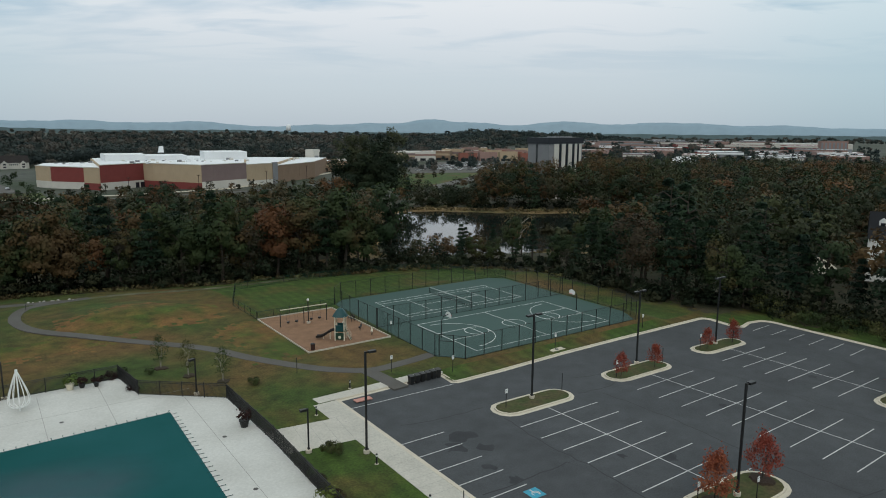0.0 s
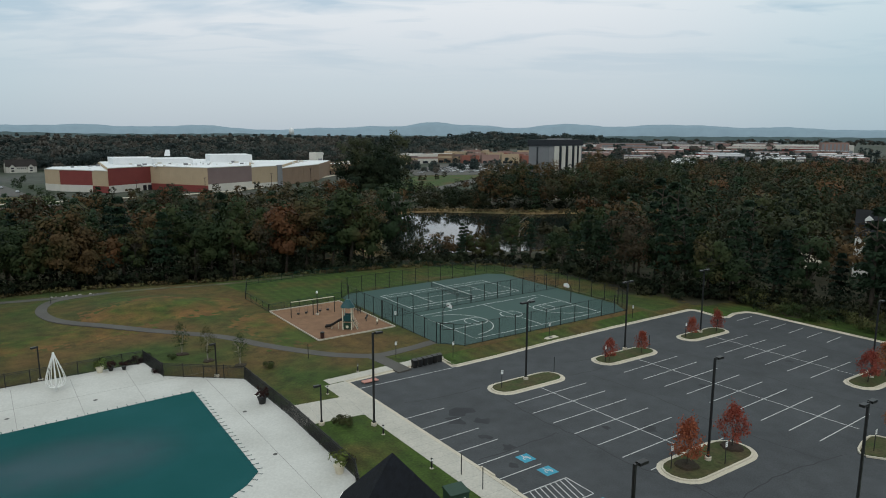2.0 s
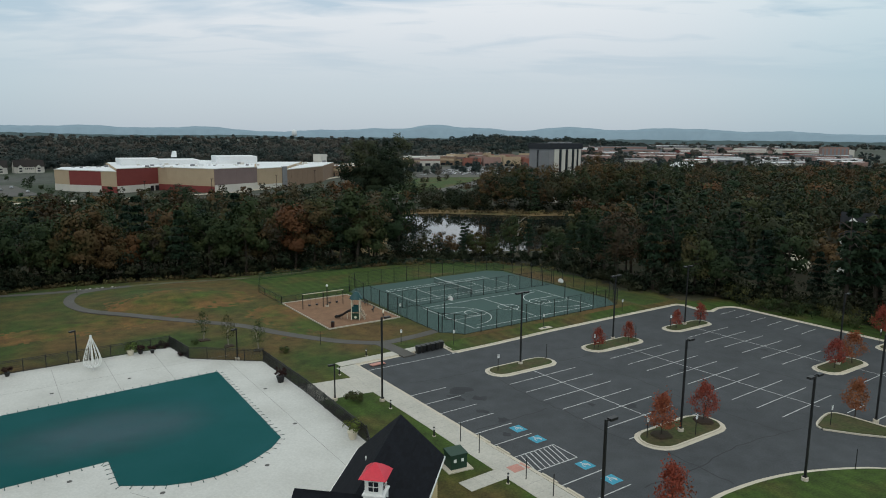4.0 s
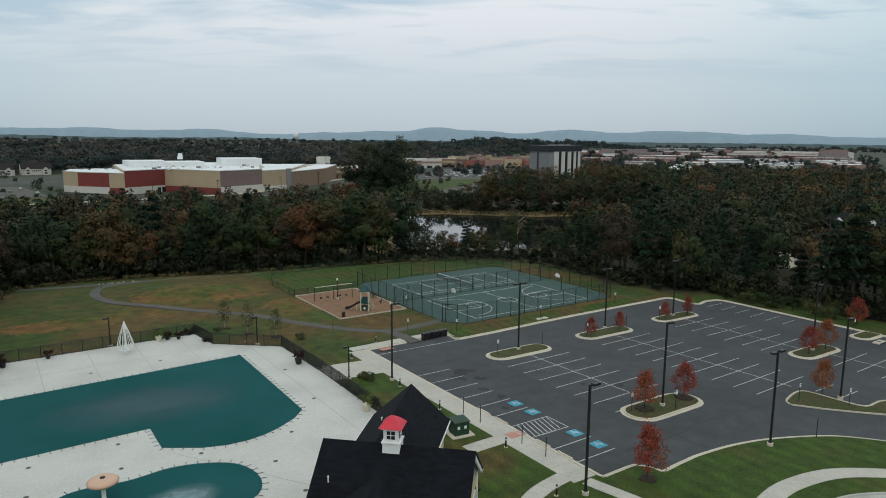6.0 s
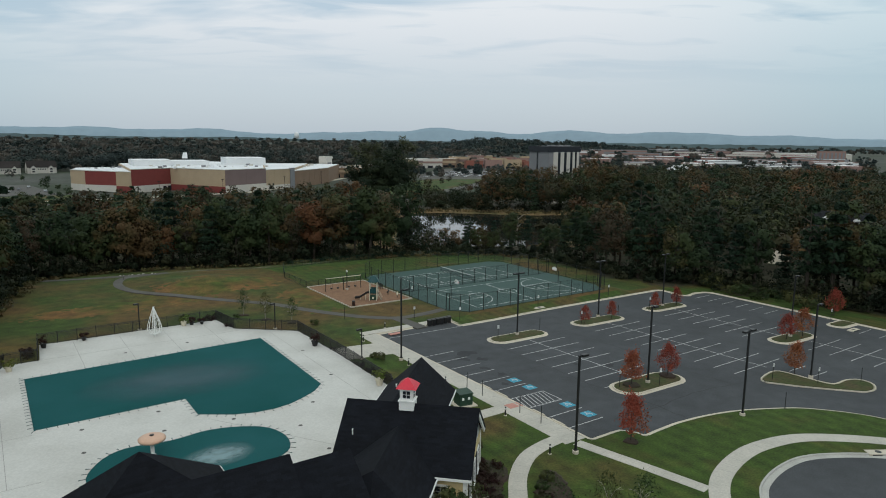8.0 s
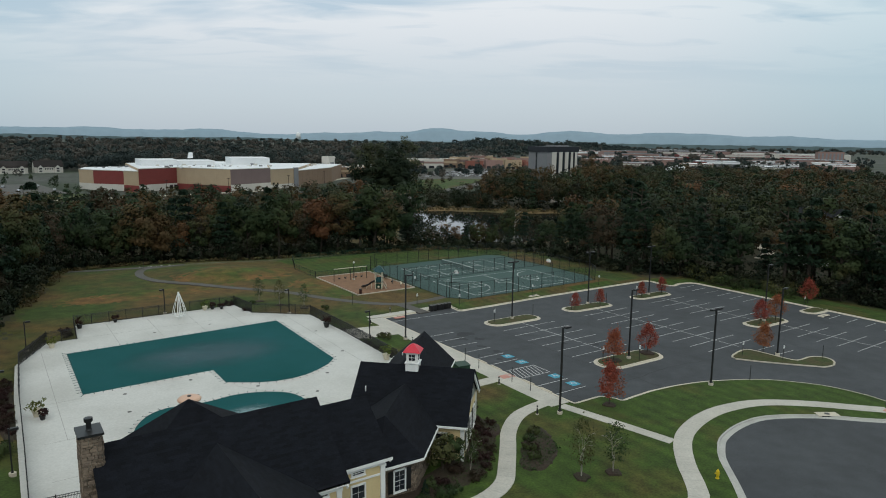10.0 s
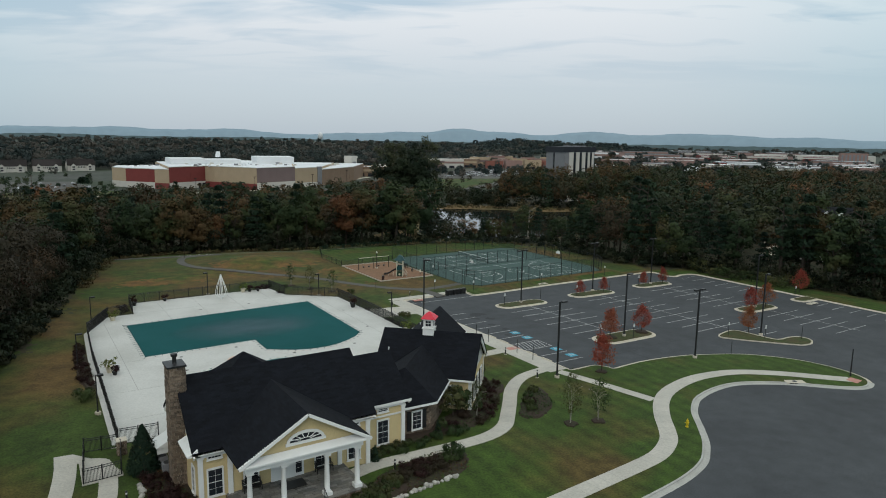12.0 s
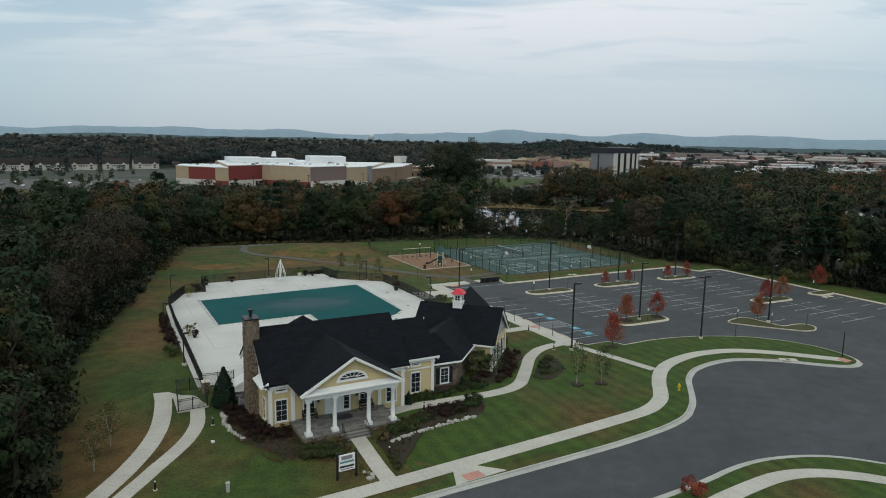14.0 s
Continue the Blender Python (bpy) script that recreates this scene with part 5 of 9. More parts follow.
for s in (-60.6, -49.4):
    trim((-72.52, s, 5.15), (-72.52, -55, RIDGE - 0.48), 0.12, 0.3, "rake_board")
    trim((-57.3, s, 5.15), (-57.3, -55, RIDGE - 0.48), 0.12, 0.3, "rake_board")
m = M()
m.prism([(-73.0, -60.55), (-72.2, -60.55), (-72.2, -57.2), (-73.0, -57.2)], lambda x, y: 5.3, lambda x, y: 5.42 + max(0.0, (x + 73.0)) * 0.5)
cpart("gable_return", m, WHITE)
for px in (-72.0, -69.75, -60.45, -57.75):
    pilaster(px, -60.05, GZ + 0.1, 5.05)
for px in (-70.9, -59.1):
    window(px, -60.03, 1.65, 1.05, 2.1, -90, 2, 4)
    window(px, -60.03, 4.72, 0.95, 0.34, -90, 4, 2, name="frieze_window")
for px in (-68.1, -62.1):
    window(px, -60.03, 1.9, 1.05, 2.2, -90, 2, 4)
for py in (-58.8,):
    window(X0 - 0.03, py, 1.65, 0.8, 2.1, 180, 2, 4)
# entry: white door with one dark side light and a light over it
m = M()
m.box(-66.5, -60.12, 1.45, -63.7, -60.0, 4.35)
cpart("door_surround", m, WHITE)
door = M()
door.box(-65.75, -60.18, 1.47, -64.55, -60.1, 3.75)
for z0, z1 in ((1.65, 2.4), (2.55, 3.55)):
    for x0 in (-65.6, -65.1):
        door.box(x0, -60.2, z0, x0 + 0.42, -60.17, z1)
dd = cpart("front_door", door, WHITE, "white panelled front door")
hh = M()
hh.box(-65.68, -60.25, 2.35, -65.62, -60.19, 2.75)
hh.make("door_handle", BLACK, dd)
g = M()
for k in range(5):
    g.box(-64.42, -60.15, 1.75 + k * 0.42, -63.9, -60.115, 2.13 + k * 0.42)
cpart("side_light", g, DARKGLASS, "narrow five-pane side light")
g = M()
g.box(-65.75, -60.15, 3.9, -64.55, -60.115, 4.2)
cpart("transom_light", g, DARKGLASS)
for x in (-67.15, -63.05):
    m = M()
    m.box(x - 0.07, -60.3, 3.0, x + 0.07, -60.05, 3.35)
    m.box(x - 0.04, -60.22, 2.85, x + 0.04, -60.05, 3.5)
    cpart("wall_lantern", m, BLACK, "small black wall lantern")
# porch: stone base, flagstones, columns, entablature and pediment
PZ = 1.45
PX0, PX1, PY = -70.1, -60.1, -64.75
wall_box(PX0 + 0.1, PY + 0.1, PX1 - 0.1, -60.0, 0.3, PZ - 0.08, "porch_base", KERB)
stone_skin("porch_stone", [((PX0, PY), (PX1, PY)), ((PX0, -60), (PX0, PY)), ((PX1, PY), (PX1, -60))], 0.35, PZ - 0.08)
for i in range(13):
    x = PX0
    k = 0
    while x < PX1 - 0.05:
        e = min(PX1, x + random.uniform(0.55, 1.0))
        y0 = PY - 0.1 + i * 0.372
        m = M()
        m.box(x + 0.015, y0 + 0.015, PZ - 0.08, e - 0.015, min(y0 + 0.357, -60.02), PZ + random.uniform(0, 0.012))
        cpart("flagstone", m, FLAG)
        x = e
for i in range(5):
    m = M()
    m.box(-66.5, -64.85 - 0.32 * (i + 1), 0.3, -63.7, -64.85 - 0.32 * i, PZ - 0.19 * (i + 1))
    m.box(-66.55, -64.9 - 0.32 * (i + 1), PZ - 0.19 * (i + 1), -63.65, -64.85 - 0.32 * i, PZ - 0.19 * (i + 1) + 0.05)
    cpart("porch_step", m, FLAG)
for x in (-66.35, -63.85):
    m = M()
    m.tube([(x, -64.9, PZ), (x, -64.9, PZ + 0.95), (x, -66.3, PZ), (x, -66.45, PZ - 0.2), (x, -66.45, 0.45)], 0.03, 6)
    rail = cpart("step_railing", m, BLACK, "black metal handrail")
    m = M()
    m.tube([(x, -64.9, PZ + 0.12), (x, -66.35, PZ - 0.63)], 0.018, 6)
    m.make("lower_rail", BLACK, rail)
    for k in range(1, 9):
        y = -64.9 - 1.4 * k / 9
        m = M()
        m.tube([(x, y, PZ + 0.12 - 0.75 * k / 9), (x, y, PZ + 0.95 - 0.95 * k / 9)], 0.012, 4)
        m.make("baluster", BLACK, rail)
for x in (-69.45, -66.85, -63.35, -60.75):
    m = M()
    m.smooth = True
    m.tube([(x, -64.2, z) for z in (PZ + 0.3, PZ + 0.36, PZ + 0.42, PZ + 1.4, PZ + 3.15, PZ + 3.22, PZ + 3.3)], (0.27, 0.27, 0.21, 0.205, 0.17, 0.2, 0.23), 16)
    c = cpart("column", m, WHITE, "round white porch column")
    b = M()
    b.box(x - 0.32, -64.52, PZ, x + 0.32, -63.88, PZ + 0.3)
    b.make("column_base", WHITE, c)
    b = M()
    b.box(x - 0.27, -64.47, PZ + 3.3, x + 0.27, -63.93, PZ + 3.55)
    b.make("capital", WHITE, c)
EZ = PZ + 3.55
m = M()
m.box(-69.85, -64.55, EZ, -60.35, -63.85, EZ + 0.55)
m.box(-69.85, -63.85, EZ, -69.2, -60.0, EZ + 0.55)
m.box(-61.0, -63.85, EZ, -60.35, -60.0, EZ + 0.55)
m.box(-69.2, -63.85, EZ + 0.4, -61.0, -60.0, EZ + 0.5)
cpart("entablature", m, WHITE)
m = M()
m.prism([(-70.25, -65.0), (-59.95, -65.0), (-59.95, -60.5), (-70.25, -60.5)], EZ + 0.55, EZ + 0.67)
cpart("porch_cornice", m, WHITE)
m = M()
m.add([(-70.15, -65.0, EZ + 0.67), (-60.05, -65.0, EZ + 0.67), (-60.4, -64.35, EZ + 1.0), (-69.8, -64.35, EZ + 1.0)], [(0, 1, 2, 3)])
cpart("pediment_apron", m, WHITE, "sloping white metal apron")
PR, PB, PCX = 8.85, EZ + 0.72, -65.1
m = M()
m.add([(-69.6, -64.3, PB), (-60.6, -64.3, PB), (PCX, -64.3, PR - 0.3), (-69.6, -64.1, PB), (-60.6, -64.1, PB), (PCX, -64.1, PR - 0.3)], [(0, 1, 2), (3, 5, 4), (0, 3, 4, 1), (1, 4, 5, 2), (2, 5, 3, 0)])
cpart("pediment_wall", m, YELLOW)
for s in (-1, 1):
    ex = PCX + s * 5.3
    trim((ex, -64.93, PB - 0.10), (PCX, -64.93, PR - 0.14), 0.2, 0.24, "pediment_rake")
    e0, e1 = (ex, -64.95, PB + 0.02), (ex, -60.4, PB + 0.02)
    yr = -60.55 + (PR - 5.58) / (RIDGE - 5.58) * 5.55
    r0, r1 = (PCX, -64.95, PR), (PCX, yr, PR)
    roof_plane(*((e1, e0, r0, r1) if s > 0 else (e0, e1, r1, r0)), name="porch_roof_slope")


def lunette(cx, y, z0, w, h):
    m, g = M(), M()
    n = 18
    pts = [(cx + w / 2 * math.cos(a), z0 + h * math.sin(a)) for a in np.linspace(0, math.pi, n)]
    big = [(cx + (w / 2 + 0.22) * math.cos(a), z0 + (h + 0.22) * math.sin(a)) for a in np.linspace(0, math.pi, n)]
    for i in range(n - 1):
        m.add([(p[0], yy, p[1]) for yy in (y - 0.1, y) for p in (pts[i], pts[i + 1], big[i + 1], big[i])], [(0, 1, 2, 3)[::-1], (2, 3, 7, 6), (0, 1, 5, 4)])
    m.box(cx - w / 2 - 0.3, y - 0.14, z0 - 0.2, cx + w / 2 + 0.3, y, z0)
    f = cpart("lunette_window", m, WHITE, "half-round white attic window")
    g.add([(p[0], y - 0.03, p[1]) for p in pts], [tuple(reversed(range(n)))])
    g.make("pane", DARKGLASS, f)
    mu = M()
    for a in np.linspace(0, math.pi, 8)[1:-1]:
        mu.beam((cx + w * 0.16 * math.cos(a), y - 0.05, z0 + h * 0.32 * math.sin(a)), (cx + w / 2 * math.cos(a), y - 0.05, z0 + h * math.sin(a)), 0.045, 0.03, (0, 1, 0))
    mu.beam((cx - w / 2, y - 0.05, z0 + h * 0.34), (cx + w / 2, y - 0.05, z0 + h * 0.34), 0.04, 0.03)
    mu.make("muntin", WHITE, f)


lunette(PCX, -64.31, PB + 0.78, 2.6, 0.6)
# chimney
CX0, CX1, CY0, CY1 = -73.25, -72.0, -56.2, -54.6
wall_box(CX0 + 0.05, CY0 + 0.05, CX1 - 0.05, CY1 - 0.05, 0.3, 11.1, "chimney_core", KERB)
chim = stone_skin("chimney", [((CX0, CY0), (CX1, CY0)), ((CX0, CY1), (CX0, CY0)), ((CX1, CY0), (CX1, CY1)), ((CX1, CY1), (CX0, CY1))], 0.35, 11.1, "tall chimney of rough brown fieldstone", seed=8)
m = M()
m.box(CX0 - 0.12, CY0 - 0.12, 11.1, CX1 + 0.12, CY1 + 0.12, 11.25)
cpart("chimney_cap", m, BLACK)
m = M()
m.tube([(-72.62, -55.4, z) for z in (11.25, 11.35, 11.8, 11.82, 12.05, 12.07)], (0.2, 0.16, 0.16, 0.26, 0.26, 0.05), 12)
cpart("flue_pot", m, BLACK)
# lower block beside the main one
BX1 = -52.9
lap_wall((X1, -58), (BX1, -58), GZ, 5.25)
lap_wall((BX1, -58), (BX1, -50), GZ, 5.25)
lap_wall((BX1, -50), (X1, -50), GZ, 5.25)
m = M()
m.add([(BX1 - 0.02, -58.2, 5.0), (BX1 - 0.02, -49.8, 5.0), (BX1 - 0.02, -54, 8.4)], [(0, 1, 2), (2, 1, 0)])
cpart("gable_wall", m, YELLOW)
roof_plane((-57.3, -58.45, 5.3), (-52.4, -58.45, 5.3), (-52.4, -54, 8.75), (-57.3, -54, 8.75))
roof_plane((-52.4, -49.55, 5.3), (-57.3, -49.55, 5.3), (-57.3, -54, 8.75), (-52.4, -54, 8.75))
trim((-57.3, -58.38, 5.15), (-52.4, -58.38, 5.15), 0.2, 0.24, "cornice")
trim((-57.3, -58.1, 4.88), (-52.9, -58.1, 4.88), 0.14, 0.34, "frieze_board")
trim((-52.58, -58.45, 4.95), (-52.58, -54, 8.3), 0.12, 0.28, "rake_board")
trim((-52.58, -49.55, 4.95), (-52.58, -54, 8.3), 0.12, 0.28, "rake_board")
pilaster(-57.25, -58.05, GZ, 4.75)
pilaster(-53.1, -58.05, GZ, 4.75)
window(-55.2, -58.03, 1.3, 1.05, 2.2, -90, 2, 4)
window(-55.2, -58.03, 4.42, 0.95, 0.3, -90, 4, 2, name="frieze_window")
trim((-57.0, -58.08, 3.95), (-53.3, -58.08, 3.95), 0.1, 0.14)
# stone link with a hipped roof
link = [(-52.9, -56.7), (-49.3, -56.9), (-45.2, -52.8), (-47.0, -47.5), (-52.9, -50.5)]
m = M()
m.prism(link, 0.3, 4.0)
cpart("link_wall", m, KERB)
stone_skin("link_stone", [(link[0], link[1]), (link[1], link[2])], 0.35, 3.85, "brown fieldstone facing", seed=12)
window(-50.9, -56.92, 1.35, 0.95, 1.7, -90, 2, 4, shutters=True)
A, B = (-45.4, -48.7, 6.7), (-50.7, -54.2, 6.7)
E1, E2, E3, E4, E5 = (-44.3, -52.9, 4.0), (-49.1, -57.75, 4.0), (-53.2, -57.6, 4.0), (-53.2, -52.5, 5.2), (-48.5, -46.0, 4.0)
roof_plane(E2, E1, A, B, name="link_roof_slope")
roof_plane(E3, E2, B, B, name="link_roof_slope")
roof_slab((E3, B, E4), name="link_roof_slope")
roof_slab((A, E5, E4, B), name="link_roof_slope")
trim(E3[:2] + (3.9,), E2[:2] + (3.9,), 0.14, 0.2, "gutter")
trim(E2[:2] + (3.9,), E1[:2] + (3.9,), 0.14, 0.2, "gutter")
# turned wing with the cupola
WF = pose(-43.5, -47.8, 0, 0, 0, -44.3)
WE, WR = 4.15, 7.9
lap_wall((-5.2, -4.45), (5.2, -4.45), GZ, WE, fm=WF)
lap_wall((5.2, -4.45), (5.2, 4.45), GZ, WE, fm=WF)
lap_wall((5.2, 4.45), (-5.2, 4.45), GZ, WE, fm=WF)
lap_wall((-5.2, 4.45), (-5.2, -4.45), GZ, WE, fm=WF)
for gx in (5.2, -5.2):
    m = M()
    m.add([(gx, -4.6, WE), (gx, 4.6, WE), (gx, 0, WR - 0.2)], [(0, 1, 2), (2, 1, 0)])
    cpart("gable_wall", m, WHITE, frame_m=WF)
roof_plane((-5.65, -4.95, WE), (5.65, -4.95, WE), (5.65, 0, WR), (-5.65, 0, WR), WF)
roof_plane((5.65, 4.95, WE), (-5.65, 4.95, WE), (-5.65, 0, WR), (5.65, 0, WR), WF)
trim((-5.6, -4.95, WE - 0.12), (5.65, -4.95, WE - 0.12), 0.14, 0.2, "gutter", WF)
trim((-5.6, 4.95, WE - 0.12), (5.65, 4.95, WE - 0.12), 0.14, 0.2, "gutter", WF)
for gx in (5.6, -5.6):
    for s in (-1, 1):
        trim((gx * 0.985, 4.95 * s, WE - 0.3), (gx * 0.985, 0, WR - 0.42), 0.14, 0.34, "rake_board", WF)
for s in (-1, 1):
    m = M()
    m.box(4.95, 4.35 * s - 0.14, GZ, 5.3, 4.35 * s + 0.14, WE - 0.1)
    cpart("corner_board", m, WHITE, frame_m=WF)
for yy in (-2.4, 0.0, 2.4):
    window(5.23, yy, 1.3, 0.95, 1.9, 0, 2, 4, WF, shutters=True)
window(3.2, -4.48, 1.3, 0.95, 1.9, -90, 2, 4, WF)
# north gable on the turned wing
NX, NH, NL, NR = -2.0, 3.6, 13.4, 7.4
lap_wall((NX + 3.1, 4.45), (NX + 3.1, 12.9), GZ, WE, fm=WF)
lap_wall((NX + 3.1, 12.9), (NX - 3.1, 12.9), GZ, WE, fm=WF)
lap_wall((NX - 3.1, 12.9), (NX - 3.1, 4.45), GZ, WE, fm=WF)
m = M()
m.add([(NX - 3.2, 12.9, WE), (NX + 3.2, 12.9, WE), (NX, 12.9, NR - 0.25)], [(0, 1, 2), (2, 1, 0)])
cpart("gable_wall", m, WHITE, frame_m=WF)
roof_plane((NX + NH, 3.0, WE), (NX + NH, NL, WE), (NX, NL, NR), (NX, 0.5, NR), WF)
roof_plane((NX - NH, NL, WE), (NX - NH, 3.0, WE), (NX, 0.5, NR), (NX, NL, NR), WF)
for s in (-1, 1):
    trim((NX + s * NH, 4.9, WE - 0.1), (NX + s * NH, NL, WE - 0.1), 0.14, 0.2, "gutter", WF)
    trim((NX + s * NH, NL - 0.1, WE - 0.26), (NX, NL - 0.1, NR - 0.4), 0.12, 0.28, "rake_board", WF)
window(NX + 3.13, 9.0, 1.4, 0.95, 1.7, 0, 2, 4, WF)
# cupola
CU = WF @ pose(-0.4, 0, 0)
m = M()
m.box(-0.62, -0.62, 7.0, 0.62, 0.62, 8.25)
m.box(-0.7, -0.7, 8.2, 0.7, 0.7, 8.28)
m.box(-0.55, -0.55, 8.28, 0.55, 0.55, 9.3)
m.box(-0.66, -0.66, 9.22, 0.66, 0.66, 9.34)
cup = cpart("cupola", m, WHITE, "white cupola with a red metal roof", frame_m=CU)
m = M()
ring = [(0.86, 9.34), (0.62, 9.62), (0.36, 9.86), (0.05, 10.08)]
vs = [(sx * r, sy * r, z) for r, z in ring for sx, sy in ((-1, -1), (1, -1), (1, 1), (-1, 1))]
m.add(vs, [(i * 4 + k, i * 4 + (k + 1) % 4, i * 4 + 4 + (k + 1) % 4, i * 4 + 4 + k) for i in range(3) for k in range(4)] + [(3, 2, 1, 0), (12, 13, 14, 15)])
m.make("cupola_roof", REDPAINT, cup, "flared red cupola roof")
for a in range(4):
    g = M()
    R = Matrix.Rotation(a * math.pi / 2, 4, "Z")
    g.box(-0.3, -0.58, 8.5, 0.3, -0.55, 9.1, R)
    g.make("pane", DARKGLASS, cup)
    g = M()
    g.box(-0.02, -0.6, 8.5, 0.02, -0.57, 9.1, R)
    g.box(-0.3, -0.6, 8.78, 0.3, -0.57, 8.82, R)
    g.make("muntin", WHITE, cup)
# vent pipes on the roofs
for p in ((-4.4, -2.6), (-3.2, 7.4), (-3.9, -6.9)):
    zz = {(-4.4, -2.6): 6.0, (-3.2, 7.4): 6.2, (-3.9, -6.9): 5.6}[p]
    m = M()
    m.tube([(p[0], p[1], zz - 0.5), (p[0], p[1], zz + 0.32), (p[0], p[1], zz + 0.34), (p[0], p[1], zz + 0.42)], (0.05, 0.05, 0.08, 0.03), 8)
    cpart("vent_pipe", m, WHITE, frame_m=WF)
# hipped poolside porch at the back
RX0, RX1, RY0, RY1, APEX = -70.4, -57.8, -50.0, -41.6, (-64.2, -45.2, 8.05)
corners = [(RX0, RY0, 3.7), (RX1, RY0, 3.7), (RX1, RY1, 3.7), (RX0, RY1, 3.7)]
for a, b in zip(corners, corners[1:] + corners[:1]):
    roof_plane(a, b, APEX, APEX, name="porch_hip")
    trim((a[0], a[1], 3.6), (b[0], b[1], 3.6), 0.12, 0.2, "gutter")
for x in (RX0 + 0.5, RX0 + 4.4, RX1 - 4.4, RX1 - 0.5):
    m = M()
    m.box(x - 0.15, RY1 - 0.65, 0.5, x + 0.15, RY1 - 0.35, 3.6)
    cpart("porch_post", m, WHITE)
wall_box(-67.5, -50.0, -59.3, -46.0, 0.5, 3.7, "porch_back_wall")
m = M()
m.prism([(-67.8, -49.6), (-59.0, -49.6), (-59.0, -45.5), (-67.8, -45.5)], 3.68, 4.6)
cpart("porch_neck_roof", m, ROOF)
m = M()
m.box(-73.8, -52.3, 2.4, -72.2, -50.6, 3.0)
m.add([(-73.9, -52.5, 3.0), (-72.2, -52.5, 3.0), (-72.2, -50.4, 3.0), (-73.9, -50.4, 3.0), (-72.2, -52.5, 3.9), (-72.2, -50.4, 3.9)], [(0, 1, 4), (0, 4, 5, 3), (3, 5, 2), (0, 3, 2, 1)])
cpart("side_hood", m, WHITE, "small white side hood")


# ---- furniture of the porch ----
def bench(x, y, z, rz, label):
    root = empty("bench", (x, y, z), rz)
    m = M()
    for k in range(4):
        m.box(-0.75, -0.25 + k * 0.12, 0.42, 0.75, -0.16 + k * 0.12, 0.45)
    m.make("seat", BLACK, root)
    m = M()
    for k in range(4):
        m.box(-0.75, 0.22 + k * 0.03, 0.52 + k * 0.11, 0.75, 0.25 + k * 0.03, 0.6 + k * 0.11)
    m.make("backrest", BLACK, root)
    for s in (-0.7, 0.7):
        m = M()
        m.box(s - 0.03, -0.25, 0, s + 0.03, -0.2, 0.62)
        m.box(s - 0.03, 0.2, 0, s + 0.03, 0.26, 0.9)
        m.box(s - 0.03, -0.25, 0.6, s + 0.03, 0.24, 0.65)
        m.make("bench_end", BLACK, root)
    return tagged(root, label, "bench")


bench(-68.2, -60.6, PZ + 0.012, 0, "black slatted bench on the stone porch")
bench(-62.1, -60.6, PZ + 0.012, 0, "black slatted bench on the stone porch")
m = M()
m.box(-66.1, -62.0, PZ + 0.013, -64.1, -60.7, PZ + 0.03)
tagged(m.make("door_mat", BLACK), "dark door mat before the front door", "mat")


def air_unit(x, y):
    root = empty("air_conditioner", (x, y, lz(x, y)))
    m = M()
    m.box(-0.42, -0.42, -0.1, 0.42, 0.42, 0.08)
    m.make("pad", KERB, root)
    m = M()
    m.box(-0.38, -0.38, 0.08, 0.38, 0.38, 0.95)
    for k in range(9):
        m.box(-0.4, -0.4, 0.14 + k * 0.085, 0.4, 0.4, 0.17 + k * 0.085)
    m.make("cabinet", GREYWALL, root)
    m = M()
    m.tube([(0, 0, 0.95), (0, 0, 1.0)], 0.3, 14)
    m.make("fan_grille", BLACK, root)
    return tagged(root, "grey air conditioner beside the chimney", "air conditioner")


air_unit(-73.2, -53.2)
air_unit(-73.3, -51.7)


# ---- pools ----
def cover(name, poly, label, z=0.5):
    root = empty(name, (poly[0][0], poly[0][1], z))
    inv = root.matrix_basis.inverted()
    def child(n, m, k, lab=""):
        ob = m.make(n, k, root, lab)
        ob.matrix_parent_inverse = inv
        return ob
    m = M()
    m.prism(poly, z - 0.05, z + 0.035)
    child("cover_sheet", m, COVER)
    # straps to anchors in the deck all round
    closed = resample(poly, 0.95, True)
    off = offset_poly(closed, 0.48)
    inn = offset_poly(closed, -0.25)
    for a, b in zip(inn, off):
        s = M()
        s.beam((*a, z + 0.045), (*b, z + 0.02), 0.055, 0.02)
        s.box(b[0] - 0.05, b[1] - 0.05, z, b[0] + 0.05, b[1] + 0.05, z + 0.03)
        child("strap", s, STRAP)
    return tagged(root, label, "pool cover")


big_cover = cover("pool_cover", [(-69.2, -0.6), (-39.5, 0.8), (-39.9, -21.3), (-41.5, -23.0), (-43.4, -24.2), (-45.3, -25.1), (-47.2, -25.5), (-49.3, -25.4), (-51.4, -24.7), (-54.6, -22.6), (-54.6, -17.4), (-69.3, -17.9)], "teal mesh safety cover strapped over the swimming pool")
wading = cover("wading_pool_cover", smooth_line([(-66.4, -32.5), (-65.0, -28.8), (-62.5, -27.1), (-58.5, -27.6), (-54.9, -27.2), (-51.8, -28.1), (-49.5, -30.0), (-48.8, -33.2), (-50.0, -36.0), (-53.5, -37.2), (-59.0, -36.8), (-63.8, -36.6)], 4, True), "teal mesh cover over the curved wading pool")


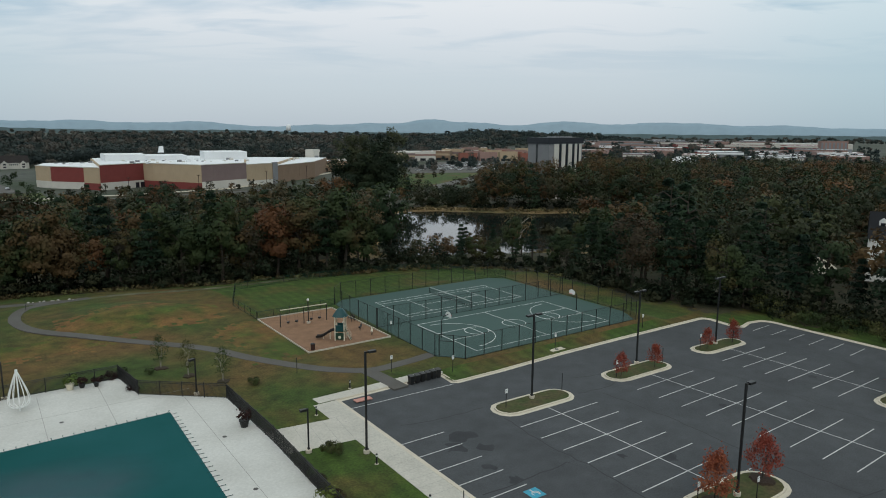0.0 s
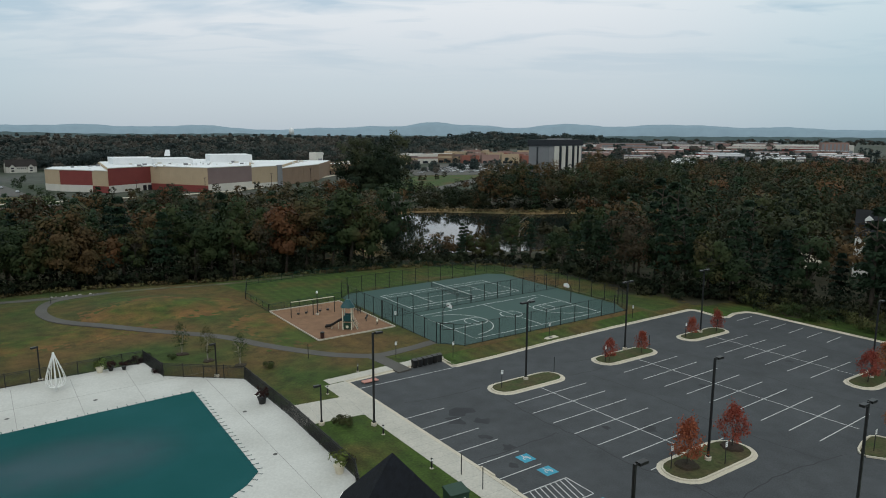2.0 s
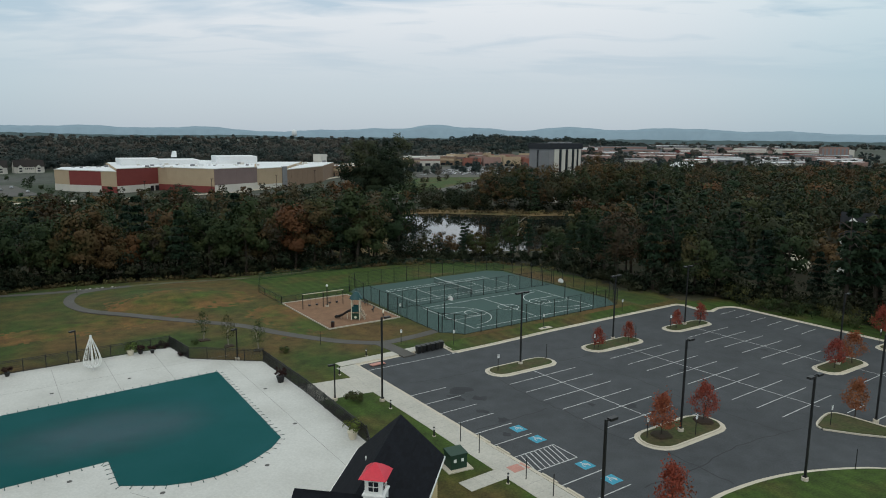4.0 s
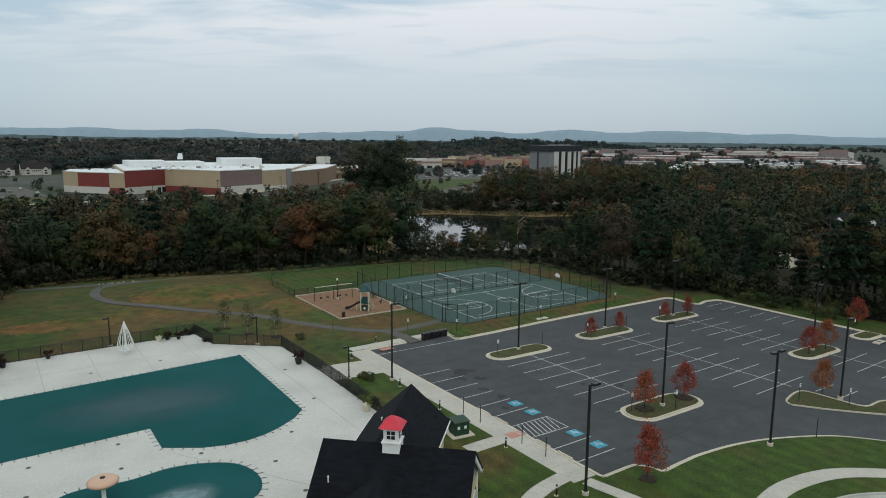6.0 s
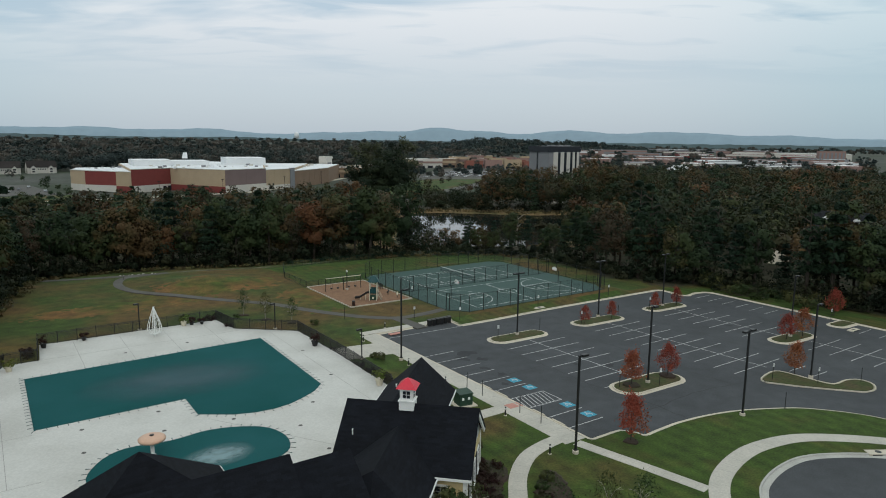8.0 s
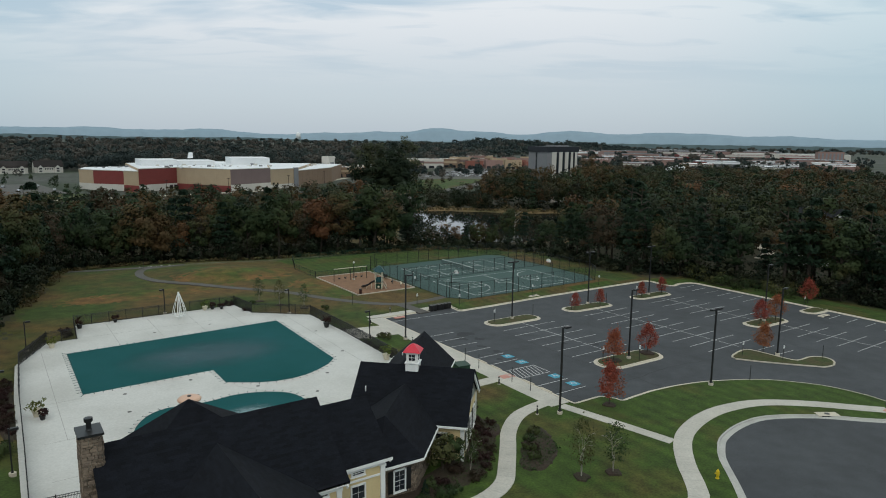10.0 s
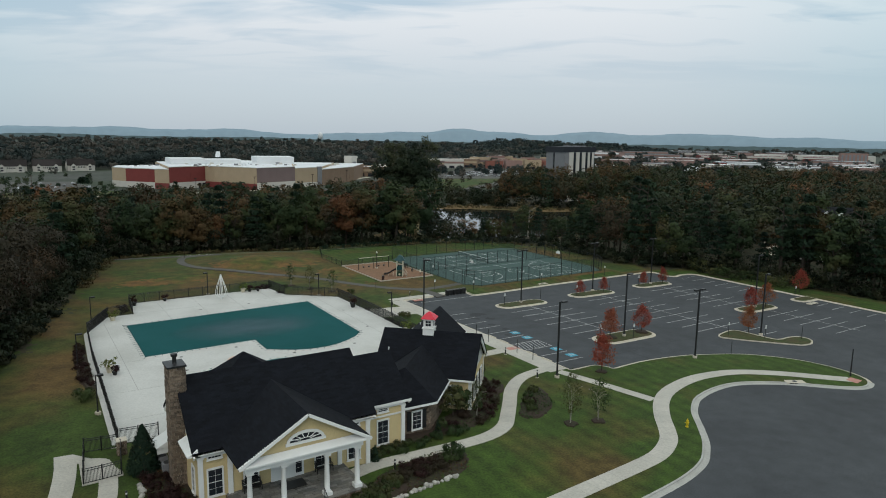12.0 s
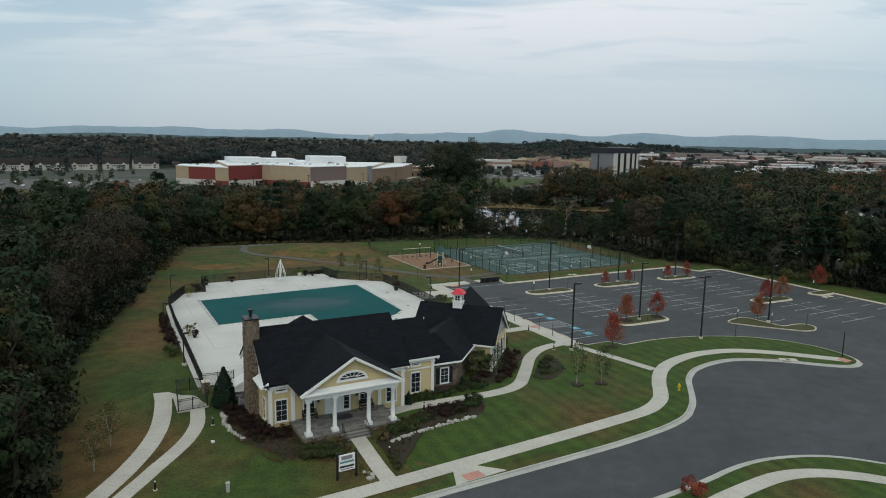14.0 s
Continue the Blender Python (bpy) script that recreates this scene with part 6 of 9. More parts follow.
def silt_sheen_patch(name, parent, x, y, rz, sx, sy, colour, amount, label):
    """Pale patches on the sagging cover, dried silt and painted sheen, thinning out towards the rim."""
    k = bpy.data.materials.new(name)
    k.use_nodes = True
    nt = k.node_tree
    n, l = nt.nodes.new, nt.links.new
    b = nt.nodes["Principled BSDF"]
    b.inputs["Base Color"].default_value, b.inputs["Roughness"].default_value = (*colour, 1), 0.6
    tc, noise, length = n("ShaderNodeTexCoord"), n("ShaderNodeTexNoise"), n("ShaderNodeVectorMath")
    length.operation = "LENGTH"
    noise.inputs["Scale"].default_value, noise.inputs["Detail"].default_value = 0.9, 6
    l(tc.outputs["Object"], noise.inputs["Vector"])
    l(tc.outputs["Object"], length.inputs[0])
    r = n("ShaderNodeMapRange")
    r.inputs["From Min"].default_value, r.inputs["From Max"].default_value = 3.2, 0.6
    l(length.outputs["Value"], r.inputs["Value"])
    mul = n("ShaderNodeMath")
    mul.operation = "MULTIPLY"
    l(r.outputs[0], mul.inputs[0])
    l(noise.outputs[0], mul.inputs[1])
    sp = n("ShaderNodeMapRange")
    sp.inputs["From Min"].default_value, sp.inputs["From Max"].default_value = 0.06, 0.5
    sp.inputs["To Max"].default_value = amount
    l(mul.outputs[0], sp.inputs["Value"])
    l(sp.outputs[0], b.inputs["Alpha"])
    m = M()
    m.add([(3.25 * math.cos(a), 3.25 * math.sin(a), 0) for a in np.linspace(0, 2 * math.pi, 24, endpoint=False)], [tuple(range(24))])
    ob = m.make("silt_sheen_patch", k, parent, label)
    ob.matrix_parent_inverse = parent.matrix_basis.inverted()
    ob.matrix_basis = pose(x, y, 0.541, 0, 0, rz) @ Matrix.Diagonal((sx, sy, 1, 1))


silt_sheen_patch("dried_silt", wading, -55.6, -33.3, 5, 1.25, 0.85, (0.20, 0.31, 0.33), 0.85, "pale dried silt stain")
# sky sheen on the sagging cover's film is put into this bluish patch
silt_sheen_patch("film_sheen", big_cover, -53.5, -10.4, -6, 4.0, 2.4, (0.035, 0.098, 0.120), 0.6, "greyish film and painted sheen where the cover sags")


def mushroom(x, y):
    root = empty("mushroom_fountain", (x, y, 0.5))
    m = M()
    m.smooth = True
    m.tube([(0, 0, z) for z in (0, 0.1, 0.12, 1.5)], (0.3, 0.3, 0.17, 0.17), 14)
    m.make("post", WHITE, root)
    m = M()
    m.smooth = True
    m.tube([(0, 0, z) for z in (1.42, 1.44, 1.56, 1.72, 1.87, 1.96, 2.0)], (0.35, 0.95, 1.18, 1.22, 1.04, 0.66, 0.25), 28)
    m.make("cap", PEACH, root, "pale peach mushroom cap")
    m = M()
    m.tube([(0, 0, 2.0), (0, 0, 2.07), (0, 0, 2.09)], (0.2, 0.2, 0.11), 14)
    m.make("nozzle", BLACK, root)
    return tagged(root, "peach mushroom water fountain in the wading pool", "fountain")


mushroom(-60.6, -30.0)


def spray_frame(x, y):
    root = empty("water_play_frame", (x, y, 0.5))
    m = M()
    m.tube([(0, 0, 0), (0, 0, 4.4)], 0.07, 8)
    m.make("post", WHITE, root)
    for i in range(12):
        a = 2 * math.pi * i / 12
        line = smooth_line([(math.cos(a) * r, math.sin(a) * r, z) for r, z in ((0.05, 4.4), (0.45, 3.3), (0.85, 2.1), (1.02, 1.2), (0.8, 0.65), (0.15, 0.4))], 3)
        m = M()
        m.tube(line, 0.04, 5)
        m.make("rib", WHITE, root)
    m = M()
    m.tube([(0, 0, 4.35), (0, 0, 4.5)], 0.14, 10)
    m.make("cap", WHITE, root)
    return tagged(root, "white teardrop-shaped water play frame on the deck", "water feature")


spray_frame(-52.2, 9.8)

# scored joints and drains of the deck
for x in (-72.0, -62.5, -56.5, -50.5, -44.5, -37.2):
    m = M()
    y1 = 13.0 if -66 < x < -42 else (4.5 if x > -42 else 2.0)
    y0 = 0.2 if -69 < x < -40 else -30.0
    m.box(x - 0.025, y0, 0.497, x + 0.025, y1, 0.504)
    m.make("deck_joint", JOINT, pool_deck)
for y in (6.5, -19.0, -30.0, -38.5):
    m = M()
    x0, x1 = (-66.5, -36) if y == 6.5 else (-74.0, -69.5)
    m.box(x0, y - 0.025, 0.497, x1, y + 0.025, 0.504)
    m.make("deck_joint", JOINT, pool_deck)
m = M()
m.beam((-54.0, -24.3, 0.5), (-43.0, -41.0, 0.5), 0.05, 0.008)
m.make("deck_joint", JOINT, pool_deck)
for x, y in ((-65.3, -20.2), (-57.9, -19.5), (-58.5, -24.9), (-51.8, -25.8), (-46.6, -31.1), (-46.4, -37.5), (-43.0, -26.0), (-65.8, -25.9), (-68.0, -34.5), (-37.5, -19), (-36.6, -8), (-57.2, 3.9), (-49, 4.3)):
    m = M()
    m.tube([(x, y, 0.495), (x, y, 0.507)], 0.22, 12)
    m.make("deck_drain", DRAIN, pool_deck)


# ---- lamps ----
def lamp(name, h, heads, label, pole=0.085, arm=0.75, size=(0.75, 0.4)):
    root = empty(name)
    m = M()
    m.smooth = False
    m.tube([(0, 0, -0.3), (0, 0, 0.3), (0, 0, 0.32)], (0.3, 0.3, 0.2), 14)
    m.make("footing", KERB, root, "round concrete footing")
    m = M()
    m.box(-pole, -pole, 0.3, pole, pole, h)
    m.box(-pole * 1.8, -pole * 1.8, 0.32, pole * 1.8, pole * 1.8, 0.45)
    m.make("pole", BLACK, root)
    for a in heads:
        R = Matrix.Rotation(radians(a), 4, "Z")
        b = M()
        b.box(0, -0.04, h - 0.16, arm * 0.5, 0.04, h - 0.08, R)
        b.make("arm", BLACK, root)
        b = M()
        b.box(arm * 0.4, -size[1] / 2, h - 0.2, arm * 0.4 + size[0], size[1] / 2, h, R)
        b.box(arm * 0.4 + 0.05, -size[1] / 2 + 0.05, h - 0.22, arm * 0.4 + size[0] - 0.05, size[1] / 2 - 0.05, h - 0.195, R)
        b.make("lamp_head", BLACK, root, "flat black shoebox lamp head")
    return tagged(root, label, "lamp post")


def spread(root, places, group, lift=0.0, base=None):
    for i, (x, y, *rz) in enumerate(places):
        z = base(x, y) if base else lz(x, y)
        mm = pose(x, y, z + lift, 0, 0, rz[0] if rz else 0)
        ob = root if i == 0 else copy_thing(root, mm)
        ob.matrix_basis = mm
        ob["group"] = group


def isl(x, y):
    return float(asphalt_z(x)) + 0.14


spread(lamp("parking_lamp", 9.75, (0,), "tall black parking lot lamp with one head"), [(-26.6, -17.8), (-26.8, -50.5), (-4.7, -41.2), (15.2, -51.2), (32.2, -39.2)], "parking lot lamps")
spread(lamp("parking_lamp", 9.75, (0, 180), "tall black parking lot lamp with two heads"), [(-4.7, -16.2), (14.9, -14.8), (31.6, -15.3), (-4.2, -53.7)], "parking lot lamps")
spread(lamp("path_lamp", 4.3, (0,), "short black poolside lamp with a flat head", 0.06, 0.35, (0.6, 0.32)), [(-53.4, 14.6, 200), (-35.7, 4.9, 200), (-31.0, -14.8, 180), (-76.7, -35.5, 0), (-77.2, -18.6, 0), (-73.6, 3.4, 0)], "poolside lamps")


def bollard():
    root = empty("bollard_light")
    m = M()
    m.tube([(0, 0, -0.1), (0, 0, 0.05)], 0.18, 12)
    m.make("footing", KERB, root)
    m = M()
    m.tube([(0, 0, 0.05), (0, 0, 0.72)], 0.085, 12)
    m.make("post", BLACK, root)
    m = M()
    m.tube([(0, 0, 0.72), (0, 0, 0.88)], 0.075, 12)
    m.make("lens", WHITE, root, "frosted lamp lens")
    m = M()
    m.tube([(0, 0, 0.88), (0, 0, 0.98), (0, 0, 1.0)], (0.095, 0.095, 0.05), 12)
    m.make("cap", BLACK, root)
    return tagged(root, "black bollard light beside the footpath", "bollard")


spread(bollard(), [(-26.9, -7.5), (-26.9, -20.2), (-26.8, -28.6), (-26.7, -39.9), (-29.0, -49.3), (-76.8, -56.2), (-83.2, -66.9), (-63.5, -69.6), (-56.3, -62.4), (-50.8, -62.3), (-20.5, -2.6)], "bollard lights")


def sign_post(h=2.2, panel=True, label="small white parking sign on a post"):
    root = empty("parking_sign")
    m = M()
    m.box(-0.03, -0.03, -0.2, 0.03, 0.03, h)
    m.make("post", BLACK, root)
    if panel:
        m = M()
        m.box(-0.16, -0.05, h - 0.5, 0.16, -0.03, h - 0.02)
        m.make("sign_panel", WHITE, root, "white sign panel")
        m = M()
        m.box(-0.11, -0.054, h - 0.2, 0.11, -0.05, h - 0.12)
        m.box(-0.11, -0.054, h - 0.36, 0.11, -0.05, h - 0.32)
        m.make("sign_bar", GREYWALL, root)
    return tagged(root, label, "sign")


spread(sign_post(), [(-9.0, -16.8, 0), (8.6, -16.9, 0), (27.5, -15.6, 0), (-9.0, -40.4, 0), (-4.2, -42.6, 0), (10.2, -48.9, 0), (13.6, -52.9, 0), (-7.3, -4.6, 0), (-13.7, -0.5, 0), (10.2, -4.6, 0), (-6.0, 12.6, 0), (48.0, -37.7, 0), (29, -4.4, 0)], "parking signs")
spread(sign_post(2.0, False, "bare dark post at the kerb"), [(0.0, -16.2, 0), (18.0, -16.5, 0), (34.5, -16.2, 0), (-25.3, -31.0, 0), (-25.3, -34.0, 0), (-24.9, -40.2, 0), (-24.9, -43.6, 0), (1.8, -55.2, 0), (19.0, -55.6, 0), (-23.6, 5.4, 0), (-48.7, 56.3, 0)], "bare posts")


m = M()
m.tube([(7.6, -68.6, lz(7.6, -68.6) + z) for z in (-0.2, 0.1, 0.12, 3.6, 3.65)], (0.13, 0.13, 0.085, 0.07, 0.03), 10)
tagged(m.make("tall_post", BLACK), "tall bare black post at the kerb end", "post")


def bin_():
    root = empty("wheeled_bin")
    m = M()
    m.add([(x * s, y * s, z) for s, z in ((0.8, 0.05), (1.0, 1.0)) for x, y in ((-0.29, -0.34), (0.29, -0.34), (0.29, 0.34), (-0.29, 0.34))], [(3, 2, 1, 0), (4, 5, 6, 7), (0, 1, 5, 4), (1, 2, 6, 5), (2, 3, 7, 6), (3, 0, 4, 7)])
    m.make("bin_body", BLACK, root)
    m = M()
    m.prism([(-0.31, -0.38), (0.31, -0.38), (0.31, 0.36), (-0.31, 0.36)], 1.0, lambda x, y: 1.06 + (0.06 if y > 0 else 0))
    m.make("lid", BLACK, root)
    for s in (-0.27, 0.27):
        m = M()
        m.tube([(s - 0.03, 0.3, 0.12), (s + 0.03, 0.3, 0.12)], 0.12, 10)
        m.make("wheel", BLACK, root)
    return tagged(root, "black wheeled rubbish bin beside the kerb", "bin")


spread(bin_(), [(-13.6, -4.95, 4), (-12.8, -4.95, -6), (-12.0, -4.85, 8), (-11.2, -4.85, -3), (-10.4, -4.75, 5), (-9.6, -4.7, -8)], "bins in a row", 0.0, lambda x, y: float(asphalt_z(x)) + 0.004)
ribbon("pavement_bins", [(-25.4, -4.0), (-14.1, -3.5), (-8.4, -3.1)], 1.6, CONCRETE, "concrete strip behind the bins", "pavement", 0.03)
ribbon("pavement_pool_gate", [(-33.4, -11.2), (-24.6, -12.2)], 5.6, CONCRETE, "wide concrete apron to the pool gate", "pavement", 0.028)
ribbon("pavement_plaza", [(-30.2, -38.4), (-24.6, -38.2)], 1.8, CONCRETE, "short concrete footpath to the parking lot", "pavement", 0.03)


def transformer(x, y):
    root = empty("transformer_box", (x, y, lz(x, y)), -8)
    m = M()
    m.box(-1.25, -1.15, -0.1, 1.25, 1.15, 0.1)
    m.make("pad", KERB, root, "pale concrete pad")
    m = M()
    m.box(-0.8, -0.7, 0.1, 0.8, 0.7, 1.45)
    m.prism([(-0.86, -0.78), (0.86, -0.78), (0.86, 0.75), (-0.86, 0.75)], 1.4, lambda px, py: 1.5 + (0.12 if py > 0 else 0))
    m.make("cabinet", DARKGREEN, root)
    for sx in (-0.4, 0.35):
        m = M()
        m.box(sx - 0.13, -0.715, 0.75, sx + 0.13, -0.7, 1.05)
        m.make("warning_label", WHITE, root)
    return tagged(root, "dark green transformer box on a concrete pad", "transformer")


transformer(-28.7, -34.9)

for y in (-31.6, -34.6, -41.0, -44.1):
    m = M()
    z = float(asphalt_z(-22.8))
    m.add([(dx, dy, z + dz) for dy in (y - 0.95, y + 0.95) for dx, dz in ((-22.98, 0.0), (-22.7, 0.0), (-22.76, 0.13), (-22.92, 0.13))], [(0, 1, 2, 3)[::-1], (4, 5, 6, 7), (0, 1, 5, 4), (1, 2, 6, 5), (2, 3, 7, 6), (3, 0, 4, 7)])
    tagged(m.make("wheel_stop", KERB), "pale concrete wheel stop in an accessible bay", "wheel stop", "wheel stops")


def hydrant(x, y):
    root = empty("fire_hydrant", (x, y, lz(x, y)))
    m = M()
    m.tube([(0, 0, -0.05), (0, 0, 0.06), (0, 0, 0.07), (0, 0, 0.6), (0, 0, 0.62), (0, 0, 0.68)], (0.17, 0.17, 0.11, 0.11, 0.16, 0.16), 12)
    m.make("barrel", HYDRANT, root)
    m = M()
    m.tube([(0, 0, 0.68), (0, 0, 0.76), (0, 0, 0.82), (0, 0, 0.9)], (0.14, 0.12, 0.06, 0.04), 12)
    m.make("bonnet", HYDRANT, root)
    for a in (0, 120, 240):
        m = M()
        d = Vector((math.cos(radians(a)), math.sin(radians(a)), 0))
        m.tube([Vector((0, 0, 0.45)) + d * 0.08, Vector((0, 0, 0.45)) + d * 0.24], 0.07, 8)
        m.make("outlet", HYDRANT, root)
    return tagged(root, "yellow fire hydrant on the verge", "hydrant")


hydrant(-25.1, -68.6)
for x, y, rz in ((-1.2, -66.3, -32), (45.6, -42.6, 0), (10.2, -5.0, 0)):
    root = empty("storm_inlet", (x, y, float(asphalt_z(x)) + 0.16), rz)
    m = M()
    m.box(-1.2, -0.45, -0.2, 1.2, 0.55, 0.02)
    m.make("slab", KERB, root)
    m = M()
    m.tube([(0, 0.1, 0.02), (0, 0.1, 0.035)], 0.3, 14)
    m.make("manhole_lid", BLACK, root)
    m = M()
    m.box(-0.9, -0.46, -0.16, 0.9, -0.44, -0.03)
    m.make("inlet_slot", BLACK, root)
    tagged(root, "concrete storm drain inlet in the kerb", "drain")
for pts in ([(-59.4, -75.7), (-57.6, -75.6), (-57.5, -76.7), (-59.4, -76.8)], [(5.3, -69.2), (6.9, -69.0), (6.9, -70.4), (5.3, -70.6)], [(-25.0, -37.6), (-23.2, -37.6), (-23.2, -38.8), (-25.0, -38.8)], [(-21.8, -5.9), (-19.8, -5.9), (-19.8, -6.7), (-21.8, -6.7)]):
    m = M()
    m.prism(pts, lambda x, y: lz(x, y) - 0.05, lambda x, y: lz(x, y) + 0.05)
    tagged(m.make("tactile_paving", TACTILE), "faded red tactile paving at the kerb ramp", "paving", kind="structure")
m = M()
m.prism([(-59.6, -74.6), (-57.4, -74.5), (-55.2, -76.6), (-60.6, -77.0)], lambda x, y: lz(x, y) - 0.1, lambda x, y: lz(x, y) + 0.035)
tagged(m.make("pavement_ramp", CONCRETE), "flared concrete kerb ramp", "pavement", kind="structure")


# ---- fences ----
def picket_panel(w, h):
    m = M()
    for z in (0.12, h - 0.25, h - 0.06):
        m.box(0, -0.02, z, w, 0.02, z + 0.045)
    n = int(w / 0.10)
    for i in range(n):
        x = (i + 0.5) * w / n
        m.box(x - 0.0125, -0.0125, 0.05, x + 0.0125, 0.0125, h)
    me = bpy.data.meshes.new("fence_panel")
    me.from_pydata(m.v, [], m.f)
    me.materials.append(BLACK)
    return me


def wire_panel(w, h, gap, wire, material, rails):
    """Woven wire between two posts: two sets of slanting wires and the rails."""
    m = M()
    for z in rails:
        m.box(0, -0.022, z - 0.022, w, 0.022, z + 0.022)
    for s in (-1, 1):
        k = -h if s > 0 else 0.0
        while k < (w if s > 0 else w + h):
            a, b = (k, 0.0), (k + s * h, h)
            pts = []
            for t in (0.0, 1.0):
                pts.append((a[0] + (b[0] - a[0]) * t, h * t))
            lo, hi = pts
            if lo[0] < 0 or lo[0] > w:
                e = 0.0 if lo[0] < 0 else w
                lo = (e, (e - a[0]) * s)
            if hi[0] < 0 or hi[0] > w:
                e = 0.0 if hi[0] < 0 else w
                hi = (e, (e - a[0]) * s)
            if hi[1] - lo[1] > 0.03:
                o = wire * 0.7
                m.add([(lo[0] - o, 0.004 * s, lo[1]), (lo[0] + o, 0.004 * s, lo[1]), (hi[0] + o, 0.004 * s, hi[1]), (hi[0] - o, 0.004 * s, hi[1])], [(0, 1, 2, 3)])
            k += gap
    me = bpy.data.meshes.new("wire_panel")
    me.from_pydata(m.v, [], m.f)
    me.materials.append(material)
    return me


def fence(name, line, h, step, label, panel_of, post_r, material, cap=0.06, base=None):
    base = base or lz
    root = empty(name, (line[0][0], line[0][1], base(*line[0])))
    inv = root.matrix_basis.inverted()
    post_mesh = None
    meshes = {}
    for a, b in zip(line, line[1:]):
        a, b = Vector(a), Vector(b)
        n = max(1, round((b - a).length / step))
        w = (b - a).length / n
        ang = math.atan2((b - a).y, (b - a).x)
        key = round(w, 2)
        if key not in meshes:
            meshes[key] = panel_of(w, h)
        for i in range(n):
            p, q = a.lerp(b, i / n), a.lerp(b, (i + 1) / n)
            z0, z1 = base(*p), base(*q)
            ob = place("fence_panel", meshes[key], root)
            ob["kind"] = "stuff"
            ob.matrix_parent_inverse = inv
            sl = (z1 - z0) / w
            ob.matrix_basis = Matrix.Translation((p.x, p.y, z0)) @ Matrix.Rotation(ang, 4, "Z") @ Matrix(((1, 0, 0, 0), (0, 1, 0, 0), (sl, 0, 1, 0), (0, 0, 0, 1)))
            if post_mesh is None:
                m = M()
                m.tube([(0, 0, -0.2), (0, 0, h + cap), (0, 0, h + cap + 0.03)], (post_r, post_r, post_r * 0.5), 8)
                post_mesh = m.make("post", material, root)
                post_mesh.matrix_parent_inverse = inv
                post_mesh.matrix_basis = pose(p.x, p.y, z0)
            else:
                o = place("post", post_mesh.data, root)
                o.matrix_parent_inverse = inv
                o.matrix_basis = pose(p.x, p.y, z0)
    e = line[-1]
    o = place("post", post_mesh.data, root)
    o.matrix_parent_inverse = inv
    o.matrix_basis = pose(e[0], e[1], base(*e))
    return tagged(root, label, "fence")


FZ = lambda x, y: max(lz(x, y), 0.5)
POOL_FENCE = [(-75.9, -44.2), (-75.6, -32.0), (-75.3, -16.0), (-74.7, -2.5), (-71.0, 6.1), (-67.3, 6.2), (-66.8, 13.9), (-42.1, 14.2), (-41.2, 7.7), (-33.5, 1.2), (-33.2, -12.0), (-33.5, -27.0), (-35.6, -32.4)]
fence("pool_fence", POOL_FENCE, 1.7, 2.4, "black metal picket fence round the pool deck", picket_panel, 0.045, BLACK, 0.08, FZ)
fence("gate_fence", [(-76.0, -45.2), (-78.8, -44.9), (-79.4, -51.2), (-76.5, -51.2), (-76.0, -46.8)], 1.4, 1.8, "black metal fence enclosing the pool gate", picket_panel, 0.05, BLACK, 0.06)
fence("yard_fence", [(-75.9, -44.2), (-72.4, -44.6)], 1.7, 1.8, "short black picket fence beside the house", picket_panel, 0.045, BLACK)
m = M()
m.box(-76.25, -47.05, 0.3, -75.55, -46.35, 2.0)
pier = tagged(m.make("gate_pier", KERB), "fieldstone gate pier with a flat cap", "pier")
sk = stone_skin("pier_stone", [((-76.25, -47.05), (-75.55, -47.05)), ((-76.25, -46.35), (-76.25, -47.05)), ((-75.55, -47.05), (-75.55, -46.35)), ((-75.55, -46.35), (-76.25, -46.35))], 0.35, 2.0, "", pier)
m = M()
m.box(-76.35, -47.15, 2.0, -75.45, -46.25, 2.1)
m.make("pier_cap", KERB, pier)
CFENCE = [(-5.9, 1.4), (-5.9, 22.8), (-5.0, 33.2), (-2.6, 35.6), (30.3, 35.6), (33.0, 33.0), (33.0, 2.2), (30.5, -1.9), (-3.3, -1.9), (-5.9, 1.4)]
fence("court_fence", CFENCE, 3.05, 3.0, "tall black chain-link fence round the courts", lambda w, h: wire_panel(w, h, 0.10, 0.0045, WIRE, (h - 0.03, 0.06)), 0.06, BLACK, 0.03, lambda x, y: 0.0)
fence("divider_fence", [(-5.9, 17.0), (6.0, 17.0), (18, 17.0), (33.0, 17.0)], 3.05, 3.0, "black chain-link fence between the two courts", lambda w, h: wire_panel(w, h, 0.11, 0.0045, WIRE, (h - 0.03, 0.06)), 0.06, BLACK, 0.03, lambda x, y: 0.0)
fence("lawn_fence", [(-19.2, 31.4), (-19.6, 42.0), (-15.5, 53.5), (-2, 57.5), (14, 57.0), (26, 51.5), (32, 42), (33, 33)], 1.3, 2.6, "low green wire fence round the lawn run", lambda w, h: wire_panel(w, h, 0.09, 0.007, GREENWIRE, (h - 0.03, 0.06)), 0.04, BLACK, 0.03)
fence("run_fence", [(-19.2, 31.6), (-5.0, 33.0)], 1.2, 2.6, "low green wire fence behind the play area", lambda w, h: wire_panel(w, h, 0.09, 0.007, GREENWIRE, (h - 0.03, 0.06)), 0.04, BLACK, 0.03)
m = M()
gate = empty("court_gate", (-5.5, 1.0, 0))
m.box(-0.05, -0.05, 0, 0.05, 0.05, 3.0)
m.box(1.35, -1.35, 0, 1.45, -1.25, 3.0)
m.beam((0, 0, 2.95), (1.4, -1.3, 2.95), 0.08)
m.beam((0, 0, 2.1), (1.4, -1.3, 2.1), 0.08)
m.make("gate_frame", BLACK, gate)
tagged(gate, "black steel gate frame at the court corner", "gate")

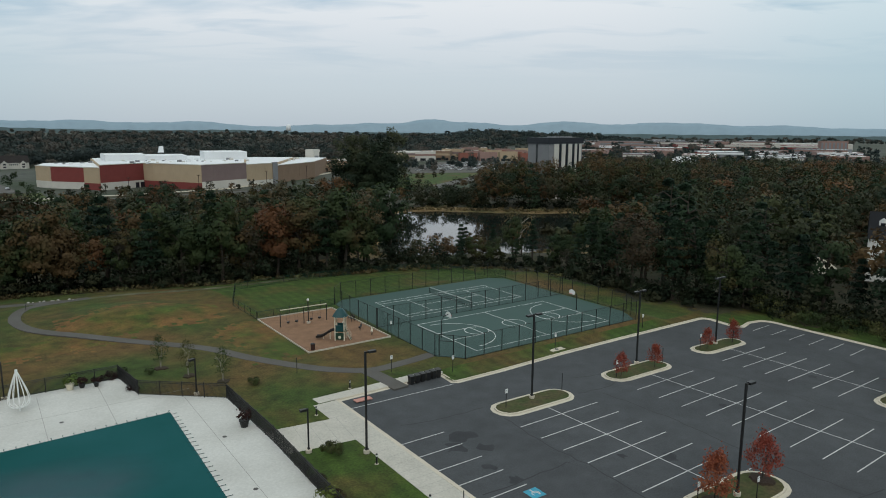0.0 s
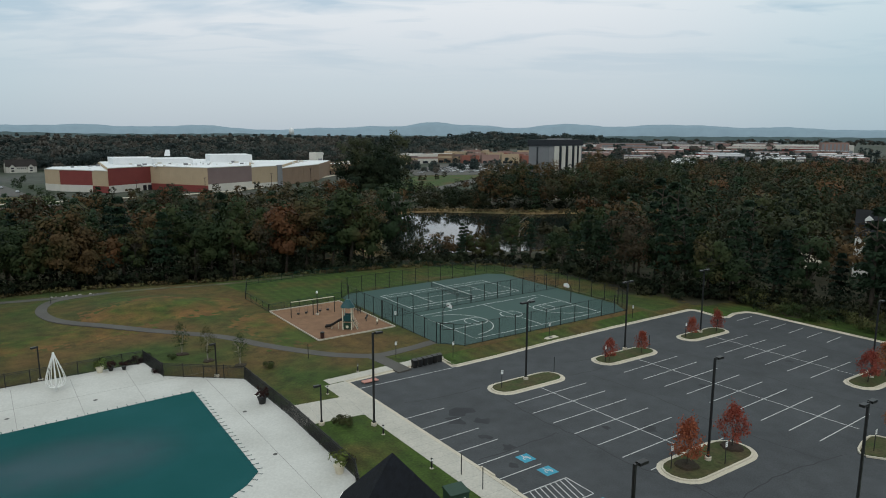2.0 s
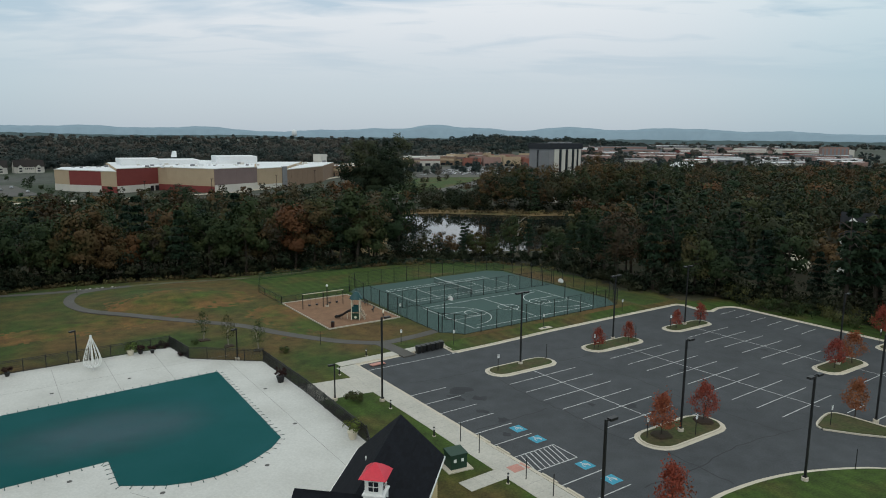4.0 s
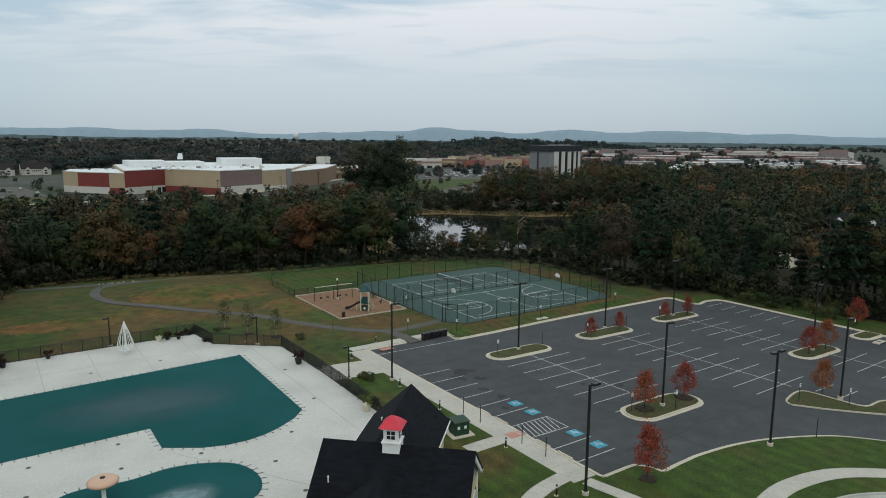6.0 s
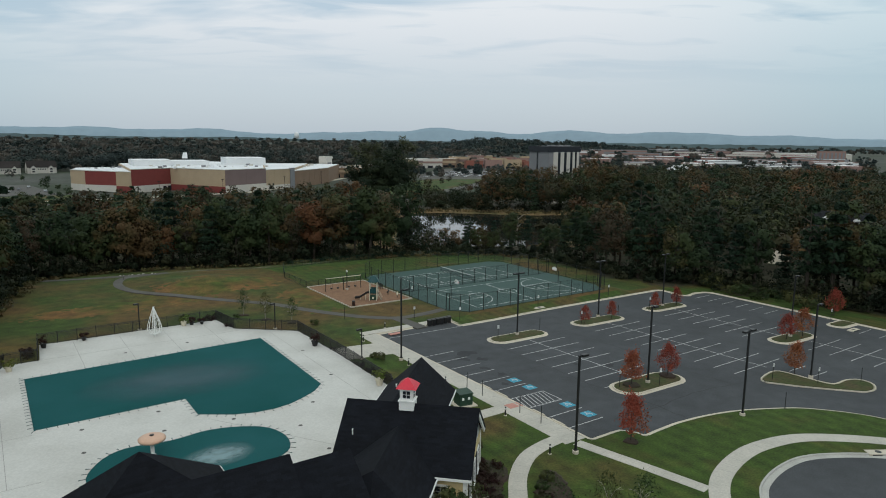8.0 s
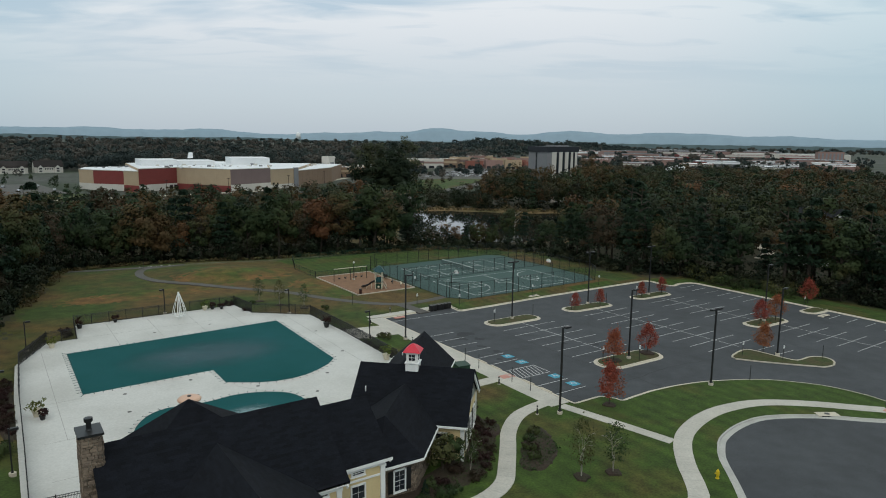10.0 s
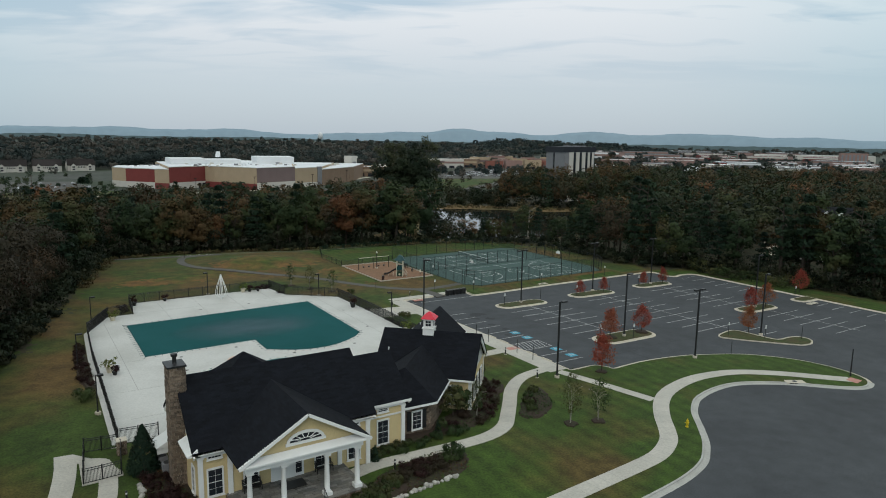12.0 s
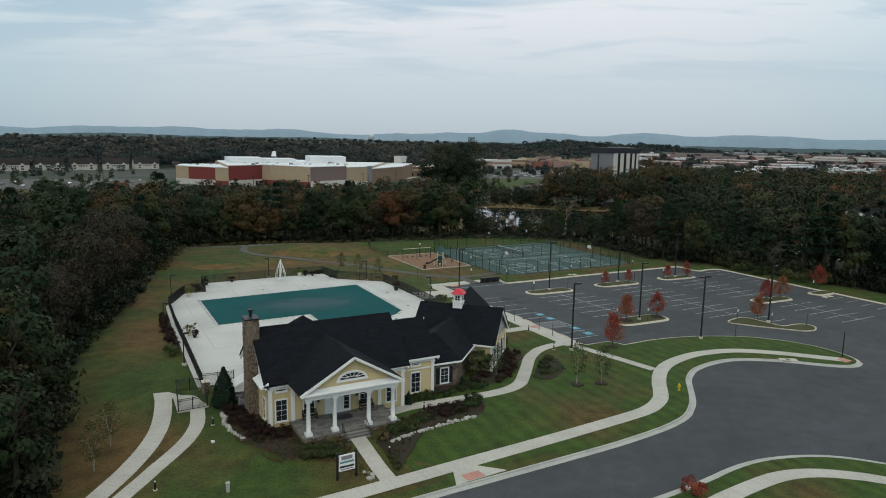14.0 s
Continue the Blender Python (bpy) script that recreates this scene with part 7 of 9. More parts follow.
# ---- court lines, hoops and net ----
def court_line(a, b, w=0.1):
    a, b = Vector(a), Vector(b)
    d = (b - a).normalized()
    s = Vector((-d.y, d.x)) * w / 2
    m = M()
    m.add([(p.x, p.y, 0.005) for p in (a - s, b - s, b + s, a + s)], [(0, 1, 2, 3)])
    m.make("court_line", COURTPAINT, court_slab)


def court_arc(cx, cy, r, a0, a1, w=0.1):
    m = M()
    n = 28
    vs = []
    for i in range(n + 1):
        a = radians(a0 + (a1 - a0) * i / n)
        vs += [(cx + (r - w / 2) * math.cos(a), cy + (r - w / 2) * math.sin(a), 0.006), (cx + (r + w / 2) * math.cos(a), cy + (r + w / 2) * math.sin(a), 0.006)]
    m.add(vs, [(2 * i, 2 * i + 1, 2 * i + 3, 2 * i + 2) for i in range(n)])
    m.make("court_arc", COURTPAINT, court_slab)


def rect_lines(x0, y0, x1, y1):
    for a, b in (((x0, y0), (x1, y0)), ((x1, y0), (x1, y1)), ((x1, y1), (x0, y1)), ((x0, y1), (x0, y0))):
        court_line(a, b)


BL, BW = 26.2, 14.9
rect_lines(0, 0, BL, BW)
court_line((BL / 2, 0), (BL / 2, BW))
court_arc(BL / 2, BW / 2, 1.83, 0, 360)
for x0, s in ((0, 1), (BL, -1)):
    court_line((x0, BW / 2 - 1.83), (x0 + s * 5.8, BW / 2 - 1.83))
    court_line((x0, BW / 2 + 1.83), (x0 + s * 5.8, BW / 2 + 1.83))
    court_line((x0 + s * 5.8, BW / 2 - 1.83), (x0 + s * 5.8, BW / 2 + 1.83))
    court_arc(x0 + s * 5.8, BW / 2, 1.83, 0, 360)
    court_arc(x0 + s * 1.5, BW / 2, 6.1, -90 if s > 0 else 90, 90 if s > 0 else 270)
TX0, TX1, TY0, TY1 = 1.4, 25.1, 19.3, 30.3
rect_lines(TX0, TY0, TX1, TY1)
for y in (TY0 + 1.37, TY1 - 1.37):
    court_line((TX0, y), (TX1, y))
for x in (TX0 + 5.5, TX1 - 5.5):
    court_line((x, TY0 + 1.37), (x, TY1 - 1.37))
court_line((TX0 + 5.5, (TY0 + TY1) / 2), (TX1 - 5.5, (TY0 + TY1) / 2))


def hoop(x, y, rz):
    root = empty("basketball_hoop", (x, y, 0), rz)
    m = M()
    m.tube([(0, 0, 0), (0, 0, 2.6), (0.35, 0, 3.1), (1.1, 0, 3.3)], 0.075, 8)
    m.make("pole", BLACK, root)
    m = M()
    out = [(0.68 * math.cos(a), 3.12 + max(-0.28, 0.52 * math.sin(a))) for a in np.linspace(-0.5, math.pi + 0.5, 20)]
    n = len(out)
    m.add([(1.15, p[0], p[1]) for p in out] + [(1.2, p[0], p[1]) for p in out], [tuple(range(n)), tuple(reversed(range(n, 2 * n)))] + [(i, n + i, n + (i + 1) % n, (i + 1) % n) for i in range(n)])
    m.make("backboard", WHITE, root, "white fan-shaped backboard")
    m = M()
    ring = [(1.2 + 0.28 + 0.23 * math.cos(a), 0.23 * math.sin(a), 3.05) for a in np.linspace(0, 2 * math.pi, 15)]
    m.tube(ring, 0.018, 5)
    m.make("rim", REDPAINT, root)
    return tagged(root, "basketball hoop with a white fan backboard", "hoop")


hoop(-0.6, BW / 2, 0)
hoop(BL + 0.6, BW / 2, 180)
net = empty("tennis_net", ((TX0 + TX1) / 2, TY0 - 0.9, 0))
for y in (0, TY1 - TY0 + 1.8):
    m = M()
    m.tube([(0, y, 0), (0, y, 1.1)], 0.05, 8)
    m.make("net_post", BLACK, net)
me = wire_panel(TY1 - TY0 + 1.8, 1.0, 0.06, 0.006, BLACK, (0.05,))
ob = place("net_mesh", me, net)
ob.matrix_basis = pose(0, 0, 0.03, 0, 0, 90)
m = M()
m.box(-0.02, 0, 0.98, 0.02, TY1 - TY0 + 1.8, 1.06)
m.make("net_band", WHITE, net)
tagged(net, "black tennis net with a white band", "net")

# ---- playground ----
m = M()
for a, b in (((-19.2, 11.8), (-6.5, 11.8)), ((-6.5, 11.8), (-6.5, 31.2)), ((-6.5, 31.2), (-19.2, 31.2)), ((-19.2, 31.2), (-19.2, 11.8))):
    m = M()
    m.beam((*a, 0.06), (*b, 0.06), 0.11, 0.2)
    tagged(m.make("border_edging", EDGING), "pale edging board round the play area", "edging", "play area edging")


def play_tower(x, y, rz):
    root = empty("play_tower", (x, y, 0.02), rz)
    for sx in (-0.65, 0.65):
        for sy in (-0.65, 0.65):
            m = M()
            m.box(sx - 0.07, sy - 0.07, 0, sx + 0.07, sy + 0.07, 3.6)
            m.make("post", CREAM, root, "cream plastic post")
    m = M()
    m.box(-0.72, -0.72, 1.3, 0.72, 0.72, 1.4)
    m.make("platform", DARKGREEN, root)
    m = M()
    ring = [(1.15, 3.45), (0.95, 3.8), (0.5, 4.4), (0.22, 4.6)]
    vs = [(r * math.cos(radians(22.5 + 45 * k)), r * math.sin(radians(22.5 + 45 * k)), z) for r, z in ring for k in range(8)]
    m.add(vs, [(i * 8 + k, i * 8 + (k + 1) % 8, i * 8 + 8 + (k + 1) % 8, i * 8 + 8 + k) for i in range(3) for k in range(8)] + [tuple(reversed(range(8))), tuple(range(24, 32))])
    m.make("tower_roof", TEALROOF, root, "dark teal plastic roof")
    for sy in (-0.66, 0.66):
        m = M()
        m.box(-0.58, sy - 0.03, 1.4, 0.58, sy + 0.03, 2.25)
        m.make("panel", TEALROOF, root)
    m = M()
    m.box(-0.58, -0.69, 0.15, 0.58, -0.63, 1.15)
    m.make("lower_panel", DARKGREEN, root)
    m = M()
    m.tube([(0, -0.72, 0.5), (0, -0.7, 0.5)], 0.22, 14)
    m.make("panel_disc", CREAM, root)
    line = smooth_line([(-0.7, 0, 1.4), (-1.4, 0, 1.15), (-2.4, 0, 0.5), (-3.0, 0, 0.28), (-3.5, 0, 0.26)], 4)
    m = M()
    prof = [(-0.32, 0.28), (-0.26, 0.02), (0.26, 0.02), (0.32, 0.28), (0.36, 0.28), (0.3, -0.04), (-0.3, -0.04), (-0.36, 0.28)]
    vs = [(p[0], a, p[2] + b) for p in line for a, b in prof]
    k = len(prof)
    m.add(vs, [(i * k + j, i * k + (j + 1) % k, (i + 1) * k + (j + 1) % k, (i + 1) * k + j) for i in range(len(line) - 1) for j in range(k)])
    m.make("slide", BLACK, root, "dark plastic slide")
    for px in (-1.5, -2.5):
        m = M()
        m.box(px - 0.05, -0.05, 0, px + 0.05, 0.05, 1.0 if px > -2 else 0.45)
        m.make("slide_leg", CREAM, root)
    lad = M()
    for s in (-0.3, 0.3):
        lad.beam((0.7, s, 1.4), (1.5, s, 0), 0.06)
        lad.beam((0.7, s, 2.1), (1.6, s, 0.6), 0.04)
    lad.make("ladder_rail", CREAM, root)
    for i in range(4):
        st = M()
        t = (i + 0.5) / 4
        st.box(0.72 + 0.8 * t - 0.1, -0.3, 1.4 - 1.4 * t, 0.72 + 0.8 * t + 0.1, 0.3, 1.44 - 1.4 * t)
        st.make("ladder_step", DARKGREEN, root)
    return tagged(root, "play tower with teal roof and dark slide", "playground tower")


play_tower(-13.0, 14.8, -38)


def swings():
    a, b = Vector((-17.8, 25.3, 0.02)), Vector((-10.3, 25.1, 0.02))
    root = empty("swing_frame", a)
    d = b - a
    m = M()
    m.tube([(0, 0, 2.6), (d.x, d.y, 2.6)], 0.07, 8)
    m.make("top_bar", CREAM, root, "pale swing beam")
    for t in (0.0, 0.5, 1.0):
        m = M()
        m.tube([(d.x * t, d.y * t, 0), (d.x * t, d.y * t, 2.6)], 0.07, 8)
        m.make("post", BLACK, root)
    for t in (0.16, 0.34, 0.66, 0.84):
        p = d * t
        m = M()
        for s in (-0.22, 0.22):
            q = p + d.normalized() * s
            m.tube([(q.x, q.y, 2.55), (q.x, q.y, 0.6)], 0.012, 4)
        m.make("chain", BLACK, root)
        m = M()
        m.tube([(p.x, p.y, 0.42), (p.x, p.y, 0.5), (p.x, p.y, 0.7)], (0.16, 0.24, 0.2), 8)
        m.make("swing_seat", BLACK, root)
    return tagged(root, "swing frame with black seats over the mulch", "swing set")


swings()


def spring_rider(x, y, rz, body, label):
    root = empty("spring_rider", (x, y, 0.02), rz)
    m = M()
    m.tube([(0.1 * math.cos(a), 0.1 * math.sin(a), 0.02 + 0.03 * a / 2) for a in np.linspace(0, 8 * math.pi, 33)], 0.02, 4)
    m.make("spring", BLACK, root)
    m = M()
    m.smooth = True
    m.tube([(-0.5, 0, 0.72), (-0.3, 0, 0.6), (0.1, 0, 0.58), (0.35, 0, 0.75), (0.5, 0, 1.0)], (0.07, 0.15, 0.16, 0.13, 0.09), 10)
    m.make("rider_body", body, root)
    m = M()
    m.tube([(0.36, -0.2, 0.9), (0.36, 0.2, 0.9)], 0.025, 6)
    m.make("handlebar", BLACK, root)
    return tagged(root, label, "spring rider")


spring_rider(-8.7, 17.0, 40, BLACK, "dark spring rider on the mulch")
spring_rider(-8.3, 14.2, 60, CREAM, "cream spring rider on the mulch")
spring_rider(-10.6, 19.6, 10, CREAM, "cream and dark spring seesaw on the mulch")
bench(-7.3, 22.6, 0.02, -95, "dark slatted bench beside the play area")
root = empty("litter_bin", (-18.3, 12.5, 0.02))
m = M()
m.tube([(0, 0, 0.05), (0, 0, 0.1), (0, 0, 0.85)], (0.24, 0.28, 0.3), 14)
m.make("bin_body", BARREL, root)
m = M()
m.tube([(0, 0, 0.85), (0, 0, 0.9), (0, 0, 1.02)], (0.33, 0.33, 0.18), 14)
m.make("lid", BLACK, root)
tagged(root, "dark brown litter bin on the play area", "litter bin")
root = lamp("play_lamp", 3.6, (), "short dark lamp post with a white globe", 0.06)
m = M()
m.smooth = True
m.tube([(0, 0, z) for z in (3.55, 3.62, 3.75, 3.9, 3.98)], (0.08, 0.17, 0.2, 0.15, 0.04), 12)
m.make("globe", WHITE, root, "white lamp globe")
root.matrix_basis = at(-13.4, 25.0)

# ---- planting round the house, the pool and the islands ----
def bed(name, line, label, lift=0.05, material=None):
    m = M()
    br = random.Random(len(label) + int(line[0][0]))
    line = [(x + br.uniform(-0.16, 0.16), y + br.uniform(-0.16, 0.16)) for x, y in resample(smooth_line(line, 4, True), 0.45, True)]
    c = (sum(p[0] for p in line) / len(line), sum(p[1] for p in line) / len(line))
    n = len(line)
    vs = [(x, y, lz(x, y) - 0.05) for x, y in line] + [(x + (c[0] - x) * 0.12, y + (c[1] - y) * 0.12, lz(x, y) + lift + 0.06) for x, y in line] + [(*c, lz(*c) + lift + 0.1)]
    area = sum(a[0] * b[1] - b[0] * a[1] for a, b in zip(line, line[1:] + line[:1]))
    fs = [(i, (i + 1) % n, n + (i + 1) % n, n + i) for i in range(n)] + [(n + i, n + (i + 1) % n, 2 * n) for i in range(n)]
    m.add(vs, fs if area > 0 else [tuple(reversed(f)) for f in fs])
    return tagged(m.make(name, material or BEDMULCH), label, "planting bed", kind="structure")


bed("bed_west", [(-75.3, -51.0), (-72.6, -51), (-72.4, -60.4), (-70.3, -60.6), (-69.4, -64.6), (-67.2, -65.6), (-66.8, -67.6), (-66.6, -71.0), (-67.6, -71.0), (-68.4, -68.7), (-70.4, -68.1), (-72.4, -66.9), (-73.8, -64.4), (-75.3, -61.0), (-75.5, -56)], "dark mulch bed at the house corner")
bed("bed_east", [(-63.4, -66.4), (-60.0, -64.0), (-56.0, -61.8), (-49.5, -61.4), (-48.6, -62.6), (-50.2, -65.0), (-52.4, -65.8), (-55.5, -66.0), (-60.0, -67.1), (-62.4, -69.4), (-63.9, -72.6), (-64.1, -68)], "dark mulch bed with shrubs beside the walk")
bed("bed_wing", [(-57.4, -60.0), (-52.6, -58.7), (-48.5, -58.6), (-45.0, -58.4), (-42.0, -56.9), (-39.5, -54.9), (-36.5, -51.8), (-33.8, -48.9), (-36.4, -44.4), (-40.2, -50.8), (-43.6, -54.2), (-48.8, -57.1), (-56.8, -58.3)], "dark mulch bed against the house wall")
bed("bed_island", [(-38.8, -57.8), (-37.0, -56.0), (-35.3, -54.0), (-32.9, -52.0), (-31.4, -51.4), (-31.0, -53.0), (-32.8, -56.6), (-35.4, -58.7), (-38.0, -59.2)], "oval mulch bed in the lawn")
bed("bed_fence", [(-76.9, -8.6), (-75.75, -8.4), (-75.9, -17), (-76.1, -27.5), (-76.9, -27.8), (-77.5, -25), (-77.4, -17)], "dark mulch strip outside the pool fence")
for x, y in ((-7.3, -40.8), (-0.5, -40.9)):
    bed("bed_tree", [(x + 1.1 * math.cos(a), y + 1.1 * math.sin(a)) for a in np.linspace(0, 5.5, 8)], "mulch ring under a young tree", 0.1)
for x, y in ((-20.2, -51.6), (-35.3, -62.0), (-32.2, -62.9), (-37.0, 16.0), (-34.9, 11.4), (-32.0, 7.4)):
    bed("bed_tree", [(x + 0.8 * math.cos(a), y + 0.8 * math.sin(a)) for a in np.linspace(0, 5.5, 8)], "mulch ring under a young tree", 0.06)

# low leafy litter spilling over the edges of the beds
def bed_cover(poly, n, seed, material):
    r2 = np.random.default_rng(seed)
    lo, hi = np.min(poly, 0) - 0.5, np.max(poly, 0) + 0.5
    p = r2.uniform(lo, hi, (n * 3, 2))
    p = p[inside(p[:, 0], p[:, 1], offset_poly(list(poly), 0.15))][:n]
    c = np.stack([p[:, 0], p[:, 1], land(p[:, 0], p[:, 1]) + r2.uniform(0.05, 0.22, len(p))], 1)
    nrm = r2.normal(0, 0.5, (len(p), 3)) + np.array([0, 0, 0.9])
    nrm /= np.linalg.norm(nrm, axis=1, keepdims=True)
    ob = place("bed_litter", leaf_mesh("bed_litter", cards(c, nrm, r2.uniform(0.5, 1.3, len(p)) * 0.15, r2), material))
    tagged(ob, "low ground cover and fallen leaves in a bed", "ground cover", kind="stuff")


bed_cover([(-75.3, -52), (-72.8, -52), (-72.6, -60.4), (-69.4, -64.6), (-67.2, -67.6), (-68.4, -68.7), (-72.4, -66.9), (-75.3, -61.0)], 1100, 1, SHRUB)
bed_cover([(-75.3, -52), (-72.8, -52), (-72.6, -60.4), (-69.4, -64.6), (-67.2, -67.6), (-68.4, -69.0), (-73.4, -67.2), (-75.6, -61.0)], 1300, 2, RUSTY)
bed_cover([(-63.4, -66.4), (-56.0, -61.8), (-49.5, -61.4), (-50.2, -65.0), (-55.5, -66.0), (-60.0, -67.1), (-63.9, -72.6)], 1500, 3, SHRUB)
bed_cover([(-63.4, -66.4), (-56.0, -61.8), (-49.5, -61.4), (-50.2, -65.0), (-55.5, -66.0), (-60.0, -67.1), (-63.9, -72.6)], 900, 4, RUSTY)
bed_cover([(-57.2, -59.6), (-48.5, -57.9), (-41.2, -54.2), (-36.4, -46.4), (-34.4, -48.8), (-38.9, -54.0), (-43.0, -57.4), (-48, -58.8), (-56.8, -60.2)], 2200, 5, SHRUB)
bed_cover([(-38.6, -57.8), (-36.0, -55.2), (-31.6, -51.6), (-32.8, -56.6), (-38.0, -59.0)], 1200, 6, SHRUB)
bed_cover([(-66.8, -67.6), (-66.4, -72.8), (-67.8, -71.0), (-68.2, -68.4)], 320, 7, REEDS)


def fill(poly, gap, seed):
    """Places for shrubs planted closely inside an outline."""
    rr = random.Random(seed)
    x0, x1, y0, y1 = min(p[0] for p in poly), max(p[0] for p in poly), min(p[1] for p in poly), max(p[1] for p in poly)
    got = []
    for _ in range(400):
        x, y = rr.uniform(x0, x1), rr.uniform(y0, y1)
        if inside1(x, y, poly) and all((x - g[0]) ** 2 + (y - g[1]) ** 2 > gap * gap for g in got):
            got.append((x, y, rr.uniform(0.6, 0.95), rr.uniform(0, 360)))
    return got


red = tree("red_maple", "ovate", 4.0, 1.5, 1700, 0.14, RED, BARK, 41, "young maple in red leaf on a parking island", trunk=0.014, clear=0.27)
ISL_TREES = [(-7.3, -40.8, 1.08, 0), (-0.5, -40.9, 1.0, 80), (9.3, -17.0, 0.72, 40), (15.7, -17.1, 0.7, 200), (28.5, -16.0, 0.7, 10), (34.0, -16.4, 0.75, 120), (34.4, -40.0, 1.1, 260), (29.9, -39.8, 1.0, 30), (15.0, -49.2, 0.95, 300), (-20.2, -51.6, 1.1, 150), (52.5, -36.0, 1.1, 70)]
shared(red, ISL_TREES, "young red maples")
birch = tree("young_birch", "ovate", 4.4, 1.2, 750, 0.11, SHRUB, PALEBARK, 43, "slender young birch with thin pale stems", trunk=0.011, clear=0.3, multi=3)
shared(birch, [(-37.0, 16.0, 0.95, 0), (-34.9, 11.4, 1.0, 70), (-32.0, 7.4, 0.9, 160), (-35.3, -62.0, 1.15, 30), (-32.2, -62.9, 1.1, 100), (-43.3, -56.4, 0.9, 10), (-87.5, -60.5, 1.0, 40), (-86.0, -56, 0.95, 200)], "slender young trees")
spruce = tree("cone_evergreen", "cone", 4.1, 1.6, 3000, 0.17, PINE, BARK, 45, "dense conical evergreen beside the house", trunk=0.015, clear=0.01)
shared(spruce, [(-74.8, -51.7, 1.0, 0)])
shrub_g = tree("round_shrub", "bush", 1.2, 0.9, 900, 0.10, SHRUB, BARK, 47, "rounded green shrub in a mulch bed", "shrub", trunk=0.02, clear=0.05)
GREEN_SPOTS = [(-70.8, -67.2, 0.8, 0), (-69.8, -67.6, 0.85, 40), (-68.8, -67.9, 0.8, 90), (-67.8, -68.2, 0.75, 140), (-69.8, -66.3, 0.7, 20), (-68.6, -66.5, 0.7, 60), (-61.6, -66.0, 0.8, 10), (-60.2, -65.4, 0.9, 80), (-58.8, -65.0, 0.8, 130), (-57.4, -64.4, 0.85, 33), (-59.4, -66.2, 0.7, 200), (-50.3, -62.6, 1.2, 15), (-51.2, -63.6, 1.0, 75), (-56.6, -59.0, 0.7, 20), (-55.2, -58.9, 0.75, 90), (-54.0, -58.8, 0.7, 160), (-63.7, -70.4, 0.5, 0), (-63.8, -71.3, 0.5, 50), (-63.9, -72.2, 0.5, 90), (-77.6, -30.8, 1.35, 0), (-29.3, 4.6, 0.9, 0), (-29.4, -16.2, 1.2, 40), (-41.3, 16.8, 0.8, 0), (-38.6, 14.8, 0.7, 0)]
GREEN_SPOTS += fill([(-70.6, -66.4), (-68.0, -66.8), (-67.8, -67.9), (-70.4, -67.5)], 0.9, 7) + fill([(-61.6, -65.6), (-57.4, -63.8), (-57.6, -65.4), (-61.4, -66.6)], 0.95, 8) + fill([(-57.0, -59.5), (-50.0, -58.3), (-46.4, -58.8), (-50.0, -59.4), (-56.6, -60.3)], 1.0, 9) + fill([(-37.8, -57.6), (-35.6, -55.4), (-35.6, -57.0), (-37.2, -58.6)], 1.5, 10) + fill([(-34.6, -54.0), (-32.2, -52.2), (-31.8, -53.0)], 1.5, 12)
shared(shrub_g, GREEN_SPOTS, "green shrubs")
shrub_r = tree("dark_red_shrub", "bush", 1.1, 0.95, 850, 0.10, PLUM, BARK, 49, "low plum-coloured shrub in a mulch bed", "shrub", trunk=0.02, clear=0.05)
RED_SPOTS = [(-73.4, -59.8, 0.9, 0), (-72.4, -61.6, 0.95, 40), (-71.3, -62.5, 0.9, 90), (-70.8, -61.4, 0.8, 10), (-73.8, -57.9, 0.9, 130), (-55.4, -62.8, 0.8, 0), (-54.0, -62.7, 0.8, 60), (-52.6, -63.0, 0.85, 100), (-46.8, -57.3, 0.8, 20), (-44.6, -56.0, 0.9, 80), (-39.4, -51.8, 1.1, 30), (-38.2, -50.2, 1.2, 70), (-37.0, -48.9, 1.1, 120), (-36.2, -47.5, 1.0, 10), (-35.2, -55.6, 0.8, 0), (-42.6, 15.0, 1.1, 0), (-44.0, 14.9, 0.9, 70), (-68.3, 8.5, 1.0, 0), (-68.2, 11.0, 1.0, 60), (-41.3, 9.6, 0.9, 30), (-32.6, -17.5, 0.8, 0), (-32.6, -20.5, 0.9, 40), (-32.5, -23.5, 0.9, 90), (-32.4, -9.0, 0.6, 20)]
RED_SPOTS += fill([(-74.9, -53.4), (-73.0, -54.2), (-72.8, -60.8), (-71.2, -61.6), (-70.8, -63.0), (-73.2, -63.2), (-74.8, -60.6)], 1.0, 3) + fill([(-76.3, -9), (-77.2, -16), (-77.2, -26.5), (-76.3, -26.5)], 1.1, 4)
RED_SPOTS += fill([(-40.2, -53.4), (-35.4, -47.4), (-34.8, -48.8), (-39.0, -54.2), (-43.4, -58.4), (-45.4, -58.2)], 1.3, 5) + fill([(-56.6, -63.6), (-52.2, -63.0), (-52.6, -64.6), (-56.8, -64.8)], 1.0, 6)
shared(shrub_r, RED_SPOTS, "plum-coloured shrubs")
wine = tree("wine_red_tree", "ovate", 6.0, 2.4, 2200, 0.2, WINE, BARK, 59, "dark wine-red young tree at the wood edge")
shared(wine, [(-81.6, 22.0, 1.0, 0)])
flame = tree("flame_shrub", "bush", 1.9, 1.2, 700, 0.14, RED, BARK, 57, "red-leaved shrub on the street verge", "shrub", trunk=0.012, clear=0.05)
shared(flame, [(-43.4, -86.9, 1.0, 0)])
grass_p = tree("ornamental_grass", "bush", 1.4, 0.9, 420, 0.16, REEDS, BARK, 51, "tan ornamental grass clump beside the steps", "shrub", trunk=0.01, clear=0.02)
shared(grass_p, [(-62.9, -66.9, 0.9, 0), (-67.0, -67.3, 0.8, 30), (-66.9, -65.9, 0.6, 80)], "grass clumps")
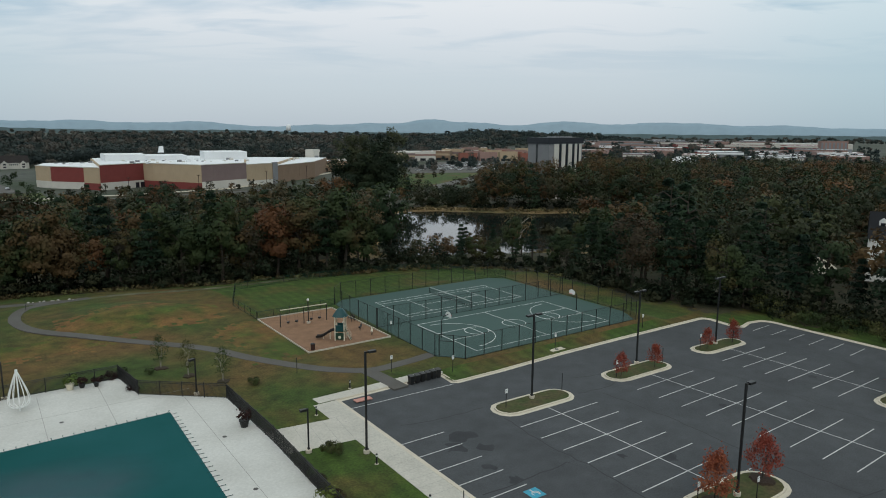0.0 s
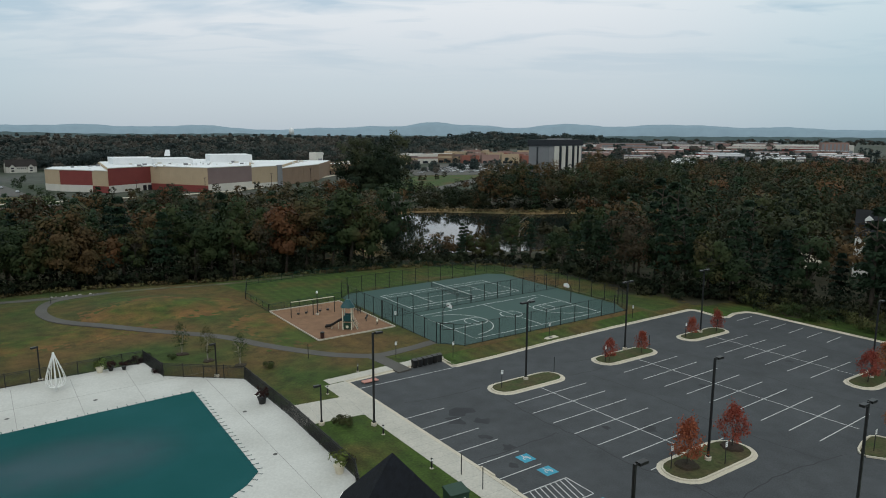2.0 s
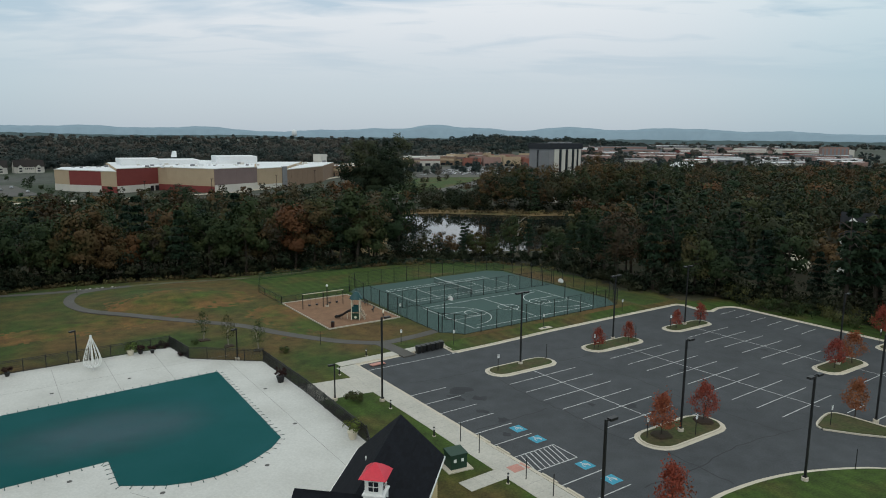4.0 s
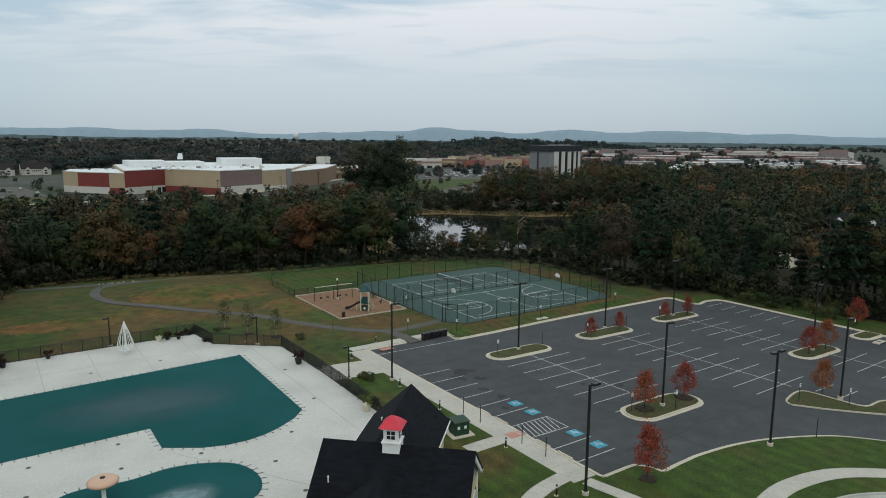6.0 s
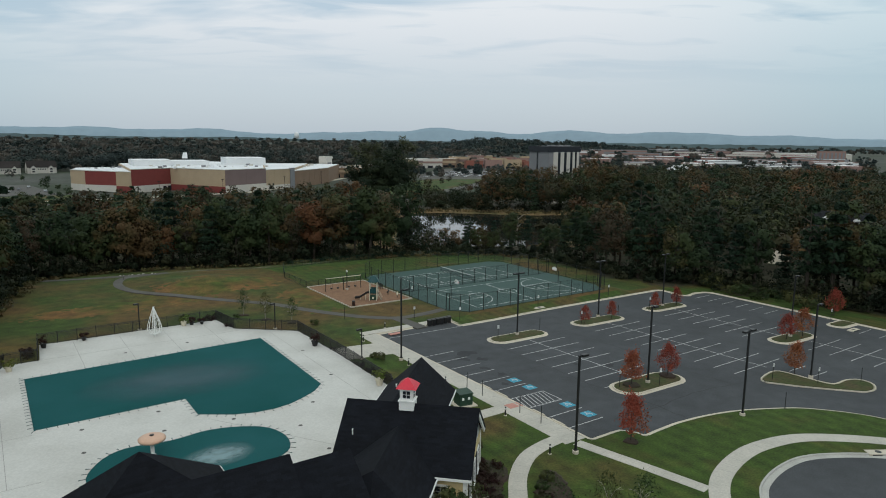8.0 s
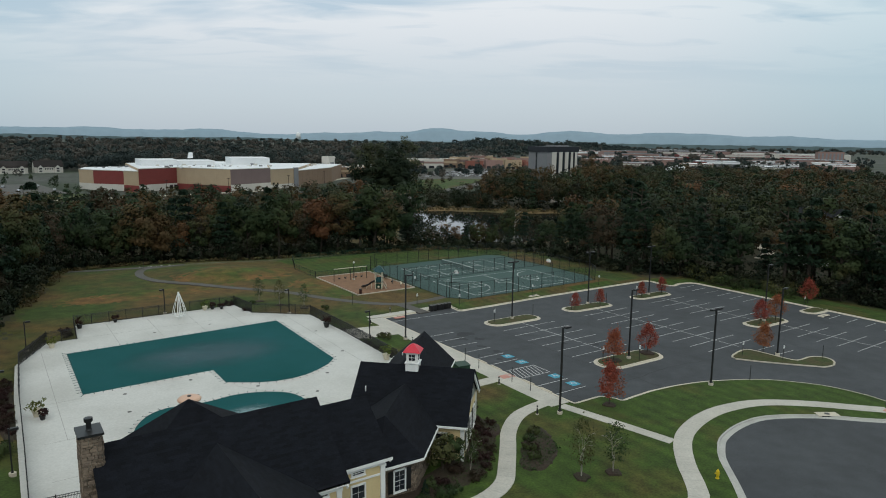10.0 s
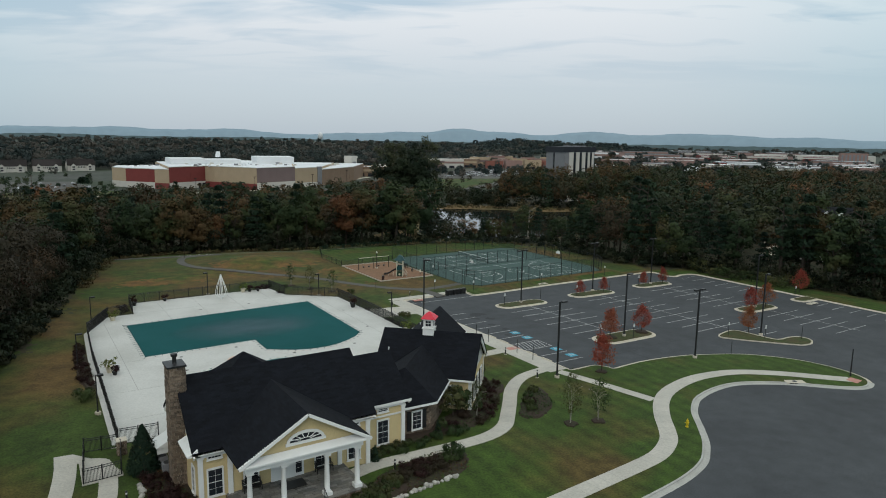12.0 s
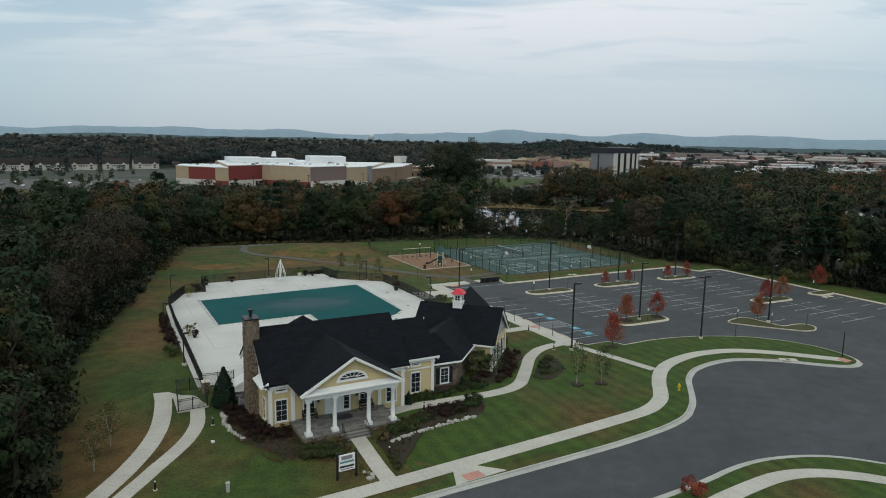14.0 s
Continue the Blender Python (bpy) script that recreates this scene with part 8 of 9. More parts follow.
stem = tree("tall_shrub", "tall", 3.8, 1.45, 1100, 0.18, SHRUB, BARK, 53, "tall loose shrub against the stone wall", trunk=0.012, clear=0.15, multi=3)
shared(stem, [(-45.6, -55.4, 1.0, 0), (-44.0, -54.9, 0.8, 90), (-36.0, -46.6, 0.75, 40), (-48.5, -58.0, 0.4, 10)], "tall shrubs")
ev = tree("low_evergreen", "cone", 1.5, 0.5, 500, 0.11, PINE, BARK, 55, "small conical evergreen at the wall", clear=0.02)
shared(ev, [(-57.0, -60.0, 1.0, 0), (-49.0, -57.8, 0.9, 0), (-41.6, -54.4, 1.1, 0)], "small evergreens")


def edge_stones(name, line, label, seed, loose=0.12, gap=0.42):
    rr = random.Random(seed)
    root = empty(name, (*line[0], lz(*line[0])))
    inv = root.matrix_basis.inverted()
    for x, y in resample(smooth_line(line, 5), gap):
        m = M()
        s = rr.uniform(0.16, 0.3)
        m.smooth = False
        k = [(rr.uniform(0.75, 1.1), rr.uniform(0.75, 1.1)) for _ in range(3)]
        m.tube([(0, 0, -0.05), (0.02, 0.01, s * 0.5), (0, 0.02, s * 0.85)], (s * 1.05 * k[0][0], s * k[1][0], s * 0.5 * k[2][0]), 7)
        ob = m.make("stone", PALESTONE, root)
        ob.matrix_parent_inverse = inv
        ob.matrix_basis = at(x + rr.uniform(-1, 1) * loose, y + rr.uniform(-1, 1) * loose, rr.uniform(0, 360), 0.03)
    return tagged(root, label, "stone edging")


edge_stones("stone_edging", [(-75.5, -54.2), (-75.7, -57.6), (-75.0, -61.2)], "row of pale rough stones along the bed", 5)
edge_stones("stone_edging", [(-62.4, -67.6), (-59.8, -67.0), (-56.6, -66.4), (-52.2, -65.9)], "row of pale rough stones along the bed", 6)
edge_stones("stone_edging", [(-66.8, -71.6), (-66.4, -72.6), (-66.9, -73.0)], "few pale stones below the sign", 7)
edge_stones("boulder_row", [(-47.0, 66.3), (-44.4, 65.2), (-41.8, 63.8), (-39.8, 62.9)], "pale boulders beside the trail", 9, 0.9, 0.62)


def planter(x, y, s, kind):
    root = empty("planter", (x, y, 0.5))
    m = M()
    m.tube([(0, 0, z * s) for z in (0, 0.45, 0.47, 0.55)], [r * s for r in (0.24, 0.34, 0.38, 0.38)], 14)
    m.make("pot", CREAM if kind == 0 else BLACK, root)
    r2 = np.random.default_rng(int(abs(x * 13 + y)))
    c, nrm = crown_points("bush", 1.2 * s, 0.75 * s, 150, r2)
    c[:, 2] += 0.45 * s
    place("plant", leaf_mesh("plant", cards(c, nrm, r2.uniform(0.6, 1.3, 150) * 0.2, r2), PLUM if kind == 1 else POTLEAF), root)
    return tagged(root, "potted plant standing on the pool deck", "planter")


for x, y, s, k in ((-61.1, 13.2, 0.9, 1), (-47.2, 13.6, 1.3, 0), (-44.6, 13.0, 0.8, 1), (-34.3, -6.9, 1.4, 1), (-34.2, -25.4, 1.4, 0), (-70.6, 3.6, 1.3, 0), (-66.2, 12.3, 1.2, 1), (-74.0, -22.0, 1.4, 0), (-73.6, -23.3, 0.9, 1), (-46.0, 13.5, 1.0, 1)):
    planter(x, y, s, k)

# sign before the house
root = empty("entrance_sign", (-68.5, -71.9, lz(-68.5, -71.9)), 2)
for s in (-0.85, 0.85):
    m = M()
    m.box(s - 0.08, -0.08, -0.2, s + 0.08, 0.08, 2.35)
    m.box(s - 0.11, -0.11, 2.35, s + 0.11, 0.11, 2.45)
    m.make("post", BLACK, root)
m = M()
m.box(-0.74, -0.05, 0.75, 0.74, 0.05, 2.2)
pan = m.make("sign_panel", WHITE, root, "white sign panel with grey bars")
for z0, z1, w, k in ((1.75, 2.1, 0.5, GREYWALL), (1.45, 1.62, 0.62, SIGNTEAL), (1.05, 1.22, 0.66, BLACK), (0.86, 0.95, 0.55, GREYWALL)):
    m = M()
    m.box(-w, -0.056, z0, w, -0.051, z1)
    m.make("sign_bar", k, pan)
tagged(root, "white entrance sign between two black posts", "sign")
for x, y, c in ((-78.0, -69.9, PALESTONE), (-77.5, -60.2, WHITE)):
    root = empty("utility_pedestal", (x, y, lz(x, y)))
    m = M()
    m.box(-0.14, -0.14, -0.1, 0.14, 0.14, 0.75 if c is PALESTONE else 0.12)
    m.make("pedestal_body", c, root)
    m = M()
    z = 0.75 if c is PALESTONE else 0.12
    m.box(-0.17, -0.17, z, 0.17, 0.17, z + 0.06)
    m.make("cap", c, root)
    tagged(root, "pale utility pedestal standing in the lawn", "utility box")


# ---- the town beyond the woods ----
def town(bearing, d):
    return -54 + d * math.cos(radians(bearing)), -70 + d * math.sin(radians(bearing))


TZ = -8.0


def block(name, x, y, w, d, h, rz, wall, roof, label, bands=(), z=TZ, units=0, openings=0, seed=1):
    """A flat-roofed building: walls, a parapet round the roof, shop openings and roof units."""
    root = empty(name, (x, y, z), rz)
    m = M()
    m.box(-w / 2, -d / 2, -1, w / 2, d / 2, h)
    m.make("wall", wall, root)
    m = M()
    m.box(-w / 2 + 0.4, -d / 2 + 0.4, h - 0.2, w / 2 - 0.4, d / 2 - 0.4, h + 0.15)
    m.make("roof", roof, root)
    m = M()
    for x0, y0, x1, y1 in ((-w / 2, -d / 2, w / 2, -d / 2 + 0.4), (-w / 2, d / 2 - 0.4, w / 2, d / 2), (-w / 2, -d / 2, -w / 2 + 0.4, d / 2), (w / 2 - 0.4, -d / 2, w / 2, d / 2)):
        m.box(x0 - 0.05, y0 - 0.05, h, x1 + 0.05, y1 + 0.05, h + 0.7)
    m.make("parapet", wall, root)
    rr = random.Random(seed)
    for x0, x1, z0, z1, k in bands:
        m = M()
        m.box(x0, -d / 2 - 0.25, z0, x1, -d / 2, z1)
        m.make("facade_panel", k, root)
    for i in range(openings):
        m = M()
        ww = w / openings
        cx = -w / 2 + (i + 0.5) * ww
        m.box(cx - ww * 0.32, -d / 2 - 0.3, 0.2, cx + ww * 0.32, -d / 2 - 0.02, min(3.2, h * 0.5))
        m.make("shop_window", DARKGLASS, root)
    for i in range(units):
        m = M()
        ux, uy, s = rr.uniform(-w * 0.4, w * 0.4), rr.uniform(-d * 0.35, d * 0.35), rr.uniform(0.8, 1.6)
        m.box(ux - s, uy - s * 0.8, h, ux + s, uy + s * 0.8, h + s * 1.1)
        m.make("roof_unit", PALEWALL if i % 2 else GREYWALL, root)
    return tagged(root, label, "building")


# department store: a corner towards the wood, long faces to both sides
def store():
    """Four big faces in a saw-tooth line, alternately red, tan and mauve, under flat white roofs."""
    root = empty("department_store", (36, 400, TZ))
    A, B, C, D, E = (-18, 440), (-11, 424), (5, 404), (12, 391), (40, 406)
    F, G, K, L = (65, 363), (98, 377), (124, 391), (172, 432)

    def loc(q):
        return (q[0] - 36, q[1] - 400)

    def block_of(name, poly, z0, z1, k, lab=""):
        m = M()
        m.prism([loc(q) for q in poly], z0, z1)
        return m.make(name, k, root, lab)

    def face(p, q, top, k, base, split):
        """One wall panel over its base course, with a pale coping."""
        p, q = Vector(p), Vector(q)
        d = (q - p).normalized()
        o = Vector((d.y, -d.x))
        for name, z0, z1, out, kk in (("wall", split, top, 0.25, k), ("wall_base", -1, split, 0.4, base), ("coping", top, top + 0.45, 0.5, PALEWALL)):
            block_of(name, [tuple(p), tuple(p + o * out), tuple(q + o * out), tuple(q)], z0, z1, kk)
        for i in range(1, int((q - p).length / 9)):
            c = p + d * 9 * i
            block_of("panel_joint", [tuple(c), tuple(c + o * 0.3), tuple(c + d * 0.25 + o * 0.3), tuple(c + d * 0.25)], split, top, PALEWALL if k is REDWALL and i % 3 == 0 else k)

    H, HL = 15.3, 13.6
    block_of("left_body", [A, B, C, D, (30, 440), (20, 470), (-12, 470)], -1, HL, TANWALL)
    block_of("left_roof", [(-17.5, 441), (-10.5, 425), (12, 392.5), (29, 441), (19, 469), (-11, 469)], HL, HL + 0.35, FLATROOF)
    block_of("main_body", [D, E, F, G, (130, 470), (100, 520), (22, 500)], -1, H, TANWALL)
    block_of("main_roof", [(12.6, 392.5), (40, 407.5), (65, 364.6), (97, 378.4), (129, 470), (100, 519), (23, 499)], H, H + 0.35, FLATROOF)
    face(A, B, HL, TANWALL, PALEWALL, 4.4)
    face(B, C, HL, REDWALL, PALEWALL, 4.4)
    face(C, D, HL, TANWALL, REDWALL, 4.2)
    face(D, E, H, REDWALL, PALEWALL, 4.6)
    face(E, F, H, TANWALL, REDWALL, 4.3)
    face(F, G, H, MAUVEWALL, PALEWALL, 5.0)
    block_of("link_body", [(98, 380), K, (175, 480), (130, 500)], -1, H - 1.2, TANWALL)
    block_of("link_roof", [(99, 381.5), (124, 392.5), (174, 480), (130, 499)], H - 1.2, H - 0.9, FLATROOF)
    face((98, 378.5), K, H - 1.2, TANWALL, PALEWALL, 3.2)
    block_of("dark_pier", [(121, 388.5), (125.5, 391), (125.5, 393), (121, 391)], -1, H - 0.4, GREYWALL)
    block_of("wing_body", [K, L, (215, 500), (160, 540), (125, 420)], -1, H - 3.0, BROWNWALL)
    block_of("wing_roof", [(125, 393), (172, 434), (214, 500), (160, 538)], H - 3.0, H - 2.7, FLATROOF)
    face(K, L, H - 3.0, BROWNWALL, BROWNWALL, 2.0)
    # raised roof storeys
    block_of("upper_roof_block", [(23, 440), (48, 438), (52, 470), (25, 474)], H, H + 4.6, FLATROOF, "raised white roof block")
    block_of("upper_roof_block", [(48, 440), (76, 438), (80, 470), (50, 474)], H, H + 3.6, FLATROOF, "raised white roof block")
    block_of("upper_roof_block", [(88, 436), (118, 432), (124, 464), (94, 470)], H, H + 5.8, FLATROOF, "raised white roof block")
    rr = random.Random(4)
    for i in range(46):
        x, y, s = rr.uniform(28, 108), rr.uniform(396, 436), rr.uniform(0.5, 1.7)
        block_of("roof_unit", [(x, y), (x + s * 1.7, y), (x + s * 1.7, y + s), (x, y + s)], H, H + s * 1.1, (PALEWALL, FLATROOF, GREYWALL)[i % 3])
    for i in range(14):
        x, y, s = rr.uniform(-6, 18), rr.uniform(420, 462), rr.uniform(0.5, 1.5)
        block_of("roof_unit", [(x, y), (x + s * 1.7, y), (x + s * 1.7, y + s), (x, y + s)], HL, HL + s * 1.1, (FLATROOF, GREYWALL)[i % 2])
    for i in range(16):
        t, s = rr.uniform(0.1, 1.0), rr.uniform(0.6, 1.8)
        x, y = 130 + 55 * t + rr.uniform(-6, 6), 420 + 70 * t
        block_of("roof_unit", [(x, y), (x + s * 2, y), (x + s * 2, y + s), (x, y + s)], H - 2.9, H - 2.7 + s, (FLATROOF, PALEWALL)[i % 2])
    m = M()
    m.add([(26, 62, H + 5), (30, 62, H + 5), (30, 63, H + 9.5), (27.4, 63, H + 9.5)] + [(26, 64, H + 5), (30, 64, H + 5), (30, 64.6, H + 9.5), (27.4, 64.6, H + 9.5)], [(0, 1, 2, 3), (7, 6, 5, 4), (0, 4, 5, 1), (1, 5, 6, 2), (2, 6, 7, 3), (3, 7, 4, 0)])
    m.make("roof_scoop", FLATROOF, root, "tall white roof scoop")
    for t0, t1 in ((0.78, 0.86), (0.9, 0.99)):
        p, q = Vector(D).lerp(Vector(E), t0), Vector(D).lerp(Vector(E), t1)
        block_of("door_recess", [tuple(p + Vector((0.3, -0.6))), tuple(q + Vector((0.3, -0.6))), tuple(q), tuple(p)], 0, 3.4, DARKGLASS)
    return tagged(root, "large red, tan and mauve department store", "store")


store()
# approach roads, far lots and verges
FLAT = lambda x, y: TZ + 0.25
ribbon("road_store", [(-120, 318), (0, 330), (60, 333), (115, 345), (170, 380), (220, 430), (260, 470)], 9, TRAIL, "grey service road before the store", "road", top=FLAT)
ribbon("pavement_store", [(-60, 344), (40, 352), (82, 362), (150, 420), (210, 480)], 5, KERB, "pale pavement along the store", "pavement", top=lambda x, y: TZ + 0.35)
ribbon("road_town", smooth_line([(110, 268), (162, 272), (220, 318), (268, 354), (309, 386), (360, 410), (440, 440)]), 12, TRAIL, "grey road curving towards the shops", "road", top=lambda x, y: TZ + 0.3)


def field(name, pts, material, label, cat, lift):
    m = M()
    m.prism(pts, TZ - 0.5, TZ + lift)
    return tagged(m.make(name, material), label, cat, kind="structure")


field("verge_green", [(120, 292), (190, 304), (246, 346), (318, 400), (322, 414), (292, 440), (240, 420), (150, 350)], GRASS, "bright green verge before the shops", "grass", 0.12)
field("lot_shops", [(268, 438), (326, 416), (372, 440), (500, 560), (470, 610), (400, 600), (300, 500)], TRAIL, "distant grey car park before the shops", "parking lot", 0.2)
field("lot_store", [(-150, 400), (-30, 400), (-40, 500), (-150, 520)], TRAIL, "distant grey car park beside the store", "parking lot", 0.2)
field("verge_store", [(-140, 330), (-20, 338), (-20, 392), (-140, 395)], LAWN, "dry verge beside the store", "grass", 0.1)


def car():
    root = empty("parked_car")
    m = M()
    prof = [(-2.2, 0.35), (-2.25, 0.75), (-1.5, 0.9), (-0.9, 1.42), (0.7, 1.45), (1.35, 0.98), (2.15, 0.82), (2.2, 0.35)]
    n = len(prof)
    m.add([(x, s, z) for s in (-0.88, 0.88) for x, z in prof], [tuple(range(n)), tuple(reversed(range(n, 2 * n)))] + [(i, n + i, n + (i + 1) % n, (i + 1) % n) for i in range(n)])
    m.make("body", CARPAINT, root)
    m = M()
    for s in (-0.9, 0.9):
        m.add([(-1.2, s, 0.95), (1.1, s, 0.98), (0.6, s, 1.38), (-0.8, s, 1.36)], [(0, 1, 2, 3), (3, 2, 1, 0)])
    m.add([(1.36, -0.75, 1.0), (1.36, 0.75, 1.0), (0.75, 0.7, 1.44), (0.75, -0.7, 1.44)], [(0, 1, 2, 3), (3, 2, 1, 0)])
    m.make("window", DARKGLASS, root)
    for x in (-1.35, 1.35):
        for s in (-0.8, 0.8):
            m = M()
            m.tube([(x, s - 0.1, 0.33), (x, s + 0.1, 0.33)], 0.33, 10)
            m.make("wheel", BLACK, root)
    return tagged(root, "parked car in a distant car park", "car")


cr = random.Random(9)
first = car()
k = 0
for row in range(9):
    for i in range(24):
        if cr.random() < 0.2:
            continue
        t = i / 24
        x, y = 290 + 130 * t + row * 9.5, 464 + 112 * t - row * 6.5
        m = pose(x + cr.uniform(-0.5, 0.5), y, TZ + 0.2, 0, 0, -48)
        ob = first if k == 0 else copy_thing(first, m)
        ob.matrix_basis = m
        ob["group"] = "cars before the shops"
        k += 1
for i in range(16):
    x, y = -140 + 7 * i, 425 + (i % 3) * 22
    m = pose(x, y, TZ + 0.2, 0, 0, 80)
    ob = copy_thing(first, m)
    ob.matrix_basis = m
    ob["group"] = "cars beside the store"

# shops in rows
walls = [TANWALL, MAUVEWALL, PALEWALL, BROWNWALL, TANWALL, PINKWALL]
n = 0
for bearing, d, w, h in ((59.6, 650, 30, 10), (58.5, 655, 24, 9), (57.3, 660, 34, 11), (55.6, 680, 30, 11), (54.2, 700, 20, 13), (52.9, 735, 18, 14), (51.9, 760, 14, 13), (58.0, 760, 40, 10), (55.8, 800, 40, 9), (64.4, 640, 40, 9), (62.6, 660, 34, 9), (66.3, 650, 40, 8), (61.0, 700, 34, 9)):
    if bearing < 60:
        d, w = d * 1.3, w * 1.25
    x, y = town(bearing, d)
    block("shop", x, y, w, 30, h, bearing - 90 + cr.uniform(-12, 12), walls[n % 6], FLATROOF, "flat-roofed tan and brown shop", [(-w / 2, w / 2, h * 0.55, h * 0.78, walls[(n + 3) % 6])], units=3, openings=4, seed=n)
    n += 1
x, y = town(65.9, 640)
block("clock_tower", x, y, 9, 9, 19, 30, PALEWALL, FLATROOF, "pale square tower over the shops", [(-3, 3, 11, 14, GREYWALL), (-5.5, 5.5, 17.5, 19.2, PALEWALL)])
# brick terraces before the ridge
for i in range(16):
    b = 53.0 - 0.42 * i
    x, y = town(b, 860 + 60 * (i % 4))
    block("brick_terrace", x, y, 22, 14, 9 + i % 3, b - 90 + 10, (BRICKROOF, PINKWALL, TANWALL)[i % 3], (BRICKROOF, TOWNROOF)[i % 2], "small red-roofed terrace house", openings=3, seed=30 + i)
# dark-topped office block
office = empty("office_block", (210, 203, TZ), -3)
m = M()
m.box(-3.0, 0, -1, 21.2, 18, 30.5)
m.make("wall", GREYWALL, office)
m = M()
m.box(-3.5, -0.5, 30.5, 21.7, 18.5, 33.8)
m.make("top_storey", OFFICETOP, office, "dark top storey")
for cx, w in ((2.2, 3.4), (7.4, 2.6), (12.2, 2.6), (16.4, 1.7), (19.6, 1.6)):
    m = M()
    m.box(cx - w / 2, -0.35, 0, cx + w / 2, 0, 30.5)
    m.make("pale_pier", PALEWALL, office)
for cx in (5.0, 9.8, 14.5, 18.0):
    m = M()
    m.box(cx - 0.8, -0.2, 2, cx + 0.8, 0, 30.2)
    m.make("window_strip", DARKGLASS, office)
m = M()
m.box(-3.2, 9.6, 2, -3.0, 10.8, 30)
m.make("window_strip", DARKGLASS, office)
for k in range(3):
    m = M()
    m.box(3 + 6 * k, 5, 33.8, 6 + 6 * k, 9, 34.5)
    m.make("roof_unit", GREYWALL, office)
tagged(office, "grey office block with a dark top storey", "office building")
# wide commercial blocks to the east, in loose rows
for row, d, wide, tall in ((0, 900, 42, 8), (1, 1080, 50, 9), (2, 1280, 62, 10), (3, 1500, 80, 11), (4, 1800, 110, 12)):
    b = 22.5 + 0.7 * row
    while b < 45.2:
        w, h = wide * cr.uniform(0.6, 1.4), tall * cr.uniform(0.8, 1.25)
        step = math.degrees((w + cr.uniform(6, 40)) / d)
        x, y = town(b + step / 2, d + cr.uniform(-60, 60))
        wl = cr.choice([PINKWALL, PINKWALL, GREYWALL, MAUVEWALL, REDWALL, PINKWALL, GREYWALL, MAUVEWALL])
        block("far_shop", x, y, w, cr.uniform(40, 70), h, b - 90 + cr.uniform(-14, 14), wl, cr.choice([FLATROOF, FLATROOF, FLATROOF, GREYWALL]), "low flat-roofed commercial building far off", [(-w / 2, w / 2, h * 0.72, h * 0.98, cr.choice([FLATROOF, FLATROOF, PALEWALL, PINKWALL]))], units=3, openings=5, seed=int(b * 10 + d))
        b += step
for b, d, w in ((43.0, 2350, 300), (37.5, 2450, 330), (32.4, 2500, 300)):
    x, y = town(b, d)
    block("warehouse", x, y, w, 120, 9, b - 90, GREYWALL, FLATROOF, "long white distant warehouse", units=6, openings=9, seed=int(d))
x, y = town(28.2, 1650)
block("long_depot", x, y, 230, 60, 13, 28.2 - 90, PALEWALL, FLATROOF, "long pale depot with dark bays", units=4, openings=16, seed=3)
x, y = town(34.3, 1000)
block("red_hall", x, y, 18, 16, 9, 34.3 - 90, REDWALL, FLATROOF, "bright red hall among the shops", seed=6)
x, y = town(25.4, 1350)
block("apartment_block", x, y, 42, 18, 22, 25.4 - 90 + 14, PINKWALL, FLATROOF, "tan apartment block far off", [(-20 + 6 * i, -17 + 6 * i, 2, 20, GREYWALL) for i in range(7)])
x, y = town(35.75, 760)
tent = empty("tent_hall", (x, y, TZ), -50)
m = M()
m.box(-13, -9, -1, 13, 9, 7)
m.make("wall", PALEWALL, tent)
m = M()
m.add([(-14, -10, 7), (14, -10, 7), (14, 10, 7), (-14, 10, 7), (-6, 0, 11.5), (6, 0, 11.5)], [(0, 1, 5, 4), (1, 2, 5), (2, 3, 4, 5), (3, 0, 4), (3, 2, 1, 0)])
m.make("roof", FLATROOF, tent)
tagged(tent, "white hall with a tented roof", "hall")
for b, d in ((30.6, 720), (29.7, 730), (28.6, 715), (27.6, 740)):
    x, y = town(b, d)
    block("white_shed", x, y, 16, 12, 5.5, b - 90 + 8, PALEWALL, FLATROOF, "low white shed behind the wood", units=1, seed=int(d))
# pale dome on the far ridge
m = M()
m.smooth = True
x, y = town(67.7, 4300)
m.tube([(x, y, z) for z in (20, 44, 52, 58, 61, 62)], (15, 15, 13.5, 9.5, 5, 0.8), 20)
tagged(m.make("far_dome", FLATROOF), "small white dome on the far ridge", "dome")


